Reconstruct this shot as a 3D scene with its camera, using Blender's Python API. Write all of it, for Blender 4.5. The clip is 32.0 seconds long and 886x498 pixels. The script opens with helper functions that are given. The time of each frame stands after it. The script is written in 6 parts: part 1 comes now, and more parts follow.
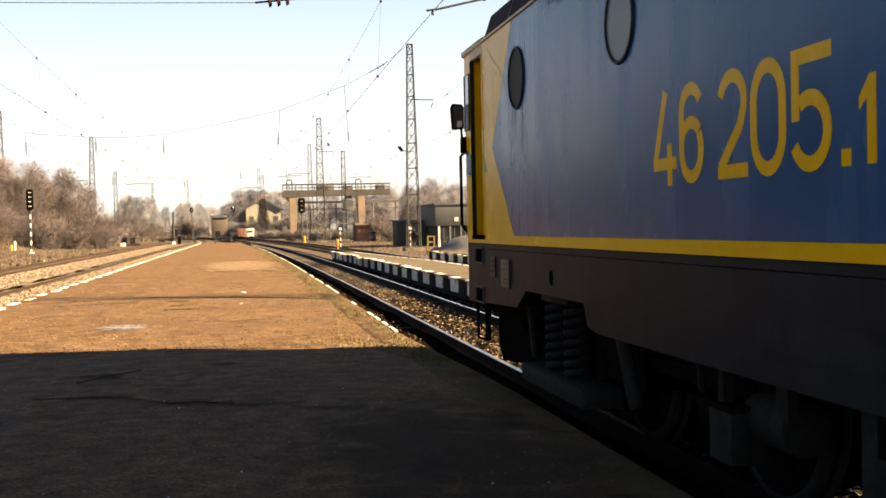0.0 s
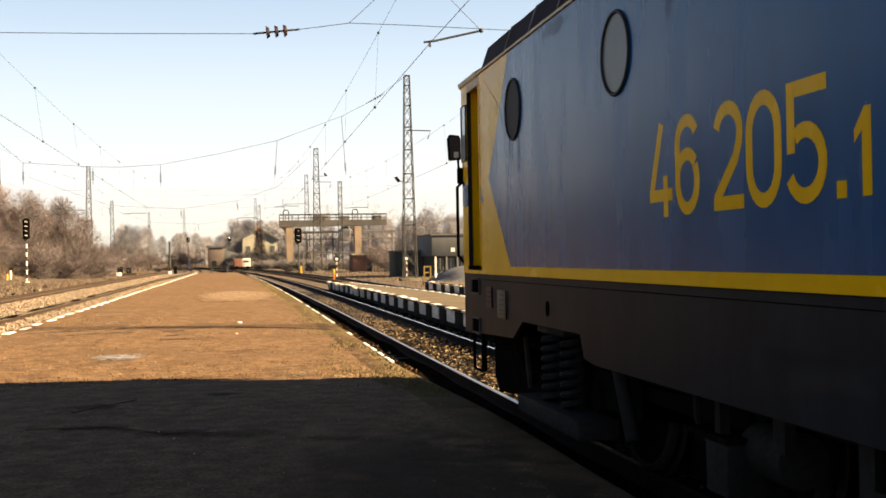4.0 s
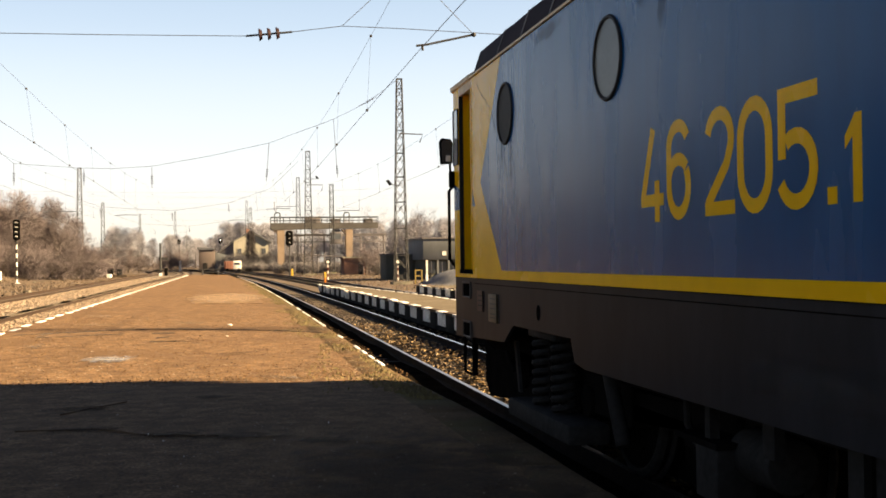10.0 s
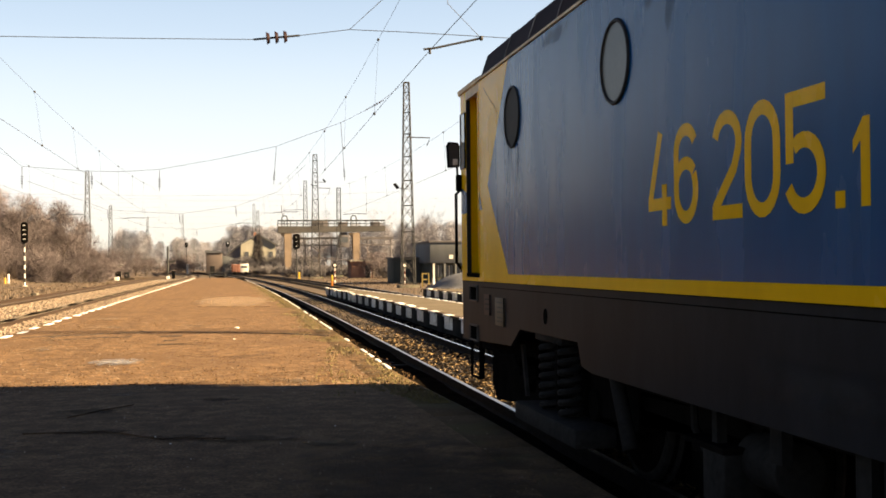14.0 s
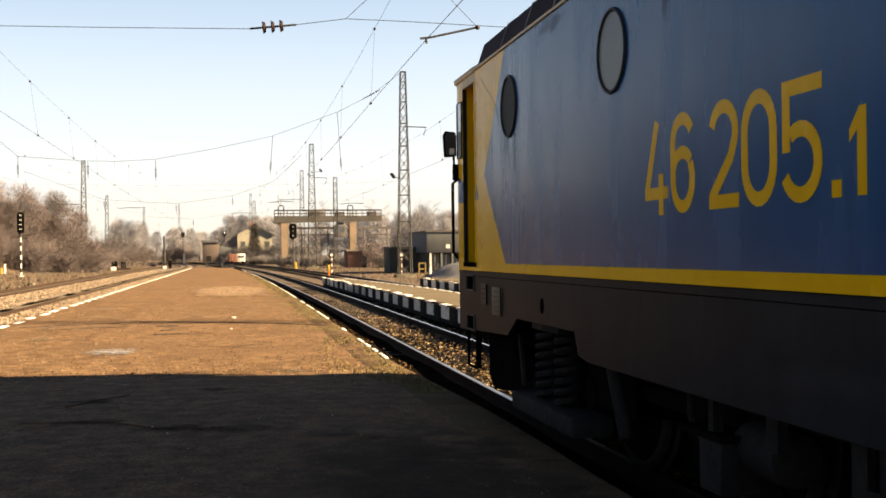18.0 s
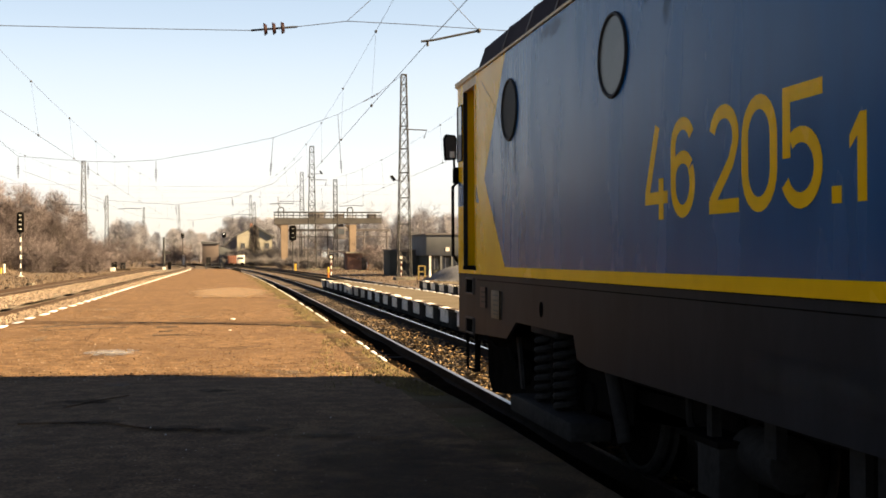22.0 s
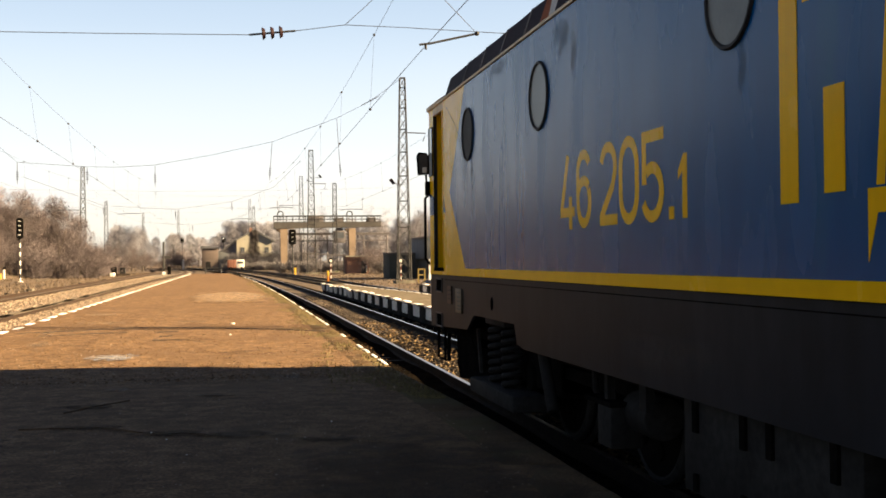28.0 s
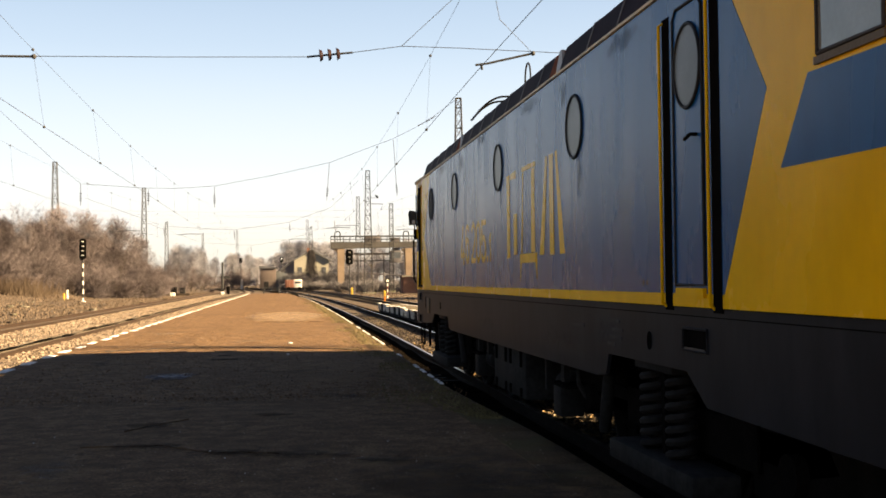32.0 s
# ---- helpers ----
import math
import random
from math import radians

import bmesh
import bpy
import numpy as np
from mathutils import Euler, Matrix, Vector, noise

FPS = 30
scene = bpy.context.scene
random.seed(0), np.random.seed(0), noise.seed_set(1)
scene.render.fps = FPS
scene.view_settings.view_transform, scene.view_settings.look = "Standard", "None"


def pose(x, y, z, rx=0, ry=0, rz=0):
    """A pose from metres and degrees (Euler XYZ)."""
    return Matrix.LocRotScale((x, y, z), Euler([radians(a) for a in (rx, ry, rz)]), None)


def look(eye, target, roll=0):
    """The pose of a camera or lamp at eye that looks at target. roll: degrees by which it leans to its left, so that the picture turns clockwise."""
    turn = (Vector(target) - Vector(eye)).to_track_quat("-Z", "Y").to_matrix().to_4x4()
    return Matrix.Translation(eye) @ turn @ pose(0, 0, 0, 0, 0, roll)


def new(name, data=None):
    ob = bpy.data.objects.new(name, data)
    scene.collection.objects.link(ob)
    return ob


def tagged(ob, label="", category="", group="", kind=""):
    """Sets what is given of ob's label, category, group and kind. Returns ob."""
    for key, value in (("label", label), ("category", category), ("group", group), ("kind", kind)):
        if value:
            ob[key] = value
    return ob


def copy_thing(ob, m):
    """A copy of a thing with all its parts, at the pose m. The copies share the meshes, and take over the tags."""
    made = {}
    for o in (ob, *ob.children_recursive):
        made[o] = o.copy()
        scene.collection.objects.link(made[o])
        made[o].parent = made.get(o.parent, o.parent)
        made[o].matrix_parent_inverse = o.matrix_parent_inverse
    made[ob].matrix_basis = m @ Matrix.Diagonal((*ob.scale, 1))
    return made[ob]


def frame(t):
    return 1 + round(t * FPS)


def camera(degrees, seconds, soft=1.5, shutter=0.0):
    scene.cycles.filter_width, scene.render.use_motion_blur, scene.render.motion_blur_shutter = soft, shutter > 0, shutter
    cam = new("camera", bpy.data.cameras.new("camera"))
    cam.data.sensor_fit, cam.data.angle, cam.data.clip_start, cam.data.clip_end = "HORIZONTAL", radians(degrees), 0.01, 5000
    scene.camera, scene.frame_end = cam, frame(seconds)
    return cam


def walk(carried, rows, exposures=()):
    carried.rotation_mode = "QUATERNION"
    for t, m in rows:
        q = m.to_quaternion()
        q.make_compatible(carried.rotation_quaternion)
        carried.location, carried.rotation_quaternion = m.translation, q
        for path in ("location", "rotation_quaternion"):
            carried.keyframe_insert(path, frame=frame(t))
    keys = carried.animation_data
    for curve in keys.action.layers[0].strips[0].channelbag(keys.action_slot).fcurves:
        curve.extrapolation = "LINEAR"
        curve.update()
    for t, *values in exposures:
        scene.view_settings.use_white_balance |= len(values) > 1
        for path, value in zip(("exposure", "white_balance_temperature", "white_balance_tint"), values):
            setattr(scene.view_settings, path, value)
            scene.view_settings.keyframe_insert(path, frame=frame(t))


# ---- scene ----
# Camera: held by hand at one spot of the platform, it only turns a little.
EYE = Vector((0.0, 0.0, 1.772))
cam = camera(42.63, 32.0, soft=1.7)
# seconds, turn to the right of the track, tilt, lean
TURNS = [
    (0.0, 10.03, -1.16, -1.19), (0.5, 9.94, -1.10, -1.19), (1.0, 9.91, -0.73, -1.18), (1.5, 10.14, -0.35, -1.20),
    (2.0, 10.30, -0.06, -1.22), (2.5, 10.24, 0.14, -1.23), (3.0, 10.23, 0.24, -1.07), (3.5, 10.24, 0.33, -1.01),
    (5.5, 10.24, 0.41, -1.00), (6.0, 10.21, 0.43, -0.72), (6.5, 10.12, 0.45, -0.76), (7.0, 10.04, 0.50, -0.85),
    (7.5, 10.06, 0.49, -0.86), (8.0, 10.21, 0.50, -0.73), (8.5, 10.41, 0.52, -0.62), (9.0, 10.41, 0.52, -0.60),
    (9.5, 10.46, 0.55, -0.64), (10.0, 10.68, 0.55, -0.67), (10.5, 10.64, 0.53, -0.57), (11.0, 10.63, 0.55, -0.43),
    (11.5, 10.67, 0.55, -0.40), (12.0, 10.66, 0.52, -0.58), (12.5, 10.62, 0.55, -0.52), (13.0, 10.50, 0.65, -0.56),
    (13.5, 10.33, 0.80, -0.55), (14.0, 10.33, 0.73, -0.56), (14.5, 10.40, 0.66, -0.51), (16.5, 10.39, 0.55, -0.48),
    (17.0, 10.50, 0.52, -0.69), (17.5, 10.48, 0.34, -0.75), (18.0, 10.49, 0.20, -0.63), (18.5, 10.36, 0.22, -0.56),
    (19.0, 10.28, 0.35, -0.58), (19.5, 10.23, 0.52, -0.60), (20.0, 10.29, 0.57, -0.57), (20.5, 10.36, 0.47, -0.64),
    (21.0, 10.34, 0.39, -0.39), (21.5, 10.40, 0.34, -0.45), (22.0, 10.51, 0.35, -0.21), (22.5, 10.51, 0.37, -0.20),
    (23.0, 10.55, 0.39, -0.29), (23.5, 10.53, 0.40, -0.43), (24.0, 10.50, 0.39, -0.31), (24.5, 10.46, 0.40, -0.11),
    (25.0, 10.39, 0.53, -0.12), (25.5, 10.40, 0.59, -0.23), (27.5, 9.87, 0.56, -0.05), (28.0, 10.53, 0.50, -0.60),
    (28.5, 10.42, 0.16, -0.69), (29.0, 9.96, 0.57, -0.84), (29.5, 9.02, 0.87, -0.16), (30.0, 8.45, 1.09, 0.25),
    (30.5, 8.41, 1.25, -0.05), (31.0, 8.11, 1.36, -0.47), (31.5, 8.05, 1.55, -0.58), (32.0, 7.70, 1.53, -0.63),
]


def aim(turn, tilt, lean):
    a, b = radians(turn), radians(tilt)
    return look(EYE, EYE + Vector((math.sin(a) * math.cos(b), math.cos(a) * math.cos(b), math.sin(b))), lean)


walk(cam, [(t, aim(a, b, c)) for t, a, b, c in TURNS], exposures=[(0.0, 2.93), (1.0, 2.90), (2.5, 2.80), (4.0, 2.76), (32.0, 2.75)])

# Light: a low winter sun from the right and a little behind, through haze
SUN_WAY = Vector((2.1, -0.63, 1.0)).normalized()
world = bpy.data.worlds.new("sky")
scene.world = world
world.use_nodes = True
wn = world.node_tree
sky = wn.nodes.new("ShaderNodeTexSky")
sky.sky_type = "NISHITA"
sky.sun_disc = False
sky.sun_elevation = math.asin(SUN_WAY.z)
sky.sun_rotation = math.atan2(SUN_WAY.x, SUN_WAY.y)
sky.dust_density, sky.air_density, sky.ozone_density = 1.0, 1.0, 1.0
wn.nodes["Background"].inputs["Strength"].default_value = 0.0035
wn.links.new(sky.outputs["Color"], wn.nodes["Background"].inputs["Color"])
# winter haze: cream at the horizon, pale above it, blue towards the zenith, the same all round
tc = wn.nodes.new("ShaderNodeTexCoord")
sep = wn.nodes.new("ShaderNodeSeparateXYZ")
haze = wn.nodes.new("ShaderNodeValToRGB")
air, both = wn.nodes.new("ShaderNodeBackground"), wn.nodes.new("ShaderNodeAddShader")
wn.links.new(tc.outputs["Generated"], sep.inputs[0])
wn.links.new(sep.outputs["Z"], haze.inputs["Fac"])
wn.links.new(haze.outputs["Color"], air.inputs["Color"])
air.inputs["Strength"].default_value = 0.1486
stops = [(0.0, (1.06, 0.91, 0.74)), (0.045, (1.02, 0.95, 0.86)), (0.10, (0.93, 0.96, 0.97)), (0.20, (0.62, 0.76, 0.90)),
         (0.35, (0.250, 0.360, 0.57)), (0.60, (0.058, 0.080, 0.180)), (1.0, (0.030, 0.037, 0.088))]
haze.color_ramp.interpolation = "B_SPLINE"
while len(haze.color_ramp.elements) < len(stops):
    haze.color_ramp.elements.new(0.5)
for e, (z, c) in zip(haze.color_ramp.elements, stops):
    e.position, e.color = z, (*c, 1.0)
wn.links.new(wn.nodes["Background"].outputs[0], both.inputs[0])
wn.links.new(air.outputs[0], both.inputs[1])
wn.links.new(both.outputs[0], wn.nodes["World Output"].inputs["Surface"])
sun = new("sun", bpy.data.lights.new("sun", "SUN"))
sun.data.energy, sun.data.angle, sun.data.color = 5.0, radians(0.6), (1.0, 0.735, 0.43)
sun.matrix_world = look(SUN_WAY * 60, (0, 0, 0))
scene.view_settings.exposure = 2.75


# ---- materials ----
def mat(name, c1, c2, scale=3.0, rough=0.8, metal=0.0, fine=40.0, grain=0.25, bump=0.0, stain=None, stain_scale=0.6,
        stain_cover=0.5, vary=0.0, coat=0.0, stretch=(1, 1, 1), rough2=None, spec=None, island=None, mottle=None):
    m = bpy.data.materials.new(name)
    m.use_nodes = True
    n, l = m.node_tree.nodes, m.node_tree.links
    b = n["Principled BSDF"]
    tc = n.new("ShaderNodeTexCoord")
    mp = n.new("ShaderNodeMapping")
    mp.inputs["Scale"].default_value = stretch
    l.new(tc.outputs["Object"], mp.inputs["Vector"])

    def noise_tex(s, d=4.0):
        t = n.new("ShaderNodeTexNoise")
        t.inputs["Scale"].default_value, t.inputs["Detail"].default_value = s, d
        l.new(mp.outputs["Vector"], t.inputs["Vector"])
        return t

    def mix(kind, fac, a, c):
        x = n.new("ShaderNodeMix")
        x.data_type, x.blend_type = "RGBA", kind
        for sock, v in ((x.inputs[0], fac), (x.inputs[6], a), (x.inputs[7], c)):
            if isinstance(v, (float, int)):
                sock.default_value = v
            elif isinstance(v, tuple):
                sock.default_value = (*v, 1.0)
            else:
                l.new(v, sock)
        return x.outputs[2]

    def ramp(src, lo, hi):
        r = n.new("ShaderNodeMapRange")
        r.inputs["From Min"].default_value, r.inputs["From Max"].default_value = lo, hi
        l.new(src, r.inputs["Value"])
        return r.outputs["Result"]

    big, small = noise_tex(scale), noise_tex(fine, 3.0)
    col = mix("MIX", ramp(big.outputs["Fac"], 0.35, 0.65), c1, c2)
    g = ramp(small.outputs["Fac"], 0.3, 0.7)
    col = mix("MULTIPLY", grain, col, mix("MIX", g, (0.35, 0.35, 0.35), (1.5, 1.5, 1.5)))
    if stain:
        s = noise_tex(stain_scale, 6.0)
        col = mix("MIX", ramp(s.outputs["Fac"], 1.0 - stain_cover, 1.12 - stain_cover), col, stain)
    if mottle:
        s = noise_tex(mottle[1], 5.0)
        col = mix("MIX", ramp(s.outputs["Fac"], 1.0 - mottle[2], 1.26 - mottle[2]), col, mottle[0])
    if island:
        ge = n.new("ShaderNodeNewGeometry")
        pw = n.new("ShaderNodeMath")
        pw.operation = "POWER"
        pw.inputs[1].default_value = island[2]
        l.new(ge.outputs["Random Per Island"], pw.inputs[0])
        col = mix("MULTIPLY", 1.0, col, mix("MIX", pw.outputs[0], (island[0],) * 3, (island[1],) * 3))
    if vary:
        oi = n.new("ShaderNodeObjectInfo")
        v = ramp(oi.outputs["Random"], 0.0, 1.0)
        lo, hi = 1 - vary, 1 + vary
        col = mix("MULTIPLY", 1.0, col, mix("MIX", v, (lo, lo, lo), (hi, hi, hi)))
    l.new(col, b.inputs["Base Color"])
    b.inputs["Metallic"].default_value = metal
    b.inputs["Specular IOR Level"].default_value = spec if spec is not None else 0.5 if rough < 0.5 else 0.12
    if rough2 is None:
        b.inputs["Roughness"].default_value = rough
    else:
        r = n.new("ShaderNodeMapRange")
        r.inputs["From Min"].default_value, r.inputs["From Max"].default_value = 0.35, 0.65
        r.inputs["To Min"].default_value, r.inputs["To Max"].default_value = rough, rough2
        l.new(big.outputs["Fac"], r.inputs["Value"])
        l.new(r.outputs["Result"], b.inputs["Roughness"])
    b.inputs["Coat Weight"].default_value = coat
    b.inputs["Coat Roughness"].default_value = 0.25
    if bump:
        bp = n.new("ShaderNodeBump")
        bp.inputs["Strength"].default_value, bp.inputs["Distance"].default_value = min(1.0, bump), 0.01 * max(1.0, bump)
        l.new(small.outputs["Fac"], bp.inputs["Height"])
        l.new(bp.outputs["Normal"], b.inputs["Normal"])
    return m


ASPHALT = mat("worn asphalt", (0.085, 0.04935, 0.02349), (0.172, 0.1051, 0.05226), 5.0, 0.95, fine=42, grain=0.95, bump=0.9,
              stain=(0.097, 0.05784, 0.02877), stain_scale=0.35, stain_cover=0.46, mottle=((0.066, 0.0395, 0.0195), 2.3, 0.48))
CRACK = mat("fine crack in asphalt", (0.068, 0.04245, 0.02349), (0.095, 0.05837, 0.03171), 6, 0.95)
PATCH = mat("pale sand patch", (0.148, 0.09551, 0.05285), (0.132, 0.08278, 0.04345), 1.5, 0.95, fine=30, grain=0.4, bump=0.6)
DARK_BROWN = mat("dark brown surface", (0.036, 0.02653, 0.01997), (0.055, 0.03927, 0.02701), 4, 0.95)
CONCRETE = mat("weathered concrete", (0.105, 0.09339, 0.07047), (0.15, 0.1337, 0.1033), 2.2, 0.9, fine=60, grain=0.4, bump=0.6,
               stain=(0.06, 0.0606, 0.03053), stain_scale=1.2, stain_cover=0.48, vary=0.15)
WHITE_EDGE = mat("worn white paint on stone", (0.74, 0.7429, 0.7281), (0.52, 0.4882, 0.4463), 5, 0.85, fine=40, grain=0.4, vary=0.12)
KERB_WHITE = mat("flaking white paint on concrete", (0.74, 0.71, 0.65), (0.58, 0.55, 0.49), 6, 0.85, fine=25, grain=0.5,
                 stain=(0.14, 0.125, 0.10), stain_scale=4, stain_cover=0.40, vary=0.2)
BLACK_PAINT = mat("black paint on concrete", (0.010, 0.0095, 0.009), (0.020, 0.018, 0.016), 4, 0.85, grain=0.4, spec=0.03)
WHITE_PAINT = mat("dirty white paint", (0.72, 0.69, 0.63), (0.5, 0.45, 0.38), 3, 0.8, fine=20, grain=0.35)
GROUND = mat("dry grass and dirt", (0.070, 0.052, 0.037), (0.100, 0.074, 0.052), 0.12, 1.0, fine=6, grain=0.6, bump=0.6,
             stain=(0.055, 0.04776, 0.03288), stain_scale=0.25, stain_cover=0.45)
BALLAST = mat("ballast bed", (0.12, 0.09869, 0.07281), (0.19, 0.1571, 0.1174), 3, 0.95, fine=22, grain=0.8, bump=1.0)
# near black: the shade beside and under the locomotive is in this colour
BALLAST_SHADE = mat("oily ballast bed with painted shade", (0.005, 0.004, 0.003), (0.011, 0.0085, 0.006), 3, 0.9, fine=22, grain=0.8, bump=1.0, spec=0.0)
STONE = mat("ballast stone", (0.20, 0.152, 0.108), (0.345, 0.268, 0.196), 5, 0.9, fine=50, grain=0.3, island=(0.32, 1.1, 1.0))
STONE_BROWN = mat("brown ballast stones and dry leaves", (0.072, 0.054, 0.036), (0.145, 0.112, 0.076), 9, 0.6, fine=60, grain=0.3, island=(0.04, 2.3, 5.0))
COPING = mat("worn coping concrete", (0.0704, 0.0467, 0.02537), (0.112, 0.07471, 0.0404), 2.2, 0.95, fine=40, grain=0.6, bump=0.8,
             stain=(0.088, 0.07004, 0.03406), stain_scale=1.2, stain_cover=0.5, vary=0.06, spec=0.04)
DIRT_BED = mat("brown dirty ballast", (0.058, 0.044, 0.031), (0.105, 0.080, 0.057), 3, 0.95, fine=25, grain=0.7, bump=1.0)
SANDY = mat("dry sandy earth", (0.090, 0.073, 0.047), (0.122, 0.098, 0.064), 1.2, 0.95, fine=20, grain=0.5, bump=0.6,
            stain=(0.085, 0.07004, 0.03993), stain_scale=0.5, stain_cover=0.45)
# rail steel darkened for the shaded track beside the platform
RUST_SHADE = mat("rail steel with painted shade", (0.007, 0.005, 0.004), (0.013, 0.009, 0.007), 5, 0.8, fine=50, grain=0.3, spec=0.03)
RUST = mat("rusty rail steel", (0.022, 0.0138, 0.008808), (0.034, 0.02122, 0.01351), 5, 0.8, metal=0.0, fine=50, grain=0.3)
POLISHED = mat("polished rail head", (0.72, 0.71, 0.70), (0.80, 0.79, 0.78), 6, 0.15, metal=1.0, grain=0.1)
SEMI = mat("dull worn rail head", (0.30, 0.275, 0.25), (0.40, 0.37, 0.34), 6, 0.34, metal=1.0, grain=0.2)
# sleepers blackened so that the shaded gap reads as black
SLEEPER_SHADE = mat("sleeper with painted shade", (0.004, 0.0033, 0.0026), (0.007, 0.0058, 0.0045), 6, 0.9, fine=40, grain=0.4, vary=0.25)
SLEEPER = mat("old sleeper", (0.028, 0.021, 0.015), (0.05, 0.038, 0.026), 6, 0.9, fine=40, grain=0.4, vary=0.25)
BLUE = mat("locomotive blue paint", (0.000, 0.052, 0.160), (0.000, 0.061, 0.182), 1.3, 0.22, fine=3, grain=0.10, coat=0.0,
           stain=(0.003, 0.068, 0.157), stain_scale=0.8, stain_cover=0.36, stretch=(1, 2.2, 0.5), rough2=0.30, spec=0.165)
YELLOW = mat("locomotive yellow paint", (0.68, 0.375, 0.0), (0.73, 0.410, 0.0), 1.5, 0.20, fine=5, grain=0.08, coat=0.0,
             stretch=(1, 1.2, 0.7), rough2=0.29, spec=0.065)
# grey taken far below its own tone to deepen the shaded side
GREY = mat("grey underframe paint darkened for shade", (0.0112, 0.0122, 0.0148), (0.0162, 0.0174, 0.0208), 1.6, 0.5, fine=7, grain=0.25,
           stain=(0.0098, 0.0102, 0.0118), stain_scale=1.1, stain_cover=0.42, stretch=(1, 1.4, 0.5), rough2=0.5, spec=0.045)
ROOF = mat("sooty maroon roof paint", (0.012, 0.006, 0.0075), (0.020, 0.010, 0.012), 2, 0.6, fine=12, grain=0.3, spec=0.02)
CREAM = mat("cream gutter paint", (0.62, 0.52, 0.34), (0.5, 0.4, 0.25), 3, 0.5, fine=12, grain=0.3)
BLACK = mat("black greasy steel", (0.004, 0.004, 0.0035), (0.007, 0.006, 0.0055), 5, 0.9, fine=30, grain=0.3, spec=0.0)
BOGIE = mat("bogie grey steel", (0.014, 0.0135, 0.0132), (0.022, 0.0212, 0.0205), 3, 0.7, fine=20, grain=0.4, spec=0.02)
PLATE = mat("tan enamel plate", (0.10, 0.08, 0.05), (0.13, 0.105, 0.07), 4, 0.6)
BROWN_PLATE = mat("brown enamel plate", (0.050, 0.034, 0.029), (0.066, 0.046, 0.038), 4, 0.6)
RIM = mat("worn rim", (0.05, 0.045, 0.04), (0.07, 0.062, 0.055), 4, 0.6)
RUBBER = mat("black rubber seal", (0.012, 0.012, 0.012), (0.02, 0.02, 0.02), 5, 0.6)
GLASS = mat("dusty window glass", (0.085, 0.09, 0.083), (0.125, 0.128, 0.118), 2.5, 0.3, grain=0.1, spec=0.13)
DARK_GLASS = mat("dark porthole", (0.012, 0.012, 0.012), (0.02, 0.019, 0.018), 5, 0.6)
STEEL = mat("galvanised steel", (0.16, 0.15, 0.14), (0.24, 0.22, 0.20), 2, 0.6, metal=0.3, grain=0.2)
MAST = mat("painted lattice steel", (0.030, 0.030, 0.030), (0.045, 0.044, 0.042), 2, 0.7, grain=0.25)
WIRE = mat("copper wire", (0.030, 0.030, 0.030), (0.045, 0.044, 0.043), 2, 0.6)
GREEN_GLASS = mat("greenish cab glass", (0.17, 0.195, 0.18), (0.21, 0.235, 0.22), 3, 0.12, grain=0.08, spec=0.4)
FRAME = mat("brown weathered frame", (0.028, 0.024, 0.022), (0.042, 0.036, 0.032), 5, 0.6, grain=0.3)
PALE_STEEL = mat("pale painted steel", (0.36, 0.37, 0.37), (0.44, 0.445, 0.44), 4, 0.5, grain=0.2)
# pale base colour stands for the sky seen through the cab
CAB_GLASS = mat("cab glass with painted sky brightness", (0.30, 0.33, 0.33), (0.36, 0.38, 0.37), 3, 0.08, grain=0.1, spec=0.9)
INSUL = mat("brown porcelain", (0.013, 0.007, 0.008), (0.018, 0.009, 0.010), 3, 0.5, spec=0.03)


def fading(name, c1, c2, ry, rz, axes=("X", "Y"), cover=1.0, fine=9.0, opaque=0.9):
    """A stain whose edge frays out into nothing round the middle of its object."""
    m = mat(name, c1, c2, 4, 0.9, grain=0.3)
    n, l = m.node_tree.nodes, m.node_tree.links
    tc, sx, no = n.new("ShaderNodeTexCoord"), n.new("ShaderNodeSeparateXYZ"), n.new("ShaderNodeTexNoise")
    l.new(tc.outputs["Generated"], sx.inputs[0])
    l.new(tc.outputs["Object"], no.inputs["Vector"])
    no.inputs["Scale"].default_value, no.inputs["Detail"].default_value = fine, 6.0

    def op(kind, a, b):
        q = n.new("ShaderNodeMath")
        q.operation = kind
        for i, v in enumerate((a, b)):
            if isinstance(v, float):
                q.inputs[i].default_value = v
            else:
                l.new(v, q.inputs[i])
        return q.outputs[0]
    d = [op("POWER", op("MULTIPLY", op("ABSOLUTE", op("SUBTRACT", sx.outputs[k], 0.5), 0.0), 2.0), 2.0) for k in axes]
    r = op("SUBTRACT", 1.0, op("ADD", d[0], d[1]))
    f = op("ADD", op("MULTIPLY", r, 1.1 * cover), op("MULTIPLY", op("SUBTRACT", no.outputs["Fac"], 0.62), 2.6))
    e = n.new("ShaderNodeMapRange")
    e.inputs["From Min"].default_value, e.inputs["From Max"].default_value, e.inputs["To Max"].default_value = 0.0, 0.6, opaque
    l.new(f, e.inputs["Value"])
    edge = op("MULTIPLY", e.outputs["Result"], op("MINIMUM", op("MAXIMUM", op("MULTIPLY", r, 4.0), 0.0), 1.0))
    l.new(edge, n["Principled BSDF"].inputs["Alpha"])
    return m


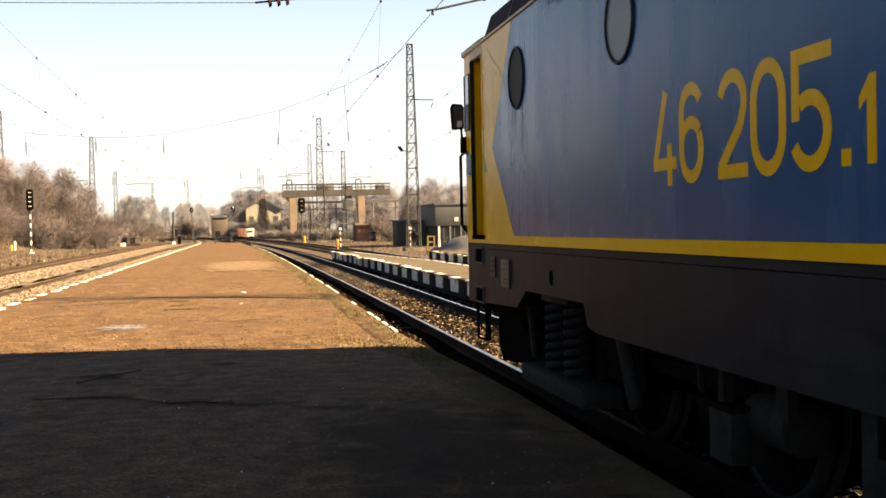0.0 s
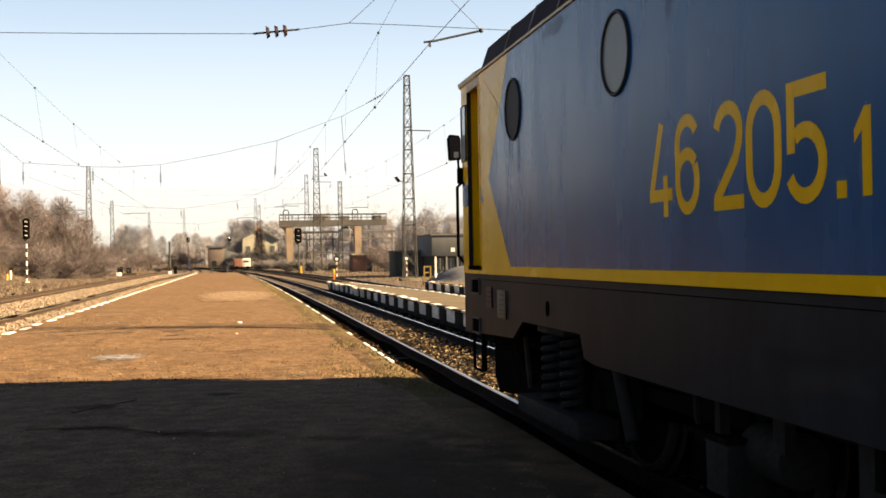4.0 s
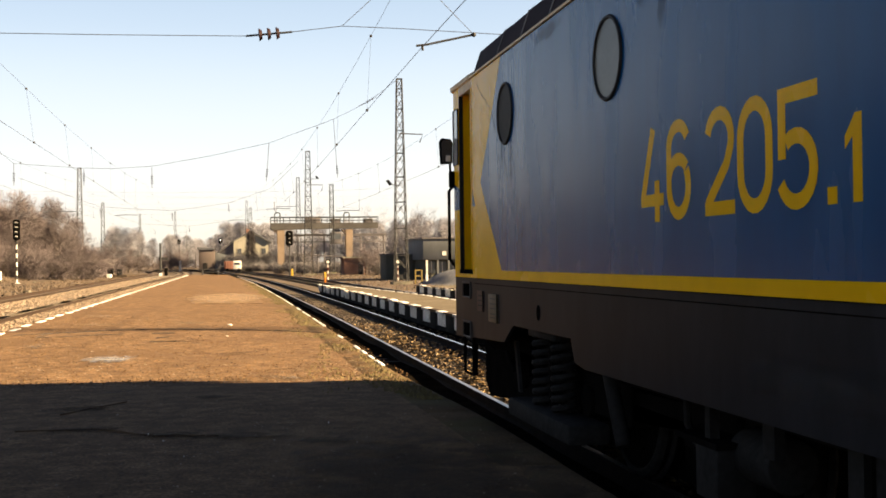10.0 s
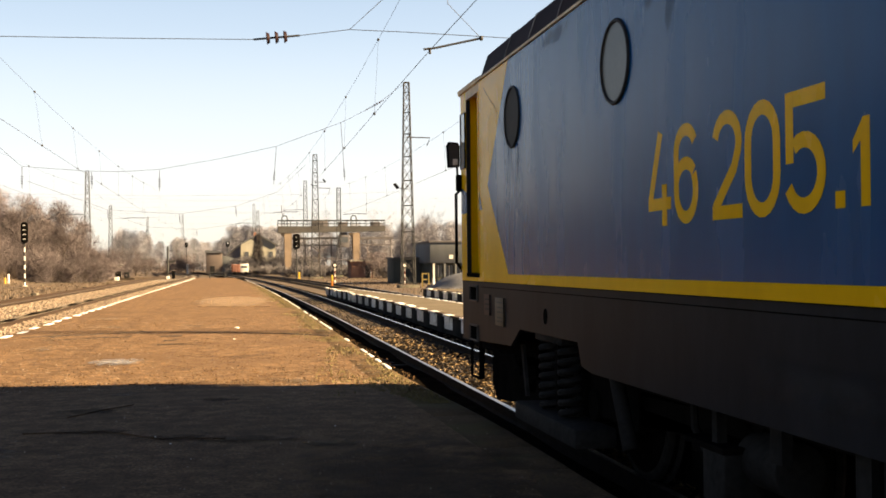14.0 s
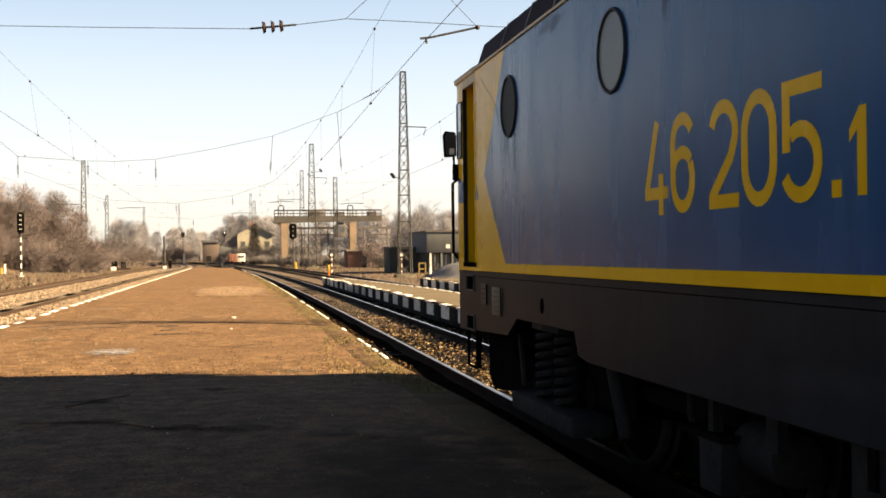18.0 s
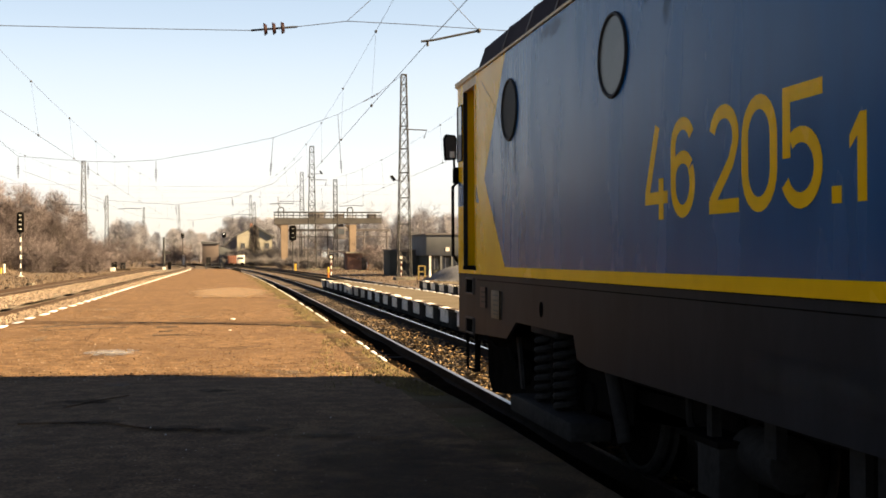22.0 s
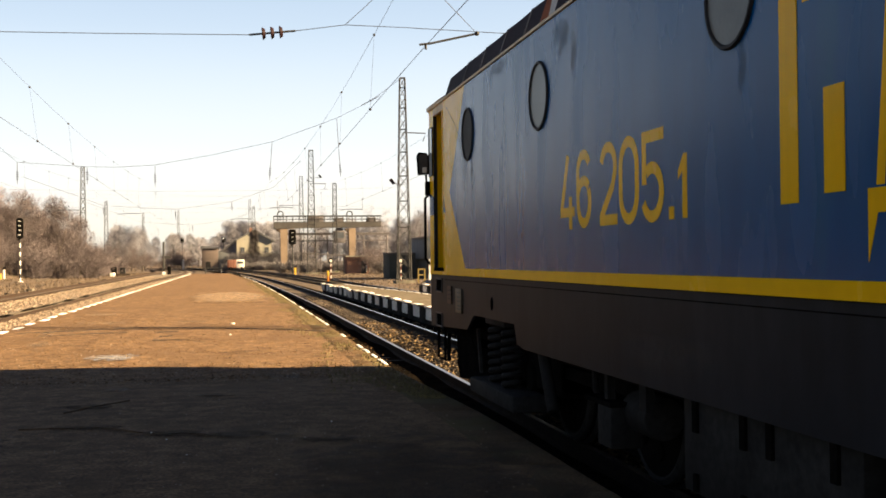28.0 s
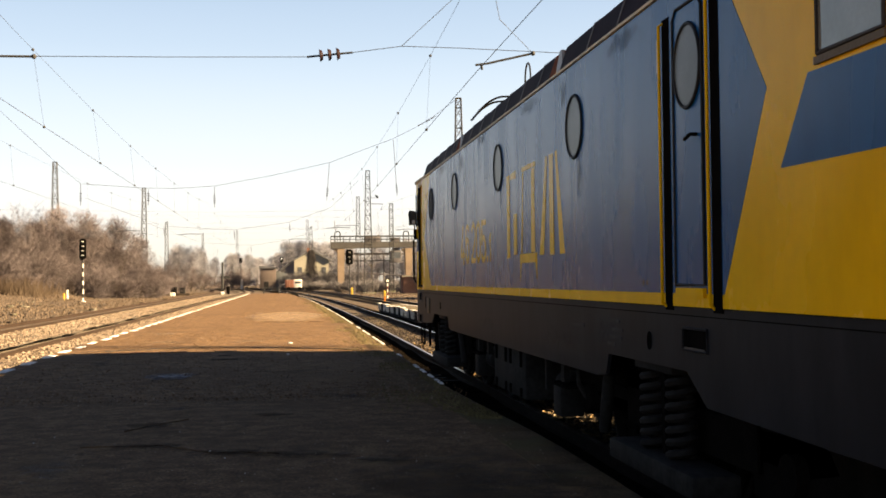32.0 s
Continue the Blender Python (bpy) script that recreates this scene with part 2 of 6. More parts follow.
SOOT = fading("soot smear", (0.010, 0.010, 0.010), (0.018, 0.017, 0.016), 1, 1, ("Y", "Z"), 0.9, 5.0, 0.14)
FADED_MARK = mat("faded stencil paint", (0.030, 0.030, 0.032), (0.045, 0.044, 0.045), 9, 0.7, fine=30, grain=0.6, spec=0.1)
STREAK = mat("dried dirt streak", (0.03, 0.038, 0.05), (0.04, 0.05, 0.065), 8, 0.8, spec=0.05)
DUST = fading("pale scuffs", (0.10, 0.10, 0.10), (0.16, 0.155, 0.15), 1, 1, ("Y", "Z"), 0.6, 14.0, 0.045)
SAND = fading("pale sand film", (0.27, 0.19, 0.12), (0.23, 0.155, 0.09), 1, 1, ("X", "Y"), 1.2, 1.4, 0.6)
CHALK = fading("worn blue and white paint", (0.16, 0.19, 0.24), (0.32, 0.28, 0.24), 1, 1, ("X", "Y"), 0.8, 6.0, 0.6)
DAMP = fading("dark oily patch", (0.035, 0.026, 0.018), (0.05, 0.036, 0.024), 1, 1, ("X", "Y"), 0.8, 3.0, 0.09)
CRUMBLE = fading("crumbling asphalt", (0.030, 0.021, 0.014), (0.045, 0.032, 0.021), 1, 1, ("X", "Y"), 0.9, 7.0, 0.28)
EDGE_DARK = fading("darker brown film on asphalt", (0.040, 0.028, 0.018), (0.052, 0.037, 0.024), 1, 1, ("X", "Y"), 1.0, 2.0, 0.28)
DIRT = fading("pale dusty scuff", (0.17, 0.14, 0.105), (0.22, 0.18, 0.14), 1, 1, ("X", "Y"), 0.6, 5.0, 0.25)


# ---- mesh tools ----
class Geo:
    def __init__(self):
        self.v, self.f = [], []

    def add(self, vs, fs):
        k = len(self.v)
        self.v += [tuple(p) for p in vs]
        self.f += [tuple(i + k for i in q) for q in fs]
        return self

    def box(self, x0, x1, y0, y1, z0, z1):
        p = [(x, y, z) for z in (z0, z1) for x, y in ((x0, y0), (x1, y0), (x1, y1), (x0, y1))]
        return self.add(p, [(3, 2, 1, 0), (4, 5, 6, 7), (0, 1, 5, 4), (1, 2, 6, 5), (2, 3, 7, 6), (3, 0, 4, 7)])

    def prism(self, pts, axis, a, b):
        def at(p, w):
            return {"x": (w, p[0], p[1]), "y": (p[0], w, p[1]), "z": (p[0], p[1], w)}[axis]
        n = len(pts)
        vs = [at(p, a) for p in pts] + [at(p, b) for p in pts]
        return self.add(vs, [tuple(range(n))[::-1], tuple(range(n, 2 * n))]
                        + [(i, (i + 1) % n, n + (i + 1) % n, n + i) for i in range(n)])

    def bar(self, p, q, r, n=8, r2=None):
        p, q = Vector(p), Vector(q)
        r2 = r if r2 is None else r2
        w = (q - p).normalized()
        u = w.orthogonal().normalized()
        t = w.cross(u)
        vs = [c + (u * math.cos(a) + t * math.sin(a)) * s for c, s in ((p, r), (q, r2))
              for a in [2 * math.pi * (i + 0.5) / n for i in range(n)]]
        return self.add(vs, [tuple(range(n))[::-1], tuple(range(n, 2 * n))]
                        + [(i, (i + 1) % n, n + (i + 1) % n, n + i) for i in range(n)])

    def tube(self, pts, r, n=6):
        pts = [Vector(p) for p in pts]
        vs, fs = [], []
        u = None
        for i, p in enumerate(pts):
            w = (pts[min(i + 1, len(pts) - 1)] - pts[max(i - 1, 0)]).normalized()
            u = w.orthogonal().normalized() if u is None else (u - w * u.dot(w)).normalized()
            t = w.cross(u)
            vs += [p + (u * math.cos(a) + t * math.sin(a)) * r for a in [2 * math.pi * k / n for k in range(n)]]
            if i:
                fs += [((i - 1) * n + k, (i - 1) * n + (k + 1) % n, i * n + (k + 1) % n, i * n + k) for k in range(n)]
        fs += [tuple(range(n))[::-1], tuple(range((len(pts) - 1) * n, len(pts) * n))]
        return self.add(vs, fs)

    def ring(self, c, big, r, n=32, k=6):
        """A ring round the x axis."""
        vs = []
        for i in range(n):
            a = 2 * math.pi * i / n
            for j in range(k):
                b = 2 * math.pi * j / k
                q = big + r * math.cos(b)
                vs.append((c[0] + r * math.sin(b), c[1] + q * math.cos(a), c[2] + q * math.sin(a)))
        return self.add(vs, [(i * k + j, i * k + (j + 1) % k, (i + 1) % n * k + (j + 1) % k, (i + 1) % n * k + j)
                             for i in range(n) for j in range(k)])

    def ball(self, c, r, sq=(1, 1, 1), n=10, m=6):
        vs = [(c[0], c[1], c[2] + r * sq[2])]
        for i in range(1, m):
            th = math.pi * i / m
            vs += [(c[0] + r * sq[0] * math.sin(th) * math.cos(2 * math.pi * j / n),
                    c[1] + r * sq[1] * math.sin(th) * math.sin(2 * math.pi * j / n),
                    c[2] + r * sq[2] * math.cos(th)) for j in range(n)]
        vs.append((c[0], c[1], c[2] - r * sq[2]))
        fs = [(0, 1 + j, 1 + (j + 1) % n) for j in range(n)]
        for i in range(m - 2):
            fs += [(1 + i * n + j, 1 + (i + 1) * n + j, 1 + (i + 1) * n + (j + 1) % n, 1 + i * n + (j + 1) % n) for j in range(n)]
        fs += [(len(vs) - 1, 1 + (m - 2) * n + (j + 1) % n, 1 + (m - 2) * n + j) for j in range(n)]
        return self.add(vs, fs)


def mesh_of(name, geo, material, bevel=0.0, smooth=True, tidy=True):
    me = bpy.data.meshes.new(name)
    me.from_pydata(geo.v, [], geo.f)
    if tidy:
        bm = bmesh.new()
        bm.from_mesh(me)
        bmesh.ops.recalc_face_normals(bm, faces=bm.faces)
        if bevel:
            es = [e for e in bm.edges if len(e.link_faces) == 2 and e.calc_face_angle(0) > 0.6]
            bmesh.ops.bevel(bm, geom=es, offset=bevel, segments=2, affect="EDGES", profile=0.5)
        bm.to_mesh(me)
        bm.free()
    if smooth:
        me.polygons.foreach_set("use_smooth", [True] * len(me.polygons))
        me.set_sharp_from_angle(angle=radians(35))
    me.materials.append(material)
    return me


def part(name, geo, material, parent, label="", bevel=0.0, smooth=True, tidy=True):
    me = geo if isinstance(geo, bpy.types.Mesh) else mesh_of(name, geo, material, bevel, smooth, tidy)
    ob = new(name, me)
    ob.parent = parent
    if label:
        ob["label"] = label
    return ob


def thing(name, label, category, at=(0, 0, 0), group="", kind="", geo=None, material=None, turn=0.0, bevel=0.0, tidy=True):
    ob = new(name, mesh_of(name, geo, material, bevel, True, tidy) if geo else None)
    ob.matrix_basis = pose(*at, 0, 0, turn)
    return tagged(ob, label, category, group, kind)


# ---- the lie of the land: z = 0 is the top of the rails ----
PLAT_Z = 0.272


def bend(y):
    return max(0.0, y - 30.0) ** 2 / 5600.0


def main_x(y):
    return 4.04 - bend(y)


def left_x(y):
    return -6.65 - max(0.0, y - 178.0) ** 2 / 1500.0


def left2_x(y):
    return -11.6 - max(0.0, y - 60) * 0.004 - max(0.0, y - 178.0) ** 2 / 1500.0


def right_x(y):
    return 9.35 - bend(y) * 1.05


def edge_x(y):
    """The platform's edge on the side of the locomotive."""
    near = 2.38 if y < 10.5 else 2.38 - 0.21 * min(1.0, (y - 10.5) / 5.0)
    return near - bend(y)


def bank(x, y):
    """Rise of the ground towards the thicket on the left."""
    k = max(0.0, min(1.0, (-x - 23.0) / 9.0)) * max(0.0, min(1.0, (y - 100.0) / 40.0))
    return 1.6 * k


def strip(fa, fb, y0, y1, step, z, uneven=0.0):
    g, ys = Geo(), np.arange(y0, y1 + step * 0.5, step)
    cols = 9
    for y in ys:
        for c in range(cols):
            x = fa(y) + (fb(y) - fa(y)) * c / (cols - 1)
            g.v.append((x, y, z + uneven * noise.noise((x * 0.9, y * 0.35, 3.0))))
    for i in range(len(ys) - 1):
        for c in range(cols - 1):
            a = i * cols + c
            g.f.append((a, a + 1, a + cols + 1, a + cols))
    return g


# ground: one sheet to the horizon
g = Geo()
xs = [-2500, -900, -300, -120, -60, -40, -32, -28, -24, -20, -16, -13, -10, -5, 0, 3, 6, 9, 12, 16, 22, 40, 90, 300, 900, 2500]
ys = [-1500, -300, -60, -20, 0, 20, 40, 60, 80, 100, 120, 140, 160, 180, 210, 250, 320, 450, 700, 1400, 3500]
for y in ys:
    for x in xs:
        g.v.append((x, y, -0.30 + bank(x, y) + 0.05 * noise.noise((x * 0.2, y * 0.1, 0))))
for j in range(len(ys) - 1):
    for i in range(len(xs) - 1):
        a = j * len(xs) + i
        g.f.append((a, a + 1, a + len(xs) + 1, a + len(xs)))
ground = thing("ground", "dry winter grass and dirt beside the tracks", "ground", kind="structure", geo=g, material=GROUND)

# platform with its asphalt, closed by an edge wall on both sides
g = strip(lambda y: -4.62, lambda y: edge_x(y) - 0.28, -14, 142, 1.0, PLAT_Z, 0.012)
platform = thing("platform", "island platform of worn brown asphalt", "platform", kind="structure", geo=g, material=ASPHALT)
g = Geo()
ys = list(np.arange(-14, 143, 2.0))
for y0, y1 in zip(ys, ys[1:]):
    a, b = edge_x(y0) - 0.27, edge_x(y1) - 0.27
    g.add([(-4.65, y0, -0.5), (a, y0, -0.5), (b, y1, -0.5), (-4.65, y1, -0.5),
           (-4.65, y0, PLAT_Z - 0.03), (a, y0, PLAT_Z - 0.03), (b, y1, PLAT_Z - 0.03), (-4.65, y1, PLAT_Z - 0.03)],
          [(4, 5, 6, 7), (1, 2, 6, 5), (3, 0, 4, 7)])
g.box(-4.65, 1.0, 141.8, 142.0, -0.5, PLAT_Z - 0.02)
# wall coloured black to deepen the shaded gap beside the rail
part("edge_wall", g, BLACK_PAINT, platform, "edge wall painted black for the shaded gap")


def rails(name, fx, y0, y1, label, sleeper_to, bed, bed_mat, step=3.0, drop=0.0, fill=-0.20, steel=RUST, worn=()):
    t = thing(name, label, "railway track", kind="structure")
    prof = [(-0.07, -0.17), (0.07, -0.17), (0.07, -0.155), (0.012, -0.13), (0.012, -0.045), (0.036, -0.035), (0.036, -0.002),
            (-0.036, -0.002), (-0.036, -0.035), (-0.012, -0.045), (-0.012, -0.13), (-0.07, -0.155)]
    ys = list(np.arange(y0, y1 + 0.1, step))
    for side in (-0.753, 0.753):
        g, h, n = Geo(), Geo(), len(prof)
        for i, y in enumerate(ys):
            g.v += [(fx(y) + side + p, y, q + drop) for p, q in prof]
            h.v += [(fx(y) + side + p, y, q + drop) for p, q in ((-0.034, -0.003), (-0.028, 0.0), (0.028, 0.0), (0.034, -0.003))]
            if i:
                a, b = (i - 1) * n, i * n
                g.f += [(a + k, a + (k + 1) % n, b + (k + 1) % n, b + k) for k in range(n)]
                a, b = (i - 1) * 4, i * 4
                h.f += [(a + k, a + k + 1, b + k + 1, b + k) for k in range(3)]
        r = part("rail", g, steel, t, "rusty steel rail")
        part("rail_head", h, steel if side in worn else SEMI if side < 0 and steel is RUST_SHADE else POLISHED, r, "dull running surface" if side in worn else "polished running surface")
    me = mesh_of("sleeper", Geo().box(-1.18, 1.18, -0.12, 0.12, -0.31 + drop, -0.168 + drop), SLEEPER_SHADE if bed_mat is BALLAST_SHADE else SLEEPER, bevel=0.012)
    y = y0 + 0.3
    while y < sleeper_to:
        s = part("sleeper", me, SLEEPER, t)
        s.location = (fx(y), y, 0)
        y += 0.62
    if bed:
        b = part("ballast_bed", strip(lambda y: fx(y) - bed, lambda y: fx(y) + bed, y0, y1, 2.0, fill + drop, 0.04), bed_mat, t)
    return t


def stones(name, label, fx, half, y0, y1, count, size, material, z):
    g, rng = Geo(), random.Random(7)
    octa = [(1, 0, 0), (0, 1, 0), (-1, 0, 0), (0, -1, 0), (0, 0, 1), (0, 0, -1)]
    faces = [(0, 1, 4), (1, 2, 4), (2, 3, 4), (3, 0, 4), (1, 0, 5), (2, 1, 5), (3, 2, 5), (0, 3, 5)]
    for _ in range(count):
        u = rng.random() ** 1.7
        y = y0 + (y1 - y0) * u
        x = fx(y) + rng.uniform(-half, half)
        s, a = size * rng.uniform(0.5, 1.4), rng.uniform(0, 6.28)
        ca, sa = math.cos(a) * s, math.sin(a) * s
        kx, ky, kz = rng.uniform(0.7, 1.3), rng.uniform(0.7, 1.3), rng.uniform(0.4, 0.9)
        zz = z + rng.uniform(-0.01, 0.03)
        g.add([(x + ca * kx * p - sa * ky * q, y + sa * kx * p + ca * ky * q, zz + s * kz * w + 0.2 * s * p * rng.uniform(-1, 1)) for p, q, w in octa], faces)
    return thing(name, label, "stones", kind="stuff", geo=g, material=material, tidy=False)


track_1 = rails("track_1", main_x, -14, 330, "railway track on oily, shade-darkened ballast beside the platform", 80, 1.75, BALLAST_SHADE, fill=-0.178, steel=RUST_SHADE)
part("ballast_fill", strip(lambda y: main_x(y) - 0.66, lambda y: main_x(y) + 0.66, 30, 330, 1.5, -0.168, 0.03), DIRT_BED, track_1, "grey brown ballast between the rails")
# black strip laid over the sleeper ends to paint the gap's shade
part("oily_dirt", strip(lambda y: main_x(y) - 1.72, lambda y: main_x(y) - 0.80, -10, 120, 1.5, -0.150, 0.05), BALLAST_SHADE, track_1, "black strip painted for the shaded gap along the platform")
track_2 = rails("track_2", left_x, -14, 420, "railway track on pale sunlit ballast", 60, 1.75, BALLAST, drop=-0.02, fill=-0.155, worn=(-0.753, 0.753))
part("dirty_bed", strip(lambda y: left_x(y) + 0.30, lambda y: left_x(y) + 1.72, -14, 300, 1.5, -0.140, 0.02), DIRT_BED, track_2, "brown dirt along the rail")
part("dirty_bed", strip(lambda y: left_x(y) - 1.25, lambda y: left_x(y) - 0.45, -14, 300, 1.5, -0.150, 0.02), DIRT_BED, track_2, "brown dirt along the rail")
part("ballast_shoulder", strip(lambda y: -7.95, lambda y: -10.5, 14, 165, 1.0, -0.05, 0.07), BALLAST, track_2, "pale ballast heaped between the tracks")
track_3 = rails("track_3", left2_x, 10, 420, "siding track in dry grass", 50, 1.15, DIRT_BED, drop=0.0, fill=-0.16, worn=(-0.753, 0.753))
track_4 = rails("track_4", right_x, 10, 330, "railway track between two platforms", 70, 1.3, SANDY, fill=-0.16, worn=(-0.753,))

# platform with the black and white edge, across the track
KERB_Z = 0.36


def kerb_platform(name, face, back, y0, y1, label, period, rear=False):
    p = thing(name, label, "platform", kind="structure")
    g = Geo()
    ys = list(np.linspace(y0, y1, 24))
    for a, b in zip(ys, ys[1:]):
        f0, f1, k0, k1 = face(a) + 0.05, face(b) + 0.05, back(a), back(b)
        g.add([(f0, a, -0.45), (k0, a, -0.45), (k1, b, -0.45), (f1, b, -0.45),
               (f0, a, KERB_Z - 0.06), (k0, a, KERB_Z - 0.06), (k1, b, KERB_Z - 0.06), (f1, b, KERB_Z - 0.06)],
              [(4, 5, 6, 7), (0, 3, 7, 4), (1, 2, 6, 5)])
    g.box(face(y1) + 0.05, back(y1), y1 - 0.1, y1, -0.45, KERB_Z - 0.06)
    part("fill", g, SANDY, p, "dry sandy platform surface")

    def slab(y, n, off, wide, z0, z1, slip=0.0):
        a, b = face(y) + off, face(min(y1, y + n)) + off
        return Geo().add([(p - slip * (r + 0.34), q, r) for r in (z0, z1) for p, q in ((a, y), (a + wide, y), (b + wide, y + n - 0.02), (b, y + n - 0.02))],
                         [(3, 2, 1, 0), (4, 5, 6, 7), (0, 1, 5, 4), (1, 2, 6, 5), (2, 3, 7, 6), (3, 0, 4, 7)])
    RK = random.Random(17)
    y, i = y0, 0
    while y < y1 - 0.5:
        n = period * (0.46 if i % 2 else 0.54)
        white = i % 2 == 1
        # towards the far end the blocks have slipped and lean
        lean = RK.uniform(-0.05, 0.22) * min(1.0, max(0.0, (y - y1 + 21) / 5)) if white and rear else 0.0
        part("kerb_block", slab(y, n, 0.0 if white else 0.02, 0.14, -0.04 if white else -0.34, KERB_Z - 0.075, lean), KERB_WHITE if white else BLACK_PAINT, p,
             "white painted block" if white else "black painted block", bevel=0.012)
        if white:
            part("kerb_base", slab(y, n, 0.02, 0.12, -0.34, -0.042), BLACK_PAINT, p)
        part("edge_slab", slab(y, n, -0.05, 0.22, KERB_Z - 0.045, KERB_Z + (0.012 if white else 0.0), lean), KERB_WHITE if white else DARK_BROWN, p, "worn white edge slab" if white else "dark edge slab", bevel=0.012).rotation_euler = (0, radians(RK.uniform(-0.25, 0.25)), 0)
        y += n
        i += 1
    y = y0
    while rear and y < y1 - 2:
        n = RK.uniform(0.7, 1.1)
        a, b = back(y) + 0.02, back(y + n) + 0.02
        k = Geo().add([(p, q, r) for r in (-0.2, KERB_Z - 0.05) for p, q in ((a, y), (a + 0.1, y), (b + 0.1, y + n), (b, y + n))],
                      [(3, 2, 1, 0), (4, 5, 6, 7), (0, 1, 5, 4), (1, 2, 6, 5), (2, 3, 7, 6), (3, 0, 4, 7)])
        part("rear_edge_stone", k, WHITE_EDGE, p, "whitewashed edge stone", bevel=0.012)
        y += n + RK.uniform(0.5, 0.9)
    return p


kerb_platform("platform_2", lambda y: 5.70 - bend(y), lambda y: min(8.1, 8.26 - (y - 44.7) * 0.06) - bend(y), -12, 70, "narrow sandy platform with black and white painted edge", 2.4, True)
kerb_platform("platform_3", lambda y: 10.65 - bend(y), lambda y: 13.0 - bend(y), 5, 64, "low platform with black and white painted edge", 2.4)


# ---- the locomotive: its own y axis runs forward from the middle of the body, x to the right, z from the rails ----
loco = thing("locomotive", "blue and yellow electric locomotive with grey skirt, rolling along the platform", "locomotive", (4.04, 3.60, 0.0))
SIDE = -1.5


def panel(name, pts, material, out=0.0, thick=0.02, label="", both=True):
    if both:
        part(name, Geo().prism([(-a, b) for a, b in pts], "x", -SIDE - thick, -SIDE + out), material, loco, label, smooth=False)
    return part(name, Geo().prism(pts, "x", SIDE - out, SIDE + thick), material, loco, label, smooth=False)


# core of the body, with the recess of the front cab door
g = Geo()
levels = [(1.575, 0.45), (2.3, 0.40), (3.0, 0.20), (3.66, 0.02)]
rings = []
for z, n in levels:
    h = 1.485
    half = [(-h, 9.10), (-h, 8.80), (-1.22, 8.80), (-1.22, 8.14), (-h, 8.14), (-h, -8.14), (-h, -9.10), (-1.0, -9.10 - n * 0.7), (0, -9.10 - n),
            (1.0, -9.10 - n * 0.7), (h, -9.10), (h, 9.10), (1.0, 9.10 + n * 0.7), (0, 9.10 + n), (-1.0, 9.10 + n * 0.7)]
    rings.append([(x, y, z) for x, y in half])
n = len(rings[0])
for r in rings:
    g.v += r
for i in range(len(rings) - 1):
    g.f += [(i * n + k, i * n + (k + 1) % n, (i + 1) * n + (k + 1) % n, (i + 1) * n + k) for k in range(n)]
g.f += [tuple(range(n))[::-1], tuple(range((len(rings) - 1) * n, len(rings) * n))]
part("body", g, YELLOW, loco, "yellow body shell", smooth=False)
for s in (-1, 1):
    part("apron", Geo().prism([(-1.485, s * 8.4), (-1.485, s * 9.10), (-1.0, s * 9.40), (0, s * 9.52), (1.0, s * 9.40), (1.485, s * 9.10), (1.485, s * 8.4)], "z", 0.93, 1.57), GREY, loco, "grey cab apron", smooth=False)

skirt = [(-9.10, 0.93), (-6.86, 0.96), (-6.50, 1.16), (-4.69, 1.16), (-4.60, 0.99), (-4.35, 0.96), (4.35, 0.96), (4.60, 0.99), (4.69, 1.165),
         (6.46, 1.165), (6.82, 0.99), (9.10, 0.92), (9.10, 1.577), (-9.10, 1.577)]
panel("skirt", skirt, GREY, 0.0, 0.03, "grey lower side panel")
panel("blue_panel", [(6.86, 1.664), (7.73, 2.56), (6.80, 3.685), (-7.12, 3.685), (-7.83, 2.78), (-7.19, 1.664)], BLUE, 0.006, 0.03, "weathered blue side paint")
panel("stripe", [(6.86, 1.578), (6.86, 1.663), (-7.19, 1.663), (-7.19, 1.578)], YELLOW, 0.006, 0.03, "yellow stripe")
panel("yellow_panel", [(6.861, 1.578), (8.13, 1.578), (8.13, 3.685), (6.81, 3.685), (7.735, 2.56), (6.861, 1.66)], YELLOW, 0.006, 0.03)
panel("yellow_panel", [(8.13, 1.578), (9.10, 1.578), (9.10, 3.685), (8.80, 3.685), (8.80, 1.66), (8.13, 1.66)], YELLOW, 0.006, 0.03)
panel("lintel", [(8.131, 3.59), (8.799, 3.59), (8.799, 3.685), (8.131, 3.685)], CREAM, 0.006, 0.03)
panel("yellow_panel", [(-7.191, 1.578), (-9.10, 1.578), (-9.10, 3.685), (-7.13, 3.685), (-7.835, 2.78), (-7.191, 1.66)], YELLOW, 0.006, 0.03)
panel("blue_wedge", [(-7.99, 2.33), (-8.32, 2.77), (-9.08, 2.76), (-9.08, 2.32)], BLUE, 0.008, 0.0)
panel("blue_wedge", [(7.99, 2.33), (8.06, 2.42), (8.128, 2.52), (8.128, 2.33)], BLUE, 0.008, 0.0)
panel("seam", [(9.10, 1.574), (9.10, 1.579), (-9.10, 1.579), (-9.10, 1.574)], BLACK, 0.007, 0.0, "dark seam under the stripe")
panel("seam", [(8.10, 1.518), (8.10, 1.524), (-9.10, 1.524), (-9.10, 1.518)], BLACK, 0.003, 0.0, "thin seam in the skirt")
panel("blue_wedge", [(8.802, 2.33), (9.098, 2.33), (9.098, 2.63), (8.802, 2.56)], BLUE, 0.008, 0.0)

# roof: cream gutter, dark inclined band with ribs, flat top
for s in (-1, 1):
    part("gutter", Geo().prism([(s * 1.47, 3.688), (s * 1.520, 3.694), (s * 1.520, 3.716), (s * 1.47, 3.735)], "y", -8.2, 8.2), CREAM, loco, "cream roof gutter")


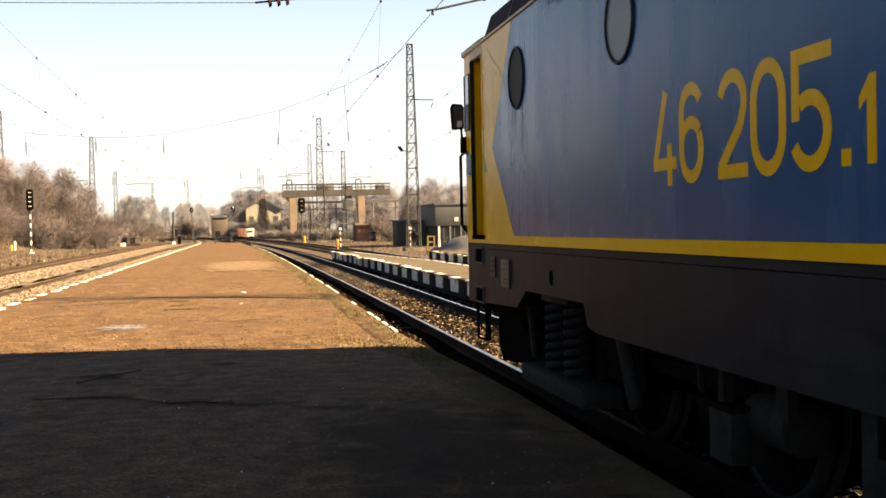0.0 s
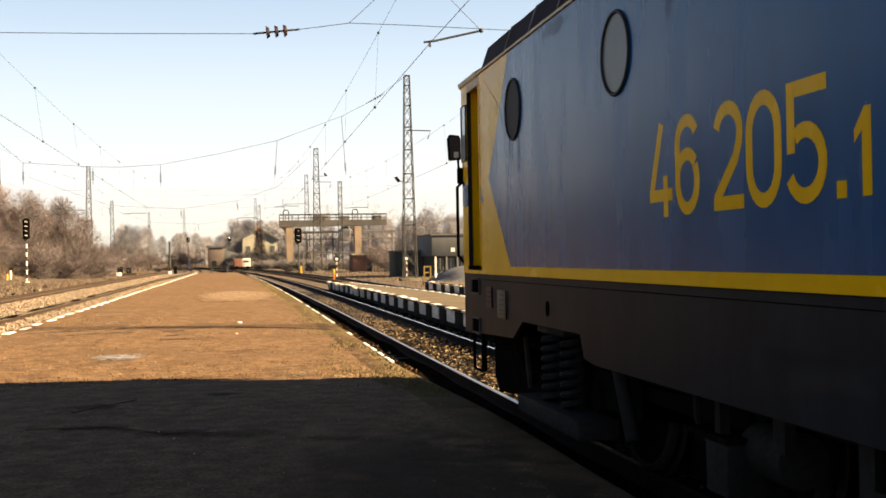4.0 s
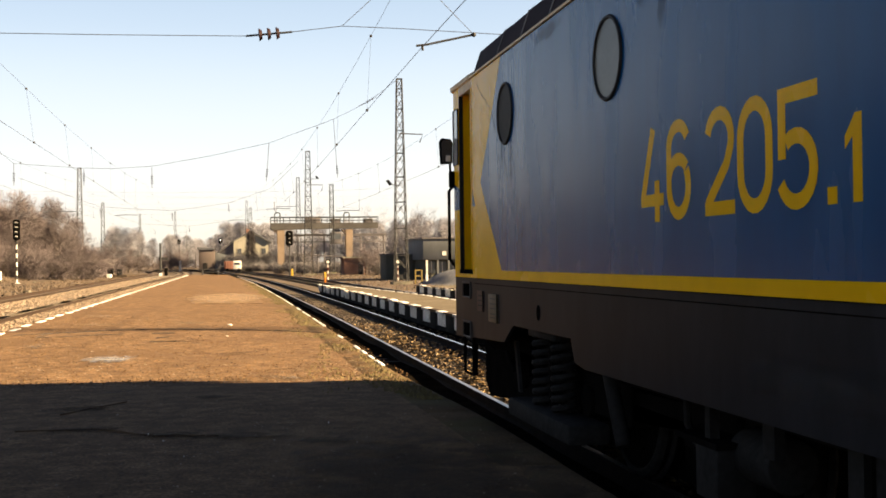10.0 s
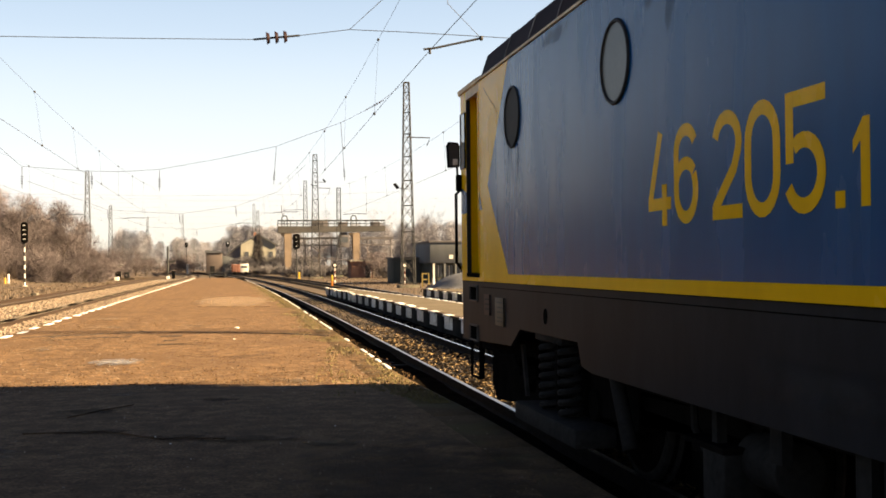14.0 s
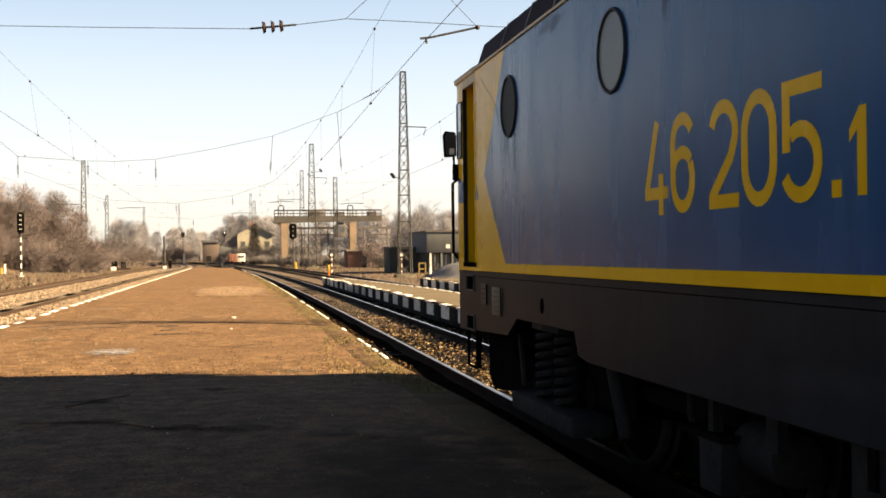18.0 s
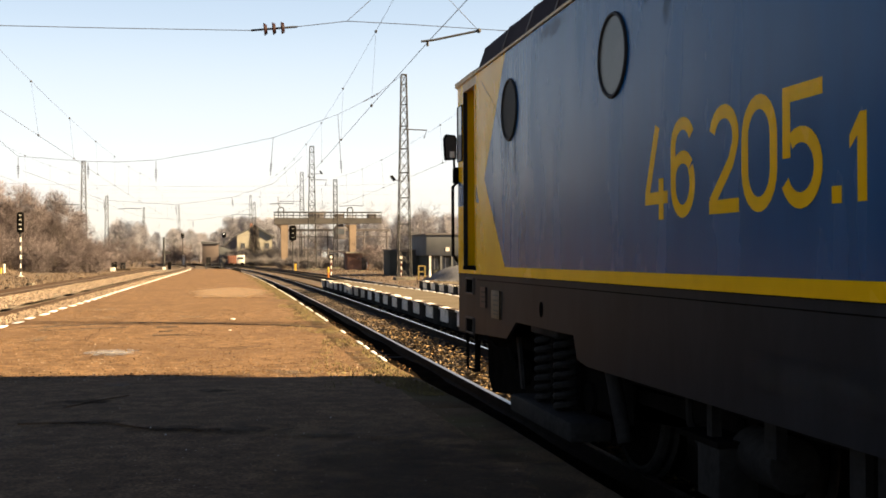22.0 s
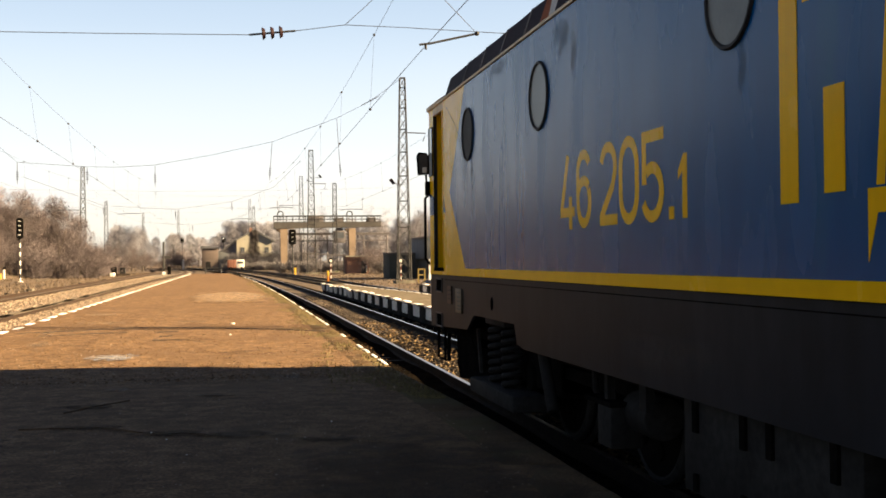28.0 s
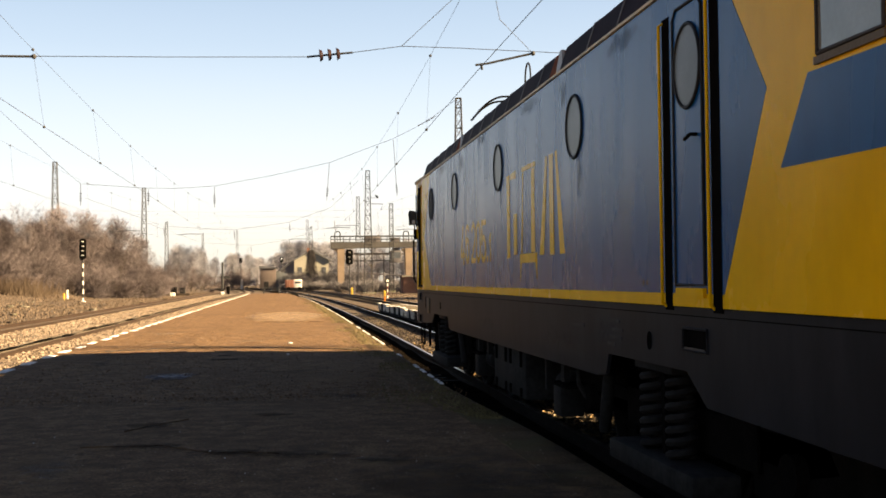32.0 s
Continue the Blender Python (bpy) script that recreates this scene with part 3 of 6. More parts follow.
def roof_section(y0, y1):
    pts = [(-1.465, 3.735), (-1.455, 3.78), (-1.385, 3.985), (-1.25, 4.08), (-0.8, 4.19), (0.0, 4.24), (0.8, 4.19), (1.25, 4.08), (1.385, 3.985), (1.455, 3.78), (1.465, 3.735), (1.3, 3.6), (-1.3, 3.6)]
    r = part("roof_section", Geo().prism(pts, "y", y0, y1), ROOF, loco, "sooty dark roof")
    y = y0 + 0.5
    while y < y1 - 0.3:
        for s in (-1, 1):
            g = Geo().tube([(s * 1.468, y, 3.742), (s * 1.457, y, 3.785), (s * 1.388, y, 3.986), (s * 1.25, y, 4.084)], 0.007, 6)
            part("rib", g, STEEL, r)
        y += 0.92


roof_section(3.85, 8.2)
roof_section(-2.55, 3.40)
roof_section(-8.2, -3.00)
for s in (-1, 1):
    g = Geo()
    arc = [(-1.525, 3.69), (-1.53, 3.735), (-1.42, 3.80), (-0.9, 3.92), (0, 3.97), (0.9, 3.92), (1.42, 3.80), (1.53, 3.735), (1.525, 3.69), (1.4, 3.62), (-1.4, 3.62)]
    g.prism(arc, "y", s * 8.201, s * 9.16)
    part("cab_roof", g, CREAM, loco, "pale cab roof visor")
for y in (3.62, -2.77):
    g = Geo().box(-1.28, 1.28, y - 0.22, y + 0.22, 3.6, 3.80)
    part("roof_gap", g, STEEL, loco)
    for s in (-1, 1):
        part("end_plate", Geo().prism([(y - 0.20, 3.74), (y + 0.10, 3.74), (y - 0.12, 3.97), (y - 0.20, 3.97)], "x", s * 1.40, s * 1.43), PALE_STEEL, loco, "pale triangular roof plate", smooth=False)

# pantograph, folded, and a cable hoop on the roof
g = Geo()
for x in (-0.5, 0.5):
    g.tube([(x, 2.4, 4.42), (x, 3.9, 4.62), (x * 0.9, 5.45, 4.70)], 0.028)
    g.tube([(x, 5.2, 4.40), (x * 0.9, 3.6, 4.70), (x, 2.4, 4.46)], 0.022)
panto = part("pantograph", g, BLACK, loco, "folded pantograph")
for y, h in ((5.55, 0.0), (5.15, 0.02)):
    bow = [(x, y, 4.82 + h - 1.25 * max(0.0, abs(x) - 0.42) ** 2) for x in np.linspace(-0.94, 0.94, 25)]
    part("bow", Geo().tube(bow, 0.019), BLACK, panto, "curved collector bow")
part("bow_carrier", Geo().box(-0.45, 0.45, 5.1, 5.6, 4.70, 4.78), BLACK, panto, bevel=0.01)
for y in (2.5, 5.2):
    for x in (-0.5, 0.5):
        part("insulator", Geo().bar((x, y, 4.18), (x, y, 4.42), 0.055), INSUL, panto)
g = Geo().tube([(-1.1, 0.14 + 0.16 * math.cos(a), 4.24 + 0.20 * math.sin(a)) for a in np.linspace(-0.7, 3.84, 14)], 0.011)
part("cable_hoop", g, BOGIE, loco)

# portholes
for i, y in enumerate((6.64, 3.73, 0.03, -3.71)):
    disc = [(y + 0.268 * math.cos(a), 3.125 + 0.268 * math.sin(a)) for a in np.linspace(0, 2 * math.pi, 33)[:-1]]
    w = part("porthole", Geo().prism(disc, "x", SIDE - 0.012, SIDE + 0.02), DARK_GLASS if i == 0 else GLASS, loco,
             "dark round louvre" if i == 0 else "round window of dusty glass", smooth=False)
    part("seal", Geo().ring((SIDE - 0.010, y, 3.125), 0.277, 0.016), RUBBER, w)

# rear cab door with its porthole, handle and handrails, their recesses' shade painted as black strips
door = part("door", Geo().prism([(-6.38, 1.72), (-6.90, 1.72), (-6.90, 3.46), (-6.84, 3.52), (-6.44, 3.52), (-6.38, 3.46)], "x", SIDE - 0.014, SIDE), BLUE, loco,
            "blue side door with a round window", smooth=False)
part("door_seal", Geo().tube([(SIDE - 0.016, -6.38, 1.72), (SIDE - 0.016, -6.38, 3.46), (SIDE - 0.016, -6.44, 3.52), (SIDE - 0.016, -6.84, 3.52),
                              (SIDE - 0.016, -6.90, 3.46), (SIDE - 0.016, -6.90, 1.72), (SIDE - 0.016, -6.38, 1.72)], 0.011, 6), RUBBER, door)
disc = [(-6.65 + 0.23 * math.cos(a), 3.12 + 0.27 * math.sin(a)) for a in np.linspace(0, 2 * math.pi, 33)[:-1]]
part("door_window", Geo().prism(disc, "x", SIDE - 0.022, SIDE - 0.013), GLASS, door, "round window of dusty glass", smooth=False)
r = Geo().ring((SIDE - 0.020, -6.65, 3.12), 0.268, 0.014)
r.v = [(x, -6.65 + (y + 6.65) * 0.87, z) for x, y, z in r.v]
part("window_seal", r, RUBBER, door)
part("handle", Geo().tube([(SIDE - 0.015, -6.80, 2.66), (SIDE - 0.06, -6.80, 2.66), (SIDE - 0.06, -6.70, 2.64)], 0.012), BLACK, door)
part("door_sill", Geo().box(SIDE - 0.03, SIDE, -6.9, -6.4, 1.64, 1.70), YELLOW, door)
for y in (-6.15, -7.03):
    # flat black strip paints the shade of the recess
    part("grab_recess", Geo().box(SIDE - 0.009, SIDE + 0.01, y - 0.13, y + 0.015, 1.55, 3.52), BLACK, loco, "flat black strip for the shade in the handrail recess")
    part("handrail", Geo().tube([(SIDE, y, 3.50), (SIDE - 0.035, y, 3.48), (SIDE - 0.035, y, 1.60), (SIDE, y, 1.57)], 0.011, 8), YELLOW, loco, "yellow handrail")

# cab side windows
for s in (-1, 1):
    a, b = (8.44, 9.06) if s < 0 else (8.83, 9.08)
    z0, z1 = 2.84, 3.46
    w = part("cab_window", Geo().prism([(s * a, z0), (s * b, z0), (s * b, z1), (s * a, z1)], "x", SIDE - 0.012, SIDE), CAB_GLASS if s > 0 else GREEN_GLASS, loco, "cab side window", smooth=False)
    c = SIDE - 0.014
    part("window_frame", Geo().tube([(c, s * a, z0), (c, s * b, z0), (c, s * b, z1), (c, s * a, z1), (c, s * a, z0)], 0.008 if s > 0 else 0.012, 6), BLACK if s > 0 else FRAME, w)
    if s < 0:
        part("window_sill", Geo().box(c - 0.012, c + 0.008, -9.08, -8.42, z0 - 0.052, z0 - 0.016), PLATE, w, "dull beige sill strip")
        part("inner_frame", Geo().box(c + 0.001, c + 0.004, -8.475, -8.455, z0, z1), PLATE, w, "pale inner edge")

# open front door: jamb, door leaf set back, handrail
leaf = part("open_door", Geo().box(-1.235, -1.20, 8.15, 8.79, 1.66, 3.58), YELLOW, loco, "yellow cab door set back in its recess")
part("door_glass", Geo().box(-1.245, -1.236, 8.24, 8.70, 2.62, 3.40), DARK_GLASS, leaf)
part("door_band", Geo().box(-1.243, -1.236, 8.155, 8.785, 2.30, 2.60), BLUE, leaf, "dark blue painted band")
for y in (8.30, 8.46, 8.62):
    part("door_rib", Geo().box(-1.250, -1.236, y - 0.008, y + 0.008, 2.62, 3.50), RUBBER, leaf)
part("kick_plate", Geo().box(-1.245, -1.236, 8.16, 8.78, 1.67, 2.02), BLACK, leaf, "dark stained kick plate")
part("door_edge", Geo().box(SIDE - 0.006, -1.46, 8.79, 8.805, 1.66, 3.59), RUBBER, loco)
part("door_edge", Geo().box(-1.47, -1.43, 8.172, 8.19, 1.66, 3.58), RUBBER, loco)
part("door_handle", Geo().bar((-1.24, 8.22, 2.40), (-1.30, 8.22, 2.40), 0.014), STEEL, leaf)
part("jamb", Geo().box(SIDE - 0.012, -1.24, 8.142, 8.17, 1.66, 3.59), YELLOW, loco)
part("threshold", Geo().box(SIDE - 0.015, -1.22, 8.14, 8.80, 1.62, 1.665), BLACK, loco)
part("handrail", Geo().tube([(SIDE, 9.12, 2.62), (SIDE - 0.06, 9.14, 2.56), (SIDE - 0.06, 9.14, 1.78), (SIDE, 9.12, 1.70)], 0.018, 8), BLACK, loco, "black front handrail")
for z in (1.445, 1.02):
    st = part("step_pocket", Geo().box(SIDE - 0.004, SIDE + 0.02, 8.29, 8.65, z - 0.07, z + 0.07), BLACK, loco, "dark step pocket")
    part("pocket_rim", Geo().tube([(SIDE - 0.006, 8.28, z - 0.08), (SIDE - 0.006, 8.66, z - 0.08), (SIDE - 0.006, 8.66, z + 0.08), (SIDE - 0.006, 8.28, z + 0.08), (SIDE - 0.006, 8.28, z - 0.08)], 0.012), RIM, st)
st = part("step_pocket", Geo().box(SIDE - 0.004, SIDE + 0.02, -6.88, -6.47, 1.31, 1.43), BLACK, loco, "dark step pocket")
part("pocket_rim", Geo().tube([(SIDE - 0.006, -6.46, 1.30), (SIDE - 0.006, -6.89, 1.30), (SIDE - 0.006, -6.89, 1.44), (SIDE - 0.006, -6.46, 1.44), (SIDE - 0.006, -6.46, 1.30)], 0.010), GREY, st)
part("step_plate", Geo().box(SIDE - 0.012, SIDE - 0.005, -6.85, -6.50, 1.305, 1.318), RIM, st, "worn step edge")

# mirror on the front corner
m = part("mirror", Geo().prism([(-1.50, 2.88), (-1.64, 2.87), (-1.655, 3.12), (-1.63, 3.17), (-1.52, 3.16), (-1.50, 3.12)], "y", 9.19, 9.25), BLACK, loco, "black rear-view mirror", bevel=0.01)
part("mirror_glass", Geo().prism([(-1.515, 2.90), (-1.625, 2.89), (-1.635, 3.11), (-1.615, 3.145), (-1.53, 3.14), (-1.515, 3.11)], "y", 9.185, 9.189), RIM, m, "dark mirror glass", smooth=False)
# white spot painted for the bright reflection low in the mirror
part("mirror_label", Geo().box(-1.585, -1.53, 9.181, 9.184, 2.90, 2.97), WHITE_PAINT, m)
part("mirror_arm", Geo().tube([(-1.535, 9.2, 2.88), (-1.53, 9.18, 2.74), (-1.45, 9.10, 2.68)], 0.014), BLACK, m)
part("mirror_foot", Geo().box(-1.56, -1.49, 9.06, 9.16, 2.60, 2.78), BLACK, m, bevel=0.01)

# plates, fuel-sight holes and small marks on the skirt
pl = part("plate", Geo().box(SIDE - 0.008, SIDE, 7.03, 7.44, 1.155, 1.43), PLATE, loco, "pale data plate with illegible lines", bevel=0.003)
for z in (1.385, 1.335, 1.29, 1.235, 1.20):
    part("line", Geo().box(SIDE - 0.0105, SIDE - 0.0085, 7.12, 7.34, z - 0.006, z + 0.006), RIM, pl)
part("plate_edge", Geo().box(SIDE - 0.016, SIDE - 0.0085, 7.03, 7.055, 1.155, 1.43), BLACK, pl)
pl = part("plate", Geo().box(SIDE - 0.006, SIDE, 7.66, 7.96, 1.24, 1.45), BROWN_PLATE, loco, "small brown data plate")
for z in (1.40, 1.35, 1.30):
    part("line", Geo().box(SIDE - 0.0085, SIDE - 0.0065, 7.73, 7.91, z - 0.008, z + 0.008), GREY, pl)
part("plate_edge", Geo().box(SIDE - 0.012, SIDE - 0.0065, 7.66, 7.685, 1.24, 1.45), BLACK, pl)
for y in (5.59, -5.75):
    disc = [(y + 0.05 * math.cos(a), 1.32 + 0.065 * math.sin(a)) for a in np.linspace(0, 2 * math.pi, 17)[:-1]]
    part("filler_hole", Geo().prism(disc, "x", SIDE - 0.006, SIDE), BLACK, loco, smooth=False)
for y, z, w in ((-4.88, 1.43, 0.26), (-4.95, 1.36, 0.30), (-4.90, 1.30, 0.34), (-4.78, 1.245, 0.2), (-3.7, 1.36, 0.5)):
    part("marking", Geo().box(SIDE - 0.006, SIDE, y - w / 2, y + w / 2, z - 0.012, z + 0.012), FADED_MARK, loco, "faded illegible marking")
for y in (-5.65, -5.73):
    part("painted_mark", Geo().box(SIDE - 0.0075, SIDE - 0.0005, y - 0.022, y + 0.022, 1.715, 1.75), PLATE, loco, "small pale painted mark")
part("label_strip", Geo().box(SIDE - 0.008, SIDE - 0.0005, -6.045, -6.015, 3.18, 3.41), WHITE_PAINT, loco, "small white label strip")

# running number, and plain shapes in place of the operator's name
def ribbon(g, pts, wide, closed=False, lift=0.0):
    """A flat painted stroke along points (y, z) of the side."""
    n, left, right = len(pts), [], []
    for i in range(n):
        p, q = (pts[i - 1], pts[(i + 1) % n]) if closed else (pts[max(i - 1, 0)], pts[min(i + 1, n - 1)])
        d = Vector((q[0] - p[0], q[1] - p[1])).normalized()
        left.append((pts[i][0] - d.y * wide / 2, pts[i][1] + d.x * wide / 2))
        right.append((pts[i][0] + d.y * wide / 2, pts[i][1] - d.x * wide / 2))
    k = len(g.v)
    for x in (SIDE - 0.0072 - lift, SIDE - 0.0062):
        g.v += [(x, *p) for p in left] + [(x, *p) for p in right]
    m = n if closed else n - 1
    for i in range(m):
        j = (i + 1) % n
        g.f += [(k + i, k + j, k + n + j, k + n + i), (k + 2 * n + i, k + 3 * n + i, k + 3 * n + j, k + 2 * n + j),
                (k + i, k + 2 * n + i, k + 2 * n + j, k + j), (k + n + i, k + n + j, k + 3 * n + j, k + 3 * n + i)]


def arc(cx, cy, rx, ry, a0, a1, n=12):
    return [(cx + rx * math.cos(radians(a)), cy + ry * math.sin(radians(a))) for a in np.linspace(a0, a1, n)]


STROKES = {
    "4": [[(0.56, 1.0), (0.09, 0.27)], [(0.0, 0.235), (1.0, 0.235)], [(0.72, 0.44), (0.72, 0.0)]],
    "6": [arc(0.5, 0.72, 0.40, 0.22, 25, 180) + arc(0.5, 0.335, 0.40, 0.27, 180, 395, 18), arc(0.5, 0.39, 0.40, 0.215, 35, 165)],
    "2": [arc(0.5, 0.70, 0.40, 0.24, 165, -20) + [(0.74, 0.46), (0.08, 0.10)], [(0.0, 0.065), (1.0, 0.065)]],
    "0": [arc(0.5, 0.64, 0.40, 0.295, 0, 180) + arc(0.5, 0.36, 0.40, 0.295, 180, 360)],
    "5": [[(1.0, 0.935), (0.02, 0.935)], [(0.11, 1.0), (0.11, 0.42)], arc(0.47, 0.33, 0.43, 0.265, 125, -155, 18)],
}


def number(txt, y_left, y_right, z0, z1):
    g = Geo()
    for k, pts in enumerate(STROKES[txt]):
        ribbon(g, [(y_left + (y_right - y_left) * u, z0 + (z1 - z0) * w) for u, w in pts], 0.074, txt == "0", 0.0006 * k)
    return part("digit", g, YELLOW, loco, "yellow painted digit " + txt, smooth=False)


for txt, a, b, z0, z1 in (("4", 3.13, 2.76, 1.985, 2.55), ("6", 2.71, 2.36, 1.985, 2.56), ("2", 2.165, 1.80, 1.99, 2.56), ("0", 1.77, 1.385, 1.98, 2.56),
                          ("5", 1.335, 0.965, 1.98, 2.55)):
    number(txt, a, b, z0, z1)
part("dot", Geo().prism([(0.89, 1.99), (0.81, 1.99), (0.81, 2.065), (0.89, 2.065)], "x", SIDE - 0.0075, SIDE - 0.0062), YELLOW, loco, "yellow painted dot", smooth=False)
part("digit", Geo().prism([(0.685, 1.99), (0.615, 1.99), (0.615, 2.36), (0.665, 2.36), (0.745, 2.27), (0.745, 2.215), (0.685, 2.265)], "x", SIDE - 0.0075, SIDE - 0.0062),
     YELLOW, loco, "yellow painted digit 1", smooth=False)


def shape(name, *polys):
    g = Geo()
    for p in polys:
        g.prism(p, "x", SIDE - 0.0072 - 0.0005 * (len(loco.children) % 7), SIDE - 0.0062)
    return part(name, g, YELLOW, loco, "plain yellow emblem shape", smooth=False)


# first: a tall bar, a low block and a top bar
shape("emblem", [(-0.50, 2.01), (-0.67, 2.01), (-0.67, 2.97), (-0.50, 2.97)])
shape("emblem", [(-0.90, 2.04), (-1.07, 2.04), (-1.07, 2.50), (-0.90, 2.50)])
shape("emblem", [(-0.72, 2.98), (-1.03, 2.99), (-1.03, 2.90), (-0.72, 2.91)])
# second: a plain four-sided frame
shape("emblem", [(-1.30, 2.05), (-1.36, 2.05), (-1.46, 2.93), (-1.40, 2.93)])
shape("emblem", [(-1.82, 2.05), (-2.01, 2.05), (-2.01, 2.93), (-1.86, 2.93)])
shape("emblem", [(-1.24, 2.04), (-2.10, 2.04), (-2.10, 1.74), (-2.03, 1.94), (-1.31, 1.94), (-1.24, 1.74)])
shape("emblem", [(-1.36, 2.99), (-2.06, 2.99), (-2.06, 2.94), (-1.36, 2.94)])
# third: a fan of three bars
shape("emblem", [(-2.70, 2.00), (-2.88, 2.00), (-2.86, 2.98), (-2.70, 2.98)])
shape("emblem", [(-2.24, 2.01), (-2.42, 2.01), (-2.62, 2.98), (-2.54, 2.98)])
shape("emblem", [(-3.30, 2.00), (-3.10, 2.00), (-2.94, 2.99), (-3.02, 3.00)])


# thin dried streaks under the portholes and from the roof corner
for k, pts in enumerate(([(6.72, 2.86), (6.70, 2.74), (6.66, 2.62), (6.60, 2.52)], [(6.80, 2.88), (6.81, 2.80), (6.78, 2.70)],
                         [(7.86, 3.58), (7.66, 3.46), (7.40, 3.34), (7.16, 3.18), (7.06, 3.02)],
                         [(7.30, 2.30), (7.27, 2.18), (7.29, 2.08)])):
    g = Geo()
    ribbon(g, pts, 0.0045, lift=0.0002 * k)
    part("dirt_streak", g, STREAK, loco, "thin dark dirt streak", smooth=False)


# soot and drips with soft edges
def smear(y, z, w, h, material):
    o = part("stain", Geo().prism([(-w, -h), (w, -h), (w, h), (-w, h)], "x", -0.0006, 0.0), material, loco, "dark sooty stain", smooth=False)
    o.location = (SIDE - 0.0064, y, z)


for y, z, w, h in ((3.05, 3.50, 0.30, 0.18), (2.75, 3.35, 0.10, 0.25), (-3.3, 3.50, 0.16, 0.16), (-3.85, 2.72, 0.10, 0.22), (-0.1, 2.75, 0.06, 0.2),
                   (6.45, 2.75, 0.05, 0.35), (1.2, 3.62, 0.4, 0.07), (5.2, 3.60, 0.5, 0.08), (-1.8, 3.60, 0.5, 0.08), (-5.2, 3.58, 0.5, 0.1)):
    smear(y, z, w, h, SOOT)
for y, z, w, h in ((-5.0, 1.80, 0.12, 0.05), (-5.0, 2.85, 0.05, 0.05), (-5.2, 2.3, 0.3, 0.15), (-4.6, 1.36, 0.3, 0.12), (1.0, 1.2, 0.7, 0.1), (-3.0, 1.2, 0.9, 0.12)):
    smear(y, z, w, h, DUST)

# bogies: frames, six wheels, coil springs, axle boxes, brake blocks, and added black baffles against light
def coil(x, y, z0, z1, big, r, turns):
    return Geo().tube([(x + big * math.cos(a), y + big * math.sin(a), z0 + (z1 - z0) * a / (2 * math.pi * turns))
                       for a in np.linspace(0, 2 * math.pi * turns, turns * 14)], r, 6)


WHEELS = []
for s in (-1, 1):
    c = s * 5.15
    g = Geo()
    for x in (-1.16, 1.02):
        g.prism([(c - 2.75, 0.70), (c - 2.6, 0.86), (c - 0.9, 0.80), (c - 0.7, 0.58), (c + 0.7, 0.58), (c + 0.9, 0.80), (c + 2.6, 0.86), (c + 2.75, 0.70), (c + 2.4, 0.62), (c - 2.4, 0.62)], "x", x, x + 0.10)
    g.box(-1.02, 1.02, c - 0.4, c + 0.4, 0.45, 0.8)
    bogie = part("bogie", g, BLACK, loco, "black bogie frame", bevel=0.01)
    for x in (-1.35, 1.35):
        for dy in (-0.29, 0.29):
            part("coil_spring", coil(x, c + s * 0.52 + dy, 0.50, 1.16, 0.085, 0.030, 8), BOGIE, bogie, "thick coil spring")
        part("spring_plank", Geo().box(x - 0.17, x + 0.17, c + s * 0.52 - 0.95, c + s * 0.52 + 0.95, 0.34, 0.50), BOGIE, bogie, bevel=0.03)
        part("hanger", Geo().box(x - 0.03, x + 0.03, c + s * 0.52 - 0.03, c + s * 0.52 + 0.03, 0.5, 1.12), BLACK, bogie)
    # black sheets added behind the springs so that the space looks dark
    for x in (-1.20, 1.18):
        part("inner_guard", Geo().box(x, x + 0.02, c + s * 0.4 - 1.35, c + s * 0.4 + 1.35, 0.55, 1.5), BLACK, bogie, "added black sheet that darkens the space behind the springs")
    # unseen plate on the sun's side, added to block sunlight underneath
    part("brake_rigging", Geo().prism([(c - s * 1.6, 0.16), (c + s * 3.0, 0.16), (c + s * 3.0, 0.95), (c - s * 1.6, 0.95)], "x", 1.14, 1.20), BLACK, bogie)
    # plates added to stop bright reflections on the rail head
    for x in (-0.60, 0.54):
        part("brake_beam", Geo().prism([(c - s * 1.6, 0.04), (c + s * 2.9, 0.04), (c + s * 3.1, 0.30), (c + s * 2.7, 0.60), (c - s * 1.6, 0.60), (c - s * 1.8, 0.30)], "x", x, x + 0.06), BLACK, bogie, "added black plate low between the wheels, keeping light off the rail")
    for dy in (-2.25, 0.0, 2.15):
        y = c + dy
        for x in (-0.78, 0.78):
            w = Geo().bar((x - 0.045, 0, 0), (x + 0.045, 0, 0), 0.56, 40)
            k_in = math.copysign(0.066, -x)
            rim = Geo().ring((x, 0, 0), 0.570, 0.055, 40, 8).ring((x + k_in, 0, 0), 0.628, 0.027, 40, 6)
            hub = Geo().bar((x - 0.10, 0, 0), (x + 0.10, 0, 0), 0.20, 20)
            for k in range(6):
                a = k * math.pi / 3
                w.bar((x - 0.075, 0.36 * math.cos(a), 0.36 * math.sin(a)), (x + 0.075, 0.36 * math.cos(a), 0.36 * math.sin(a)), 0.07, 10)
            wheel = part("wheel", w, BLACK, loco, "dark spoked steel wheel")
            wheel.location = (0, y, 0.625)
            part("tyre", rim, BOGIE, wheel, "worn steel tyre with flange")
            part("hub", hub, BLACK, wheel, bevel=0.01)
            WHEELS.append(wheel)
        for x in (-1.12, 1.12):
            sx = math.copysign(1, x)
            part("axle_box", Geo().bar((x - 0.1 * sx, y, 0.625), (x + 0.12 * sx, y, 0.625), 0.13, 20), BLACK, bogie, bevel=0.01)
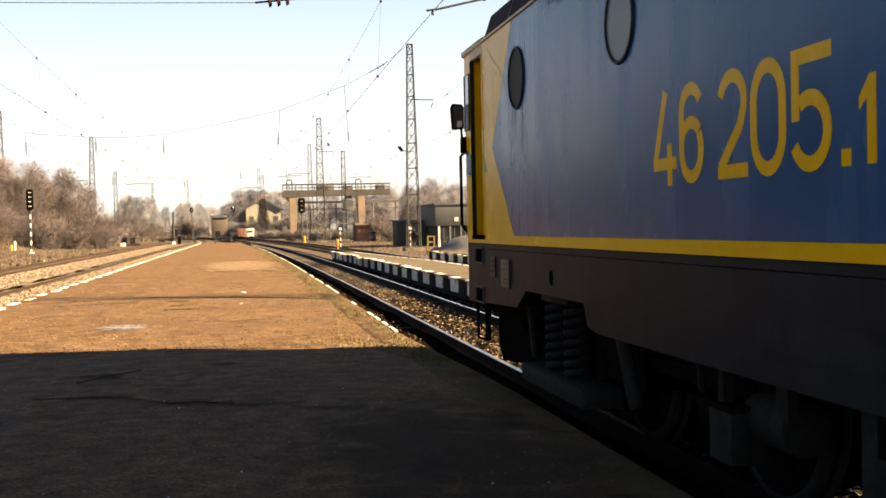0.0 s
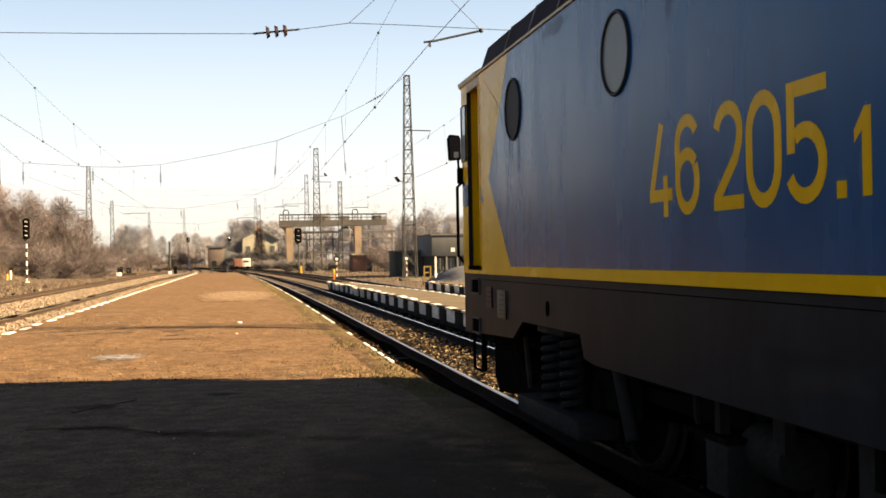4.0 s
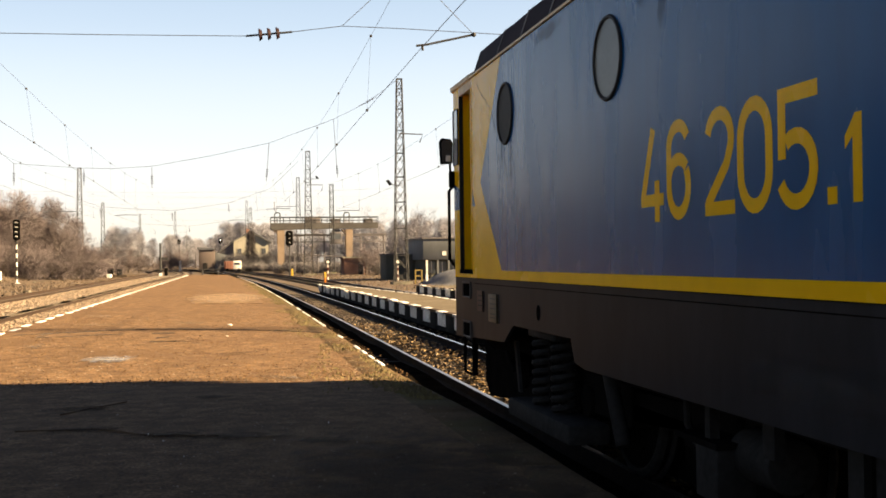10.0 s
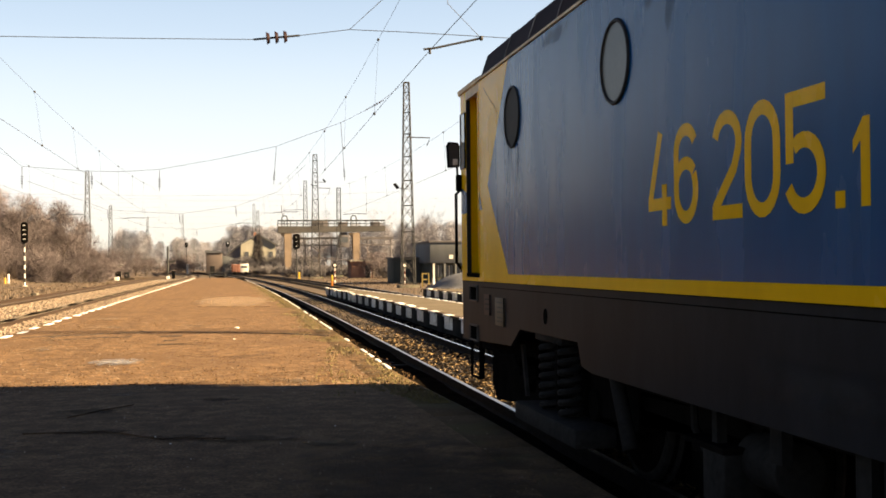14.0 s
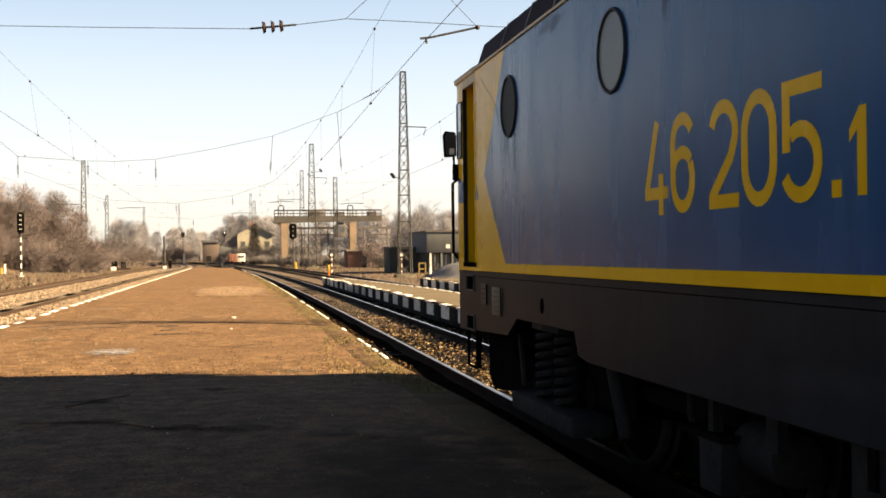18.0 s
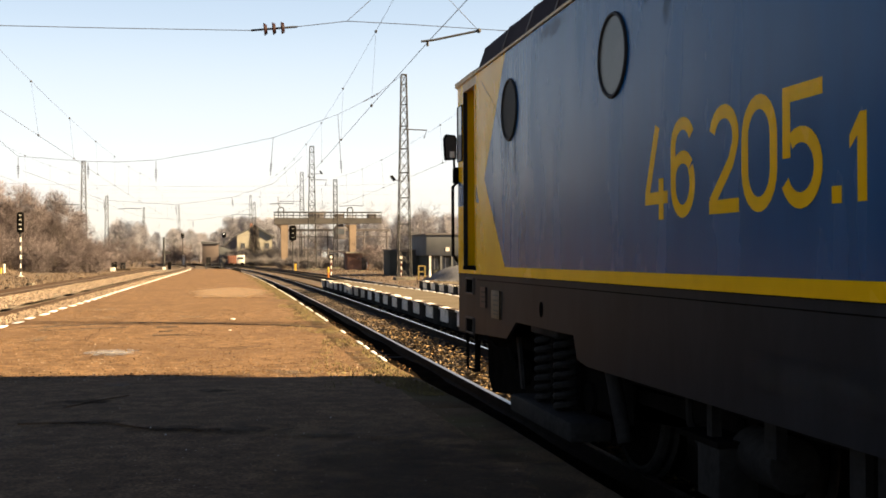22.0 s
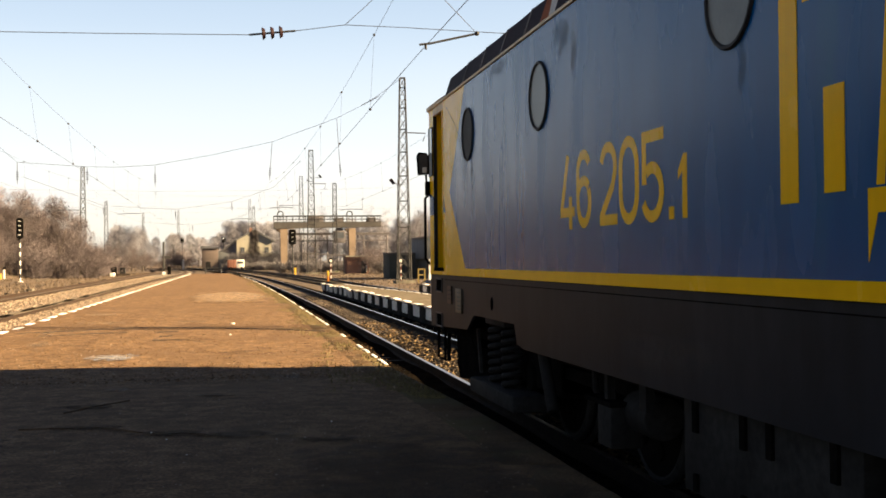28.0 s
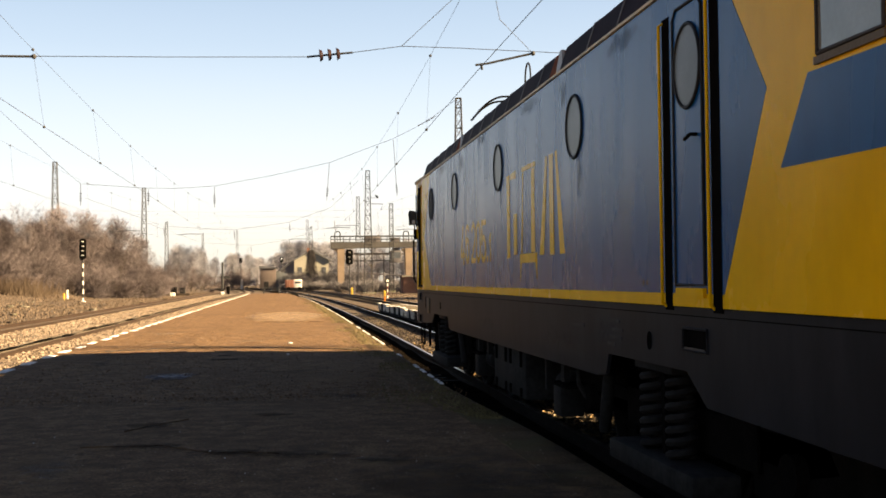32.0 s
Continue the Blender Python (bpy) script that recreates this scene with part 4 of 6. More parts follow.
            for e in (-0.40, 0.40):
                part("guide_rod", Geo().prism([(y + e - 0.07, 0.55), (y + e + 0.07, 0.55), (y + e * 1.3 + 0.06, 0.98), (y + e * 1.3 - 0.06, 0.98)], "x", x - 0.02, x + 0.05), BLACK, bogie)
        part("brake_block", Geo().prism([(y + 0.66, 0.4), (y + 0.76, 0.35), (y + 0.78, 0.85), (y + 0.70, 0.82)], "x", -0.86, -0.68), BLACK, bogie)
for y in (2.15, -2.15):
    for sx in (-1, 1):
        part("air_tank", Geo().bar((sx * 1.15, y - 0.25, 0.66), (sx * 1.15, y + 0.25, 0.66), 0.15, 20), BOGIE, loco, bevel=0.02)
    k = 1 if y > 0 else -1
    for x in (-1.40, 1.16):
        sb = part("sand_box", Geo().box(x, x + 0.24, k * 2.45 - 0.15, k * 2.45 + 0.15, 0.40, 0.70), BOGIE, loco, "grey sand box", bevel=0.015)
        part("box_lid", Geo().box(x - 0.01, x + 0.25, k * 2.58 - 0.29, k * 2.58 + 0.29, 0.70, 0.735), BLACK, sb)
    part("sand_pipe", Geo().tube([(-1.3, k * 2.95, 0.97), (-1.3, k * 2.94, 0.76), (-1.1, k * 3.0, 0.4)], 0.025), BOGIE, loco)
    part("damper", Geo().bar((-1.36, k * 4.22, 0.97), (-1.34, k * 3.98, 0.45), 0.055, 12), BOGIE, loco, bevel=0.01)
    part("stay", Geo().box(-1.36, -1.30, y + 0.33, y + 0.40, 0.60, 0.97), BOGIE, loco)
    part("stay", Geo().box(-1.36, -1.30, y - 0.45, y - 0.32, 0.74, 0.97), BOGIE, loco)
for sx in (-1, 1):
    box = part("battery_box", Geo().box(sx * 0.95, sx * 1.42, -1.03, 0.92, 0.40, 0.95), BOGIE, loco, "grey battery box", bevel=0.015)
    for y in (-0.82, -0.2, 0.10, 0.72):
        part("strap", Geo().box(sx * 1.42, sx * 1.44, y - 0.03, y + 0.03, 0.76, 0.95), BLACK, box)
        part("latch", Geo().box(sx * 1.42, sx * 1.44, y - 0.025, y + 0.025, 0.42, 0.52), BLACK, box)
# plain dark boxes in the motors' place, added to block light underneath
for s in (-1, 1):
    for dy in (-1.2, 0.9):
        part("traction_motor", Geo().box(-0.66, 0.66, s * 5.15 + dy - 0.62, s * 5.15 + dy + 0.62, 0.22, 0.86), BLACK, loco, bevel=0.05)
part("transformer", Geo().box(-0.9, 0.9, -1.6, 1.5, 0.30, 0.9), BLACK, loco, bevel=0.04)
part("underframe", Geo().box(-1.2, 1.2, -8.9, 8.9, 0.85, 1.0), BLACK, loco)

part("spring_guard", Geo().prism([(6.97, 0.99), (6.88, 0.99), (6.74, 0.52), (6.80, 0.52)], "x", -1.37, -1.34), BOGIE, loco, "worn guard strip beside the springs")
for k in (-1, 1):
    part("spring_seat", Geo().box(-1.46, -1.24, k * 5.67 - 0.42, k * 5.67 + 0.42, 1.10, 1.16), BOGIE, loco, bevel=0.01)
part("air_pipe", Geo().tube([(-1.40, 8.0, 0.90), (-1.40, 7.6, 0.84), (-1.38, 7.2, 0.86), (-1.36, 7.0, 0.70)], 0.02), BLACK, loco)
part("step_bracket", Geo().tube([(-1.44, 8.9, 0.92), (-1.44, 8.9, 0.52), (-1.44, 8.45, 0.52), (-1.44, 8.45, 0.92)], 0.018), BLACK, loco)

# ends: buffer beam, buffers, plough, coupling hoses
for s in (-1, 1):
    part("buffer_beam", Geo().prism([(-1.3, s * 9.2), (1.3, s * 9.2), (1.2, s * 9.66), (-1.2, s * 9.66)], "z", 0.80, 1.32), GREY, loco, "grey buffer beam", bevel=0.01)
    for x in (-0.87, 0.87):
        b = part("buffer", Geo().bar((x, s * 9.60, 1.05), (x, s * 10.0, 1.05), 0.11, 20), BLACK, loco, "black buffer")
        part("buffer_plate", Geo().bar((x, s * 10.0, 1.05), (x, s * 10.06, 1.05), 0.24, 28, 0.22), BLACK, b)
    part("snow_plough", Geo().prism([(-1.0, s * 9.3), (0, s * 9.7), (1.0, s * 9.3), (0.95, s * 9.25), (0, s * 9.63), (-0.95, s * 9.25)], "z", 0.20, 0.84), BLACK, loco, smooth=False)
    # black sheet added to fill the dark space behind the step
    part("rail_guard", Geo().prism([(s * 6.75, 0.40), (s * 8.9, 0.24), (s * 9.1, 0.40), (s * 9.1, 0.92), (s * 6.75, 0.92)], "x", -1.16, -1.12), BLACK, loco, "added black sheet for the dark tangle behind the front step")
    for x in (-1.22, -1.02):
        part("hose", Geo().tube([(x, s * 9.3, 0.88), (x, s * 9.38, 0.6), (x, s * 9.36, 0.42)], 0.025), BLACK, loco)
    for x in (-0.62, 0.62):
        part("windscreen", Geo().box(x - 0.5, x + 0.5, s * 9.44 if s > 0 else s * 9.46, s * 9.46 if s > 0 else s * 9.44, 2.55, 3.2), DARK_GLASS, loco)


# ---- platform details ----
def flat(name, pts, z, material, parent, label="", thick=0.006):
    return part(name, Geo().prism(pts, "z", z - 0.02, z + thick - 0.002), material, parent, label, smooth=False)


rng = random.Random(11)
y = -8.0
while y < 110:
    n = 1.0
    a, b = edge_x(y + 0.01), edge_x(y + n - 0.01)
    dz = rng.uniform(-0.004, 0.005)
    k = Geo().add([(p, q, r) for r in (PLAT_Z - 0.16, PLAT_Z + 0.003 + 0.5 * dz) for p, q in ((a - 0.46, y), (a, y), (b, y + n - 0.015), (b - 0.46, y + n - 0.015))],
                  [(3, 2, 1, 0), (4, 5, 6, 7), (0, 1, 5, 4), (1, 2, 6, 5), (2, 3, 7, 6), (3, 0, 4, 7)])
    part("coping_slab", k, COPING, platform, bevel=0.012)
    if y > 15.5 and rng.random() < 0.7:
        u = rng.uniform(0.12, 0.30)
        k = Geo().add([(p, q, r) for r in (PLAT_Z - 0.05, PLAT_Z + 0.018 + dz) for p, q in ((a - 0.050, y + u), (a + 0.004, y + u), (b + 0.004, y + n - u), (b - 0.050, y + n - u))],
                      [(3, 2, 1, 0), (4, 5, 6, 7), (0, 1, 5, 4), (1, 2, 6, 5), (2, 3, 7, 6), (3, 0, 4, 7)])
        part("edge_mark", k, WHITE_EDGE, platform, "worn white edge mark", bevel=0.006)
    y += n
me = mesh_of("edge_stone", Geo().box(-0.085, 0.085, -0.40, 0.40, -0.22, 0.0), WHITE_EDGE, bevel=0.02)
y = 15.0
while y < 141:
    s = part("edge_stone", me, WHITE_EDGE, platform, "whitewashed edge stone")
    s.matrix_basis = pose(-4.90 + rng.uniform(-0.03, 0.03), y, PLAT_Z + rng.uniform(0.004, 0.016), rng.uniform(-1, 1), rng.uniform(-2, 2), rng.uniform(-1.2, 1.2))
    y += 1.7 + rng.uniform(-0.05, 0.2)
part("edge_fill", strip(lambda y: -5.0, lambda y: -4.55, -14, 142, 1.5, PLAT_Z - 0.004, 0.008), ASPHALT, platform, "dirt between the edge stones")


def wavy(pts, wide, seed):
    """A narrow band of uneven width along a line, as a closed outline."""
    r = random.Random(seed)
    dense = []
    for (x0, y0), (x1, y1) in zip(pts, pts[1:]):
        n = max(2, int(abs(x1 - x0) / 0.18))
        dense += [(x0 + (x1 - x0) * i / n, y0 + (y1 - y0) * i / n + r.uniform(-0.05, 0.05)) for i in range(n)]
    dense.append(pts[-1])
    top = [(x, y + wide * r.uniform(0.3, 1.0)) for x, y in dense]
    return dense + top[::-1]


# dark wavy bands and spots laid on the asphalt
flat("tar_seam", wavy([(-4.5, 25.4), (-3.25, 25.9), (-2.1, 26.7), (-1.2, 26.3), (-0.2, 25.8), (1.0, 25.0), (1.9, 23.9)], 0.30, 1), PLAT_Z + 0.008, DARK_BROWN, platform, "dark wavy band on the asphalt")
flat("tar_seam", wavy([(-3.9, 24.2), (-3.0, 24.6), (-2.2, 24.9)], 0.25, 2), PLAT_Z + 0.008, DARK_BROWN, platform, "dark wavy band on the asphalt")
flat("crack", wavy([(-1.9, 10.75), (-1.2, 10.7), (-0.65, 10.2), (-0.1, 10.05)], 0.016, 3), PLAT_Z + 0.008, CRACK, platform, "fine crack in the asphalt")
flat("crack", wavy([(-1.66, 11.8), (-1.4, 12.3), (-1.1, 12.7)], 0.014, 4), PLAT_Z + 0.008, CRACK, platform, "fine crack in the asphalt")
for k, (x0, x1, y) in enumerate(((-1.6, -1.15, 24.7), (-1.5, -1.0, 22.2), (-1.45, -1.2, 23.4))):
    flat("tar_seam", wavy([(x0, y), (x1, y + 0.1)], 0.35, 5 + k), PLAT_Z + 0.008, DARK_BROWN, platform, "dark spot on the asphalt")


def film(name, x, y, w, h, material, label, z=0.010):
    o = part(name, Geo().prism([(-w, -h), (w, -h), (w, h), (-w, h)], "z", -0.0012, 0.0), material, platform, label, smooth=False)
    o.location = (x, y, PLAT_Z + 0.012 + z)


r = random.Random(31)
far_edge = [(x, 54.9 + r.uniform(-0.6, 0.6)) for x in np.linspace(1.15, -1.6, 16)]
near_edge = [(x, 42.6 - 0.4 * (x + 1.4) + r.uniform(-0.2, 0.2)) for x in np.linspace(-1.4, 1.2, 16)]
film("sand_patch", -0.1, 48.6, 1.9, 8.5, SAND, "pale sandy film", 0.012)
flat("repair_patch", near_edge + far_edge, PLAT_Z + 0.013, PATCH, platform, "pale sandy repair patch")
film("paint_mark", -1.85, 18.3, 0.50, 0.75, CHALK, "faded blue and white paint mark")
for x, y, w, h in ((-1.25, 10.65, 0.45, 0.16), (-0.55, 10.15, 0.40, 0.20), (0.05, 9.95, 0.55, 0.22), (-1.5, 12.2, 0.38, 0.30), (-0.2, 12.9, 0.3, 0.2), (0.75, 9.5, 0.35, 0.22)):
    film("crumbling", x, y, w, h, CRUMBLE, "dark crumbling asphalt along a crack", 0.001)
r, kept = random.Random(41), []
# wide soft film that darkens the asphalt along the edge
film("stain", 1.30, 7.0, 1.15, 3.2, EDGE_DARK, "wide darker brown patch along the platform edge", 0.012)
for k in range(40):
    x, y = r.uniform(-4.2, 1.7), 5.5 + 27 * r.random() ** 1.3
    if (x > -0.4 and y < 11.5) or any(abs(x - p) < 1.7 and abs(y - q) < 2.5 for p, q in kept):
        continue
    kept.append((x, y))
    film("stain", x, y, r.uniform(0.2, 0.8), r.uniform(0.3, 1.2), DAMP if k % 3 else DIRT, "dark oily patch" if k % 3 else "pale dusty scuff", 0.0014 * k)
thing("litter", "crumpled scrap of white paper lying on asphalt", "litter", (0.0, 27.3, PLAT_Z + 0.01), geo=Geo().ball((0, 0, 0.015), 0.065, (1, 0.8, 0.35), 7, 5), material=WHITE_PAINT)
thing("litter", "small scrap of white paper lying on asphalt", "litter", (-0.05, 23.3, PLAT_Z + 0.01), geo=Geo().ball((0, 0, 0.01), 0.03, (1, 0.8, 0.35), 7, 5), material=WHITE_PAINT)

# grit on the asphalt, loose ballast and dry leaves on the beds
stones("chalk_flecks", "tiny white flecks scattered on the asphalt", lambda y: -0.6, 2.4, 4.6, 12, 45, 0.007, WHITE_PAINT, PLAT_Z + 0.008)
stones("pale_grit", "pale grit scattered on the sunlit asphalt", lambda y: -1.2, 3.3, 14.2, 34, 3200, 0.010, STONE, PLAT_Z + 0.006)
stones("grit", "pale grit trodden into the shaded asphalt", lambda y: -1.0, 3.2, 4.6, 13.5, 1500, 0.006, STONE, PLAT_Z + 0.007)
stones("grit", "coarse brown grit standing out of the worn asphalt", lambda y: -1.0, 3.3, 14.6, 34, 6500, 0.011, ASPHALT, PLAT_Z + 0.002)
stones("grit", "loose grit scattered on the asphalt", lambda y: -1.25, 3.3, 14.6, 40, 1500, 0.009, STONE_BROWN, PLAT_Z + 0.006)
stones("ballast_stones", "brown ballast stones and dry leaves between the rails", main_x, 0.66, 4, 60, 14000, 0.026, STONE_BROWN, -0.175)
stones("ballast_stones", "brown ballast stones at the foot of the kerb", lambda y: main_x(y) + 1.15, 0.3, 10, 60, 1500, 0.03, STONE_BROWN, -0.19)
stones("ballast_stones", "pale sunlit ballast stones", lambda y: -9.15, 1.15, 22, 140, 9000, 0.045, STONE, -0.03)
stones("ballast_stones", "pale sunlit ballast stones along the platform", lambda y: -6.80, 0.50, 24, 120, 4000, 0.045, STONE, -0.14)
stones("ballast_stones", "pale stones of the siding", left2_x, 1.5, 30, 160, 3000, 0.05, STONE, -0.25)

LEAF = mat("dry fallen leaf", (0.15, 0.098, 0.046), (0.27, 0.185, 0.09), 6, 0.75, grain=0.3, island=(0.25, 1.2, 1.0))


def leaves(name, label, fx, half, y0, y1, count, z):
    """Curled dry leaves strewn along a track: two bent halves each."""
    g, q = Geo(), random.Random(19)
    for _ in range(count):
        y = y0 + (y1 - y0) * q.random() ** 1.6
        x = fx(y) + q.uniform(-half, half)
        a, n, w, c = q.uniform(0, 6.28), q.uniform(0.035, 0.075), q.uniform(0.018, 0.035), q.uniform(0.008, 0.035)
        u, v = Vector((math.cos(a), math.sin(a), q.uniform(-0.3, 0.3))) * n, Vector((-math.sin(a), math.cos(a), 0)) * w
        p = Vector((x, y, z + q.uniform(0.0, 0.035)))
        lift = Vector((0, 0, c))
        g.add([p - u, p - v + lift, p + u, p + v + lift], [(0, 1, 2), (0, 2, 3)])
    return thing(name, label, "leaves", kind="stuff", geo=g, material=LEAF, tidy=False)


leaves("dry_leaves", "curled dry leaves between the rails", main_x, 0.68, 9, 34, 1500, -0.150)
leaves("dry_leaves", "curled dry leaves at the foot of the kerb", lambda y: main_x(y) + 1.15, 0.32, 11, 45, 500, -0.165)

MOSS = mat("mossy grass", (0.095, 0.07959, 0.03523), (0.15, 0.122, 0.05637), 3, 0.95, grain=0.3)
STRAW = mat("dry straw grass", (0.080, 0.060, 0.043), (0.118, 0.088, 0.062), 0.4, 0.95, grain=0.3)



def blades(name, label, spots, material, tall, wide):
    g, r = Geo(), random.Random(3)
    for x, y, z in spots:
        h, a, t = tall * r.uniform(0.4, 1.3), r.uniform(0, 6.28), r.uniform(-0.5, 0.5)
        dx, dy = math.cos(a) * wide, math.sin(a) * wide
        k = len(g.v)
        g.v += [(x - dx, y - dy, z), (x + dx, y + dy, z), (x + t * h, y + t * h * 0.4, z + h)]
        g.f.append((k, k + 1, k + 2))
    return thing(name, label, "grass", kind="stuff", geo=g, material=material, tidy=False)


r = random.Random(21)
spots = []
for _ in range(11000):
    y = 12.0 + 68 * r.random() ** 1.6
    x = edge_x(y) - 0.06 - abs(r.gauss(0, 0.50))
    if noise.noise((x * 1.3, y * 0.45, 7.0)) + 0.35 > 0.55 * (edge_x(y) - x):
        spots.append((x, y, PLAT_Z + 0.004))
blades("moss_tufts", "low mossy tufts along the platform edge", spots, MOSS, 0.030, 0.010)
spots = []
for _ in range(22000):
    y = 95 + 120 * r.random()
    x = -13.5 - 32 * r.random()
    spots.append((x, y, -0.32 + bank(x, y)))
for _ in range(9000):
    y = 40 + 58 * r.random()
    x = -13.2 - 24 * r.random()
    spots.append((x, y, -0.32 + bank(x, y)))
for _ in range(5000):
    y = 75 + 100 * r.random()
    x = 7.2 + 18 * r.random()
    if not (y < 72 or 7.6 < x + bend(y) < 10.4):
        spots.append((x, y, -0.32))
blades("dry_grass", "dry straw-coloured winter grass beside the tracks", spots, STRAW, 0.16, 0.05)


# ---- overhead line ----
def lattice_mast(at, tall, base, top, label, bays=14, foot_white=False, turn=0.0):
    m = thing("catenary_mast", label, "mast", at, "lattice masts", turn=turn)
    cs = [(-1, -1), (1, -1), (1, 1), (-1, 1)]

    def corner(i, f):
        h = (base + (top - base) * f) / 2
        return Vector((cs[i][0] * h, cs[i][1] * h, tall * f))
    for i in range(4):
        part("leg", Geo().bar(corner(i, 0), corner(i, 1), 0.042, 4, 0.036), MAST, m)
    steps = [0.0]
    for k in range(bays):
        steps.append(steps[-1] + 1.0 - 0.35 * k / bays)
    steps = [q / steps[-1] for q in steps]
    for face in range(4):
        g = Geo()
        a, b = face, (face + 1) % 4
        for k in range(bays):
            g.bar(corner(a, steps[k]), corner(b, steps[k + 1]), 0.02, 4)
            g.bar(corner(b, steps[k]), corner(a, steps[k + 1]), 0.02, 4)
            if k % 2 == 0:
                g.bar(corner(a, steps[k]), corner(b, steps[k]), 0.03, 4)
        g.bar(corner(a, 1), corner(b, 1), 0.04, 4)
        part("bracing", g, MAST, m)
    part("footing", Geo().box(-base * 0.75, base * 0.75, -base * 0.75, base * 0.75, -0.6, 0.25), WHITE_PAINT if foot_white else CONCRETE, m, "concrete footing", bevel=0.03)
    return m


def lamp_on(m, x, z):
    part("floodlight", Geo().prism([(x, z), (x - 0.32, z + 0.42), (x - 0.52, z + 0.34), (x - 0.20, z - 0.10)], "y", -0.25, 0.25), BOGIE, m, "angled floodlight", bevel=0.03)
    part("lamp_bracket", Geo().bar((0, 0, z - 0.1), (x, 0, z), 0.04, 6), MAST, m)


def side_arm(m, z, x, drop):
    part("side_arm", Geo().tube([(0, 0, z), (x, 0, z - 0.05), (x - 0.25 * (1 if x > 0 else -1), 0, z - drop)], 0.05, 6), MAST, m)


G = -0.30
ma = lattice_mast((14.55, 96.7, G), 17.7, 1.15, 0.45, "tall tapered lattice steel mast of the overhead line", 17)
side_arm(ma, 13.0, 2.0, 0.75)
lamp_on(ma, -0.7, 8.6)
mb = lattice_mast((11.55, 168, G), 18.3, 1.3, 0.6, "tall lattice steel mast with a floodlight", 17)
lamp_on(mb, 1.6, 14.3)
side_arm(mb, 13.4, 2.2, 0.9)
lattice_mast((16.96, 190, G), 14.9, 0.75, 0.6, "slender straight lattice mast", 20)
md = lattice_mast((13.8, 230, G), 19.0, 1.1, 0.6, "slender distant lattice mast", 18)
side_arm(md, 13.2, -4.5, 0.9)
lattice_mast((-30.6, 155, 0.9), 16.9, 1.2, 0.5, "lattice mast rising out of the brown thicket", 15, True)
lattice_mast((-20.4, 165, G), 15.5, 1.0, 0.45, "lattice mast in front of the brown thicket", 15)
lattice_mast((-26.2, 250, G), 15.0, 1.0, 0.5, "distant lattice mast beside the curve", 12)
lattice_mast((-24.5, 330, G), 16.0, 0.9, 0.4, "distant lattice mast beside the curve", 12)
lattice_mast((-16.2, 360, G), 18.0, 0.9, 0.4, "distant lattice mast beside the curve", 12)
lattice_mast((4.5, 290, G), 17.5, 1.1, 0.5, "distant lattice mast near the house", 12)
lattice_mast((-24.5, 96.7, G), 17.7, 1.15, 0.45, "tall lattice mast carrying the cross wires", 15)
lattice_mast((13.2, 22.0, G), 17.0, 1.15, 0.45, "tall lattice mast behind the locomotive", 15)
lattice_mast((-20.0, 22.0, G), 17.0, 1.15, 0.45, "tall lattice mast carrying the cross wires", 15)


def wire(pts, label, r=0.007, name="overhead_wire"):
    return thing(name, label, "wire", geo=Geo().tube(pts, r, 5), material=WIRE, group="overhead wires")


def sagging(fx, y0, y1, z, sag, n=10):
    return [(fx(y), y, z - sag * 4 * t * (1 - t)) for t, y in [(i / n, y0 + (y1 - y0) * i / n) for i in range(n + 1)]]


SPANS = [-53.0, 22.0, 96.7, 168.0, 240.0, 320.0]
for fx, off in ((main_x, -0.25), (left_x, 0.2), (left2_x, 0.1), (right_x, 0.0)):
    stagger = lambda y, f=fx, o=off: f(y) + o * math.cos(math.pi * (y - 22) / 74.0)
    con, car, drp = [], [], []
    for a, b in zip(SPANS, SPANS[1:]):
        con += sagging(stagger, a, b, 5.98, 0.05)[:-1]
        car += sagging(lambda y, f=fx: f(y) - 0.1, a, b, 8.35, 0.75)[:-1]
    con.append((stagger(SPANS[-1]), SPANS[-1], 5.98))
    car.append((fx(SPANS[-1]) - 0.1, SPANS[-1], 8.35))
    wire(con, "bare contact wire above the track")
    w = wire(car, "sagging carrier wire above the track", 0.005)
    for a, b in zip(SPANS[1:4], SPANS[2:5]):
        for i in range(1, 8):
            t = i / 8
            y = a + (b - a) * t
            z = 8.35 - 0.75 * 4 * t * (1 - t)
            d = part("dropper", Geo().tube([(fx(y) - 0.1, y, z), (stagger(y), y, 5.98 - 0.2 * t * (1 - t))], 0.004, 4), WIRE, w)
            part("clip", Geo().ball((fx(y) - 0.1, y, z), 0.042, n=6, m=4), WIRE, d)
            part("clip", Geo().ball((stagger(y), y, 5.95), 0.042, n=6, m=4), WIRE, d)


def insulator(p, q, discs=3, r=0.10, label="brown disc insulator in the cross wire"):
    t = thing("insulator", label, "insulator", group="insulators")
    p, q = Vector(p), Vector(q)
    w = (q - p).normalized()
    part("rod", Geo().bar(p, q, 0.022, 6), WIRE, t)
    for i in range(discs):
        c = q - w * min(1.0, (q - p).length / 1.2) * (1.05 - (i + 0.5) / discs * 0.75) if (q - p).length > 1.65 else p + (q - p) * ((i + 0.5) / discs * 0.56 + 0.22)
        part("disc", Geo().bar(c - w * 0.03, c + w * 0.03, r, 14, r * 0.7), INSUL, t, bevel=0.006)
    return t


# cross wires of the near span at y = 22
Y = 22.0
wire([(-20.0, Y, 6.3), (-12, Y, 6.08), (-5.33, Y, 6.03), (-2.2, Y, 6.06), (0.36, Y, 6.10)], "steady cross wire of the overhead line")
insulator((0.36, Y, 6.10), (1.24, Y, 6.20), 3, 0.125)
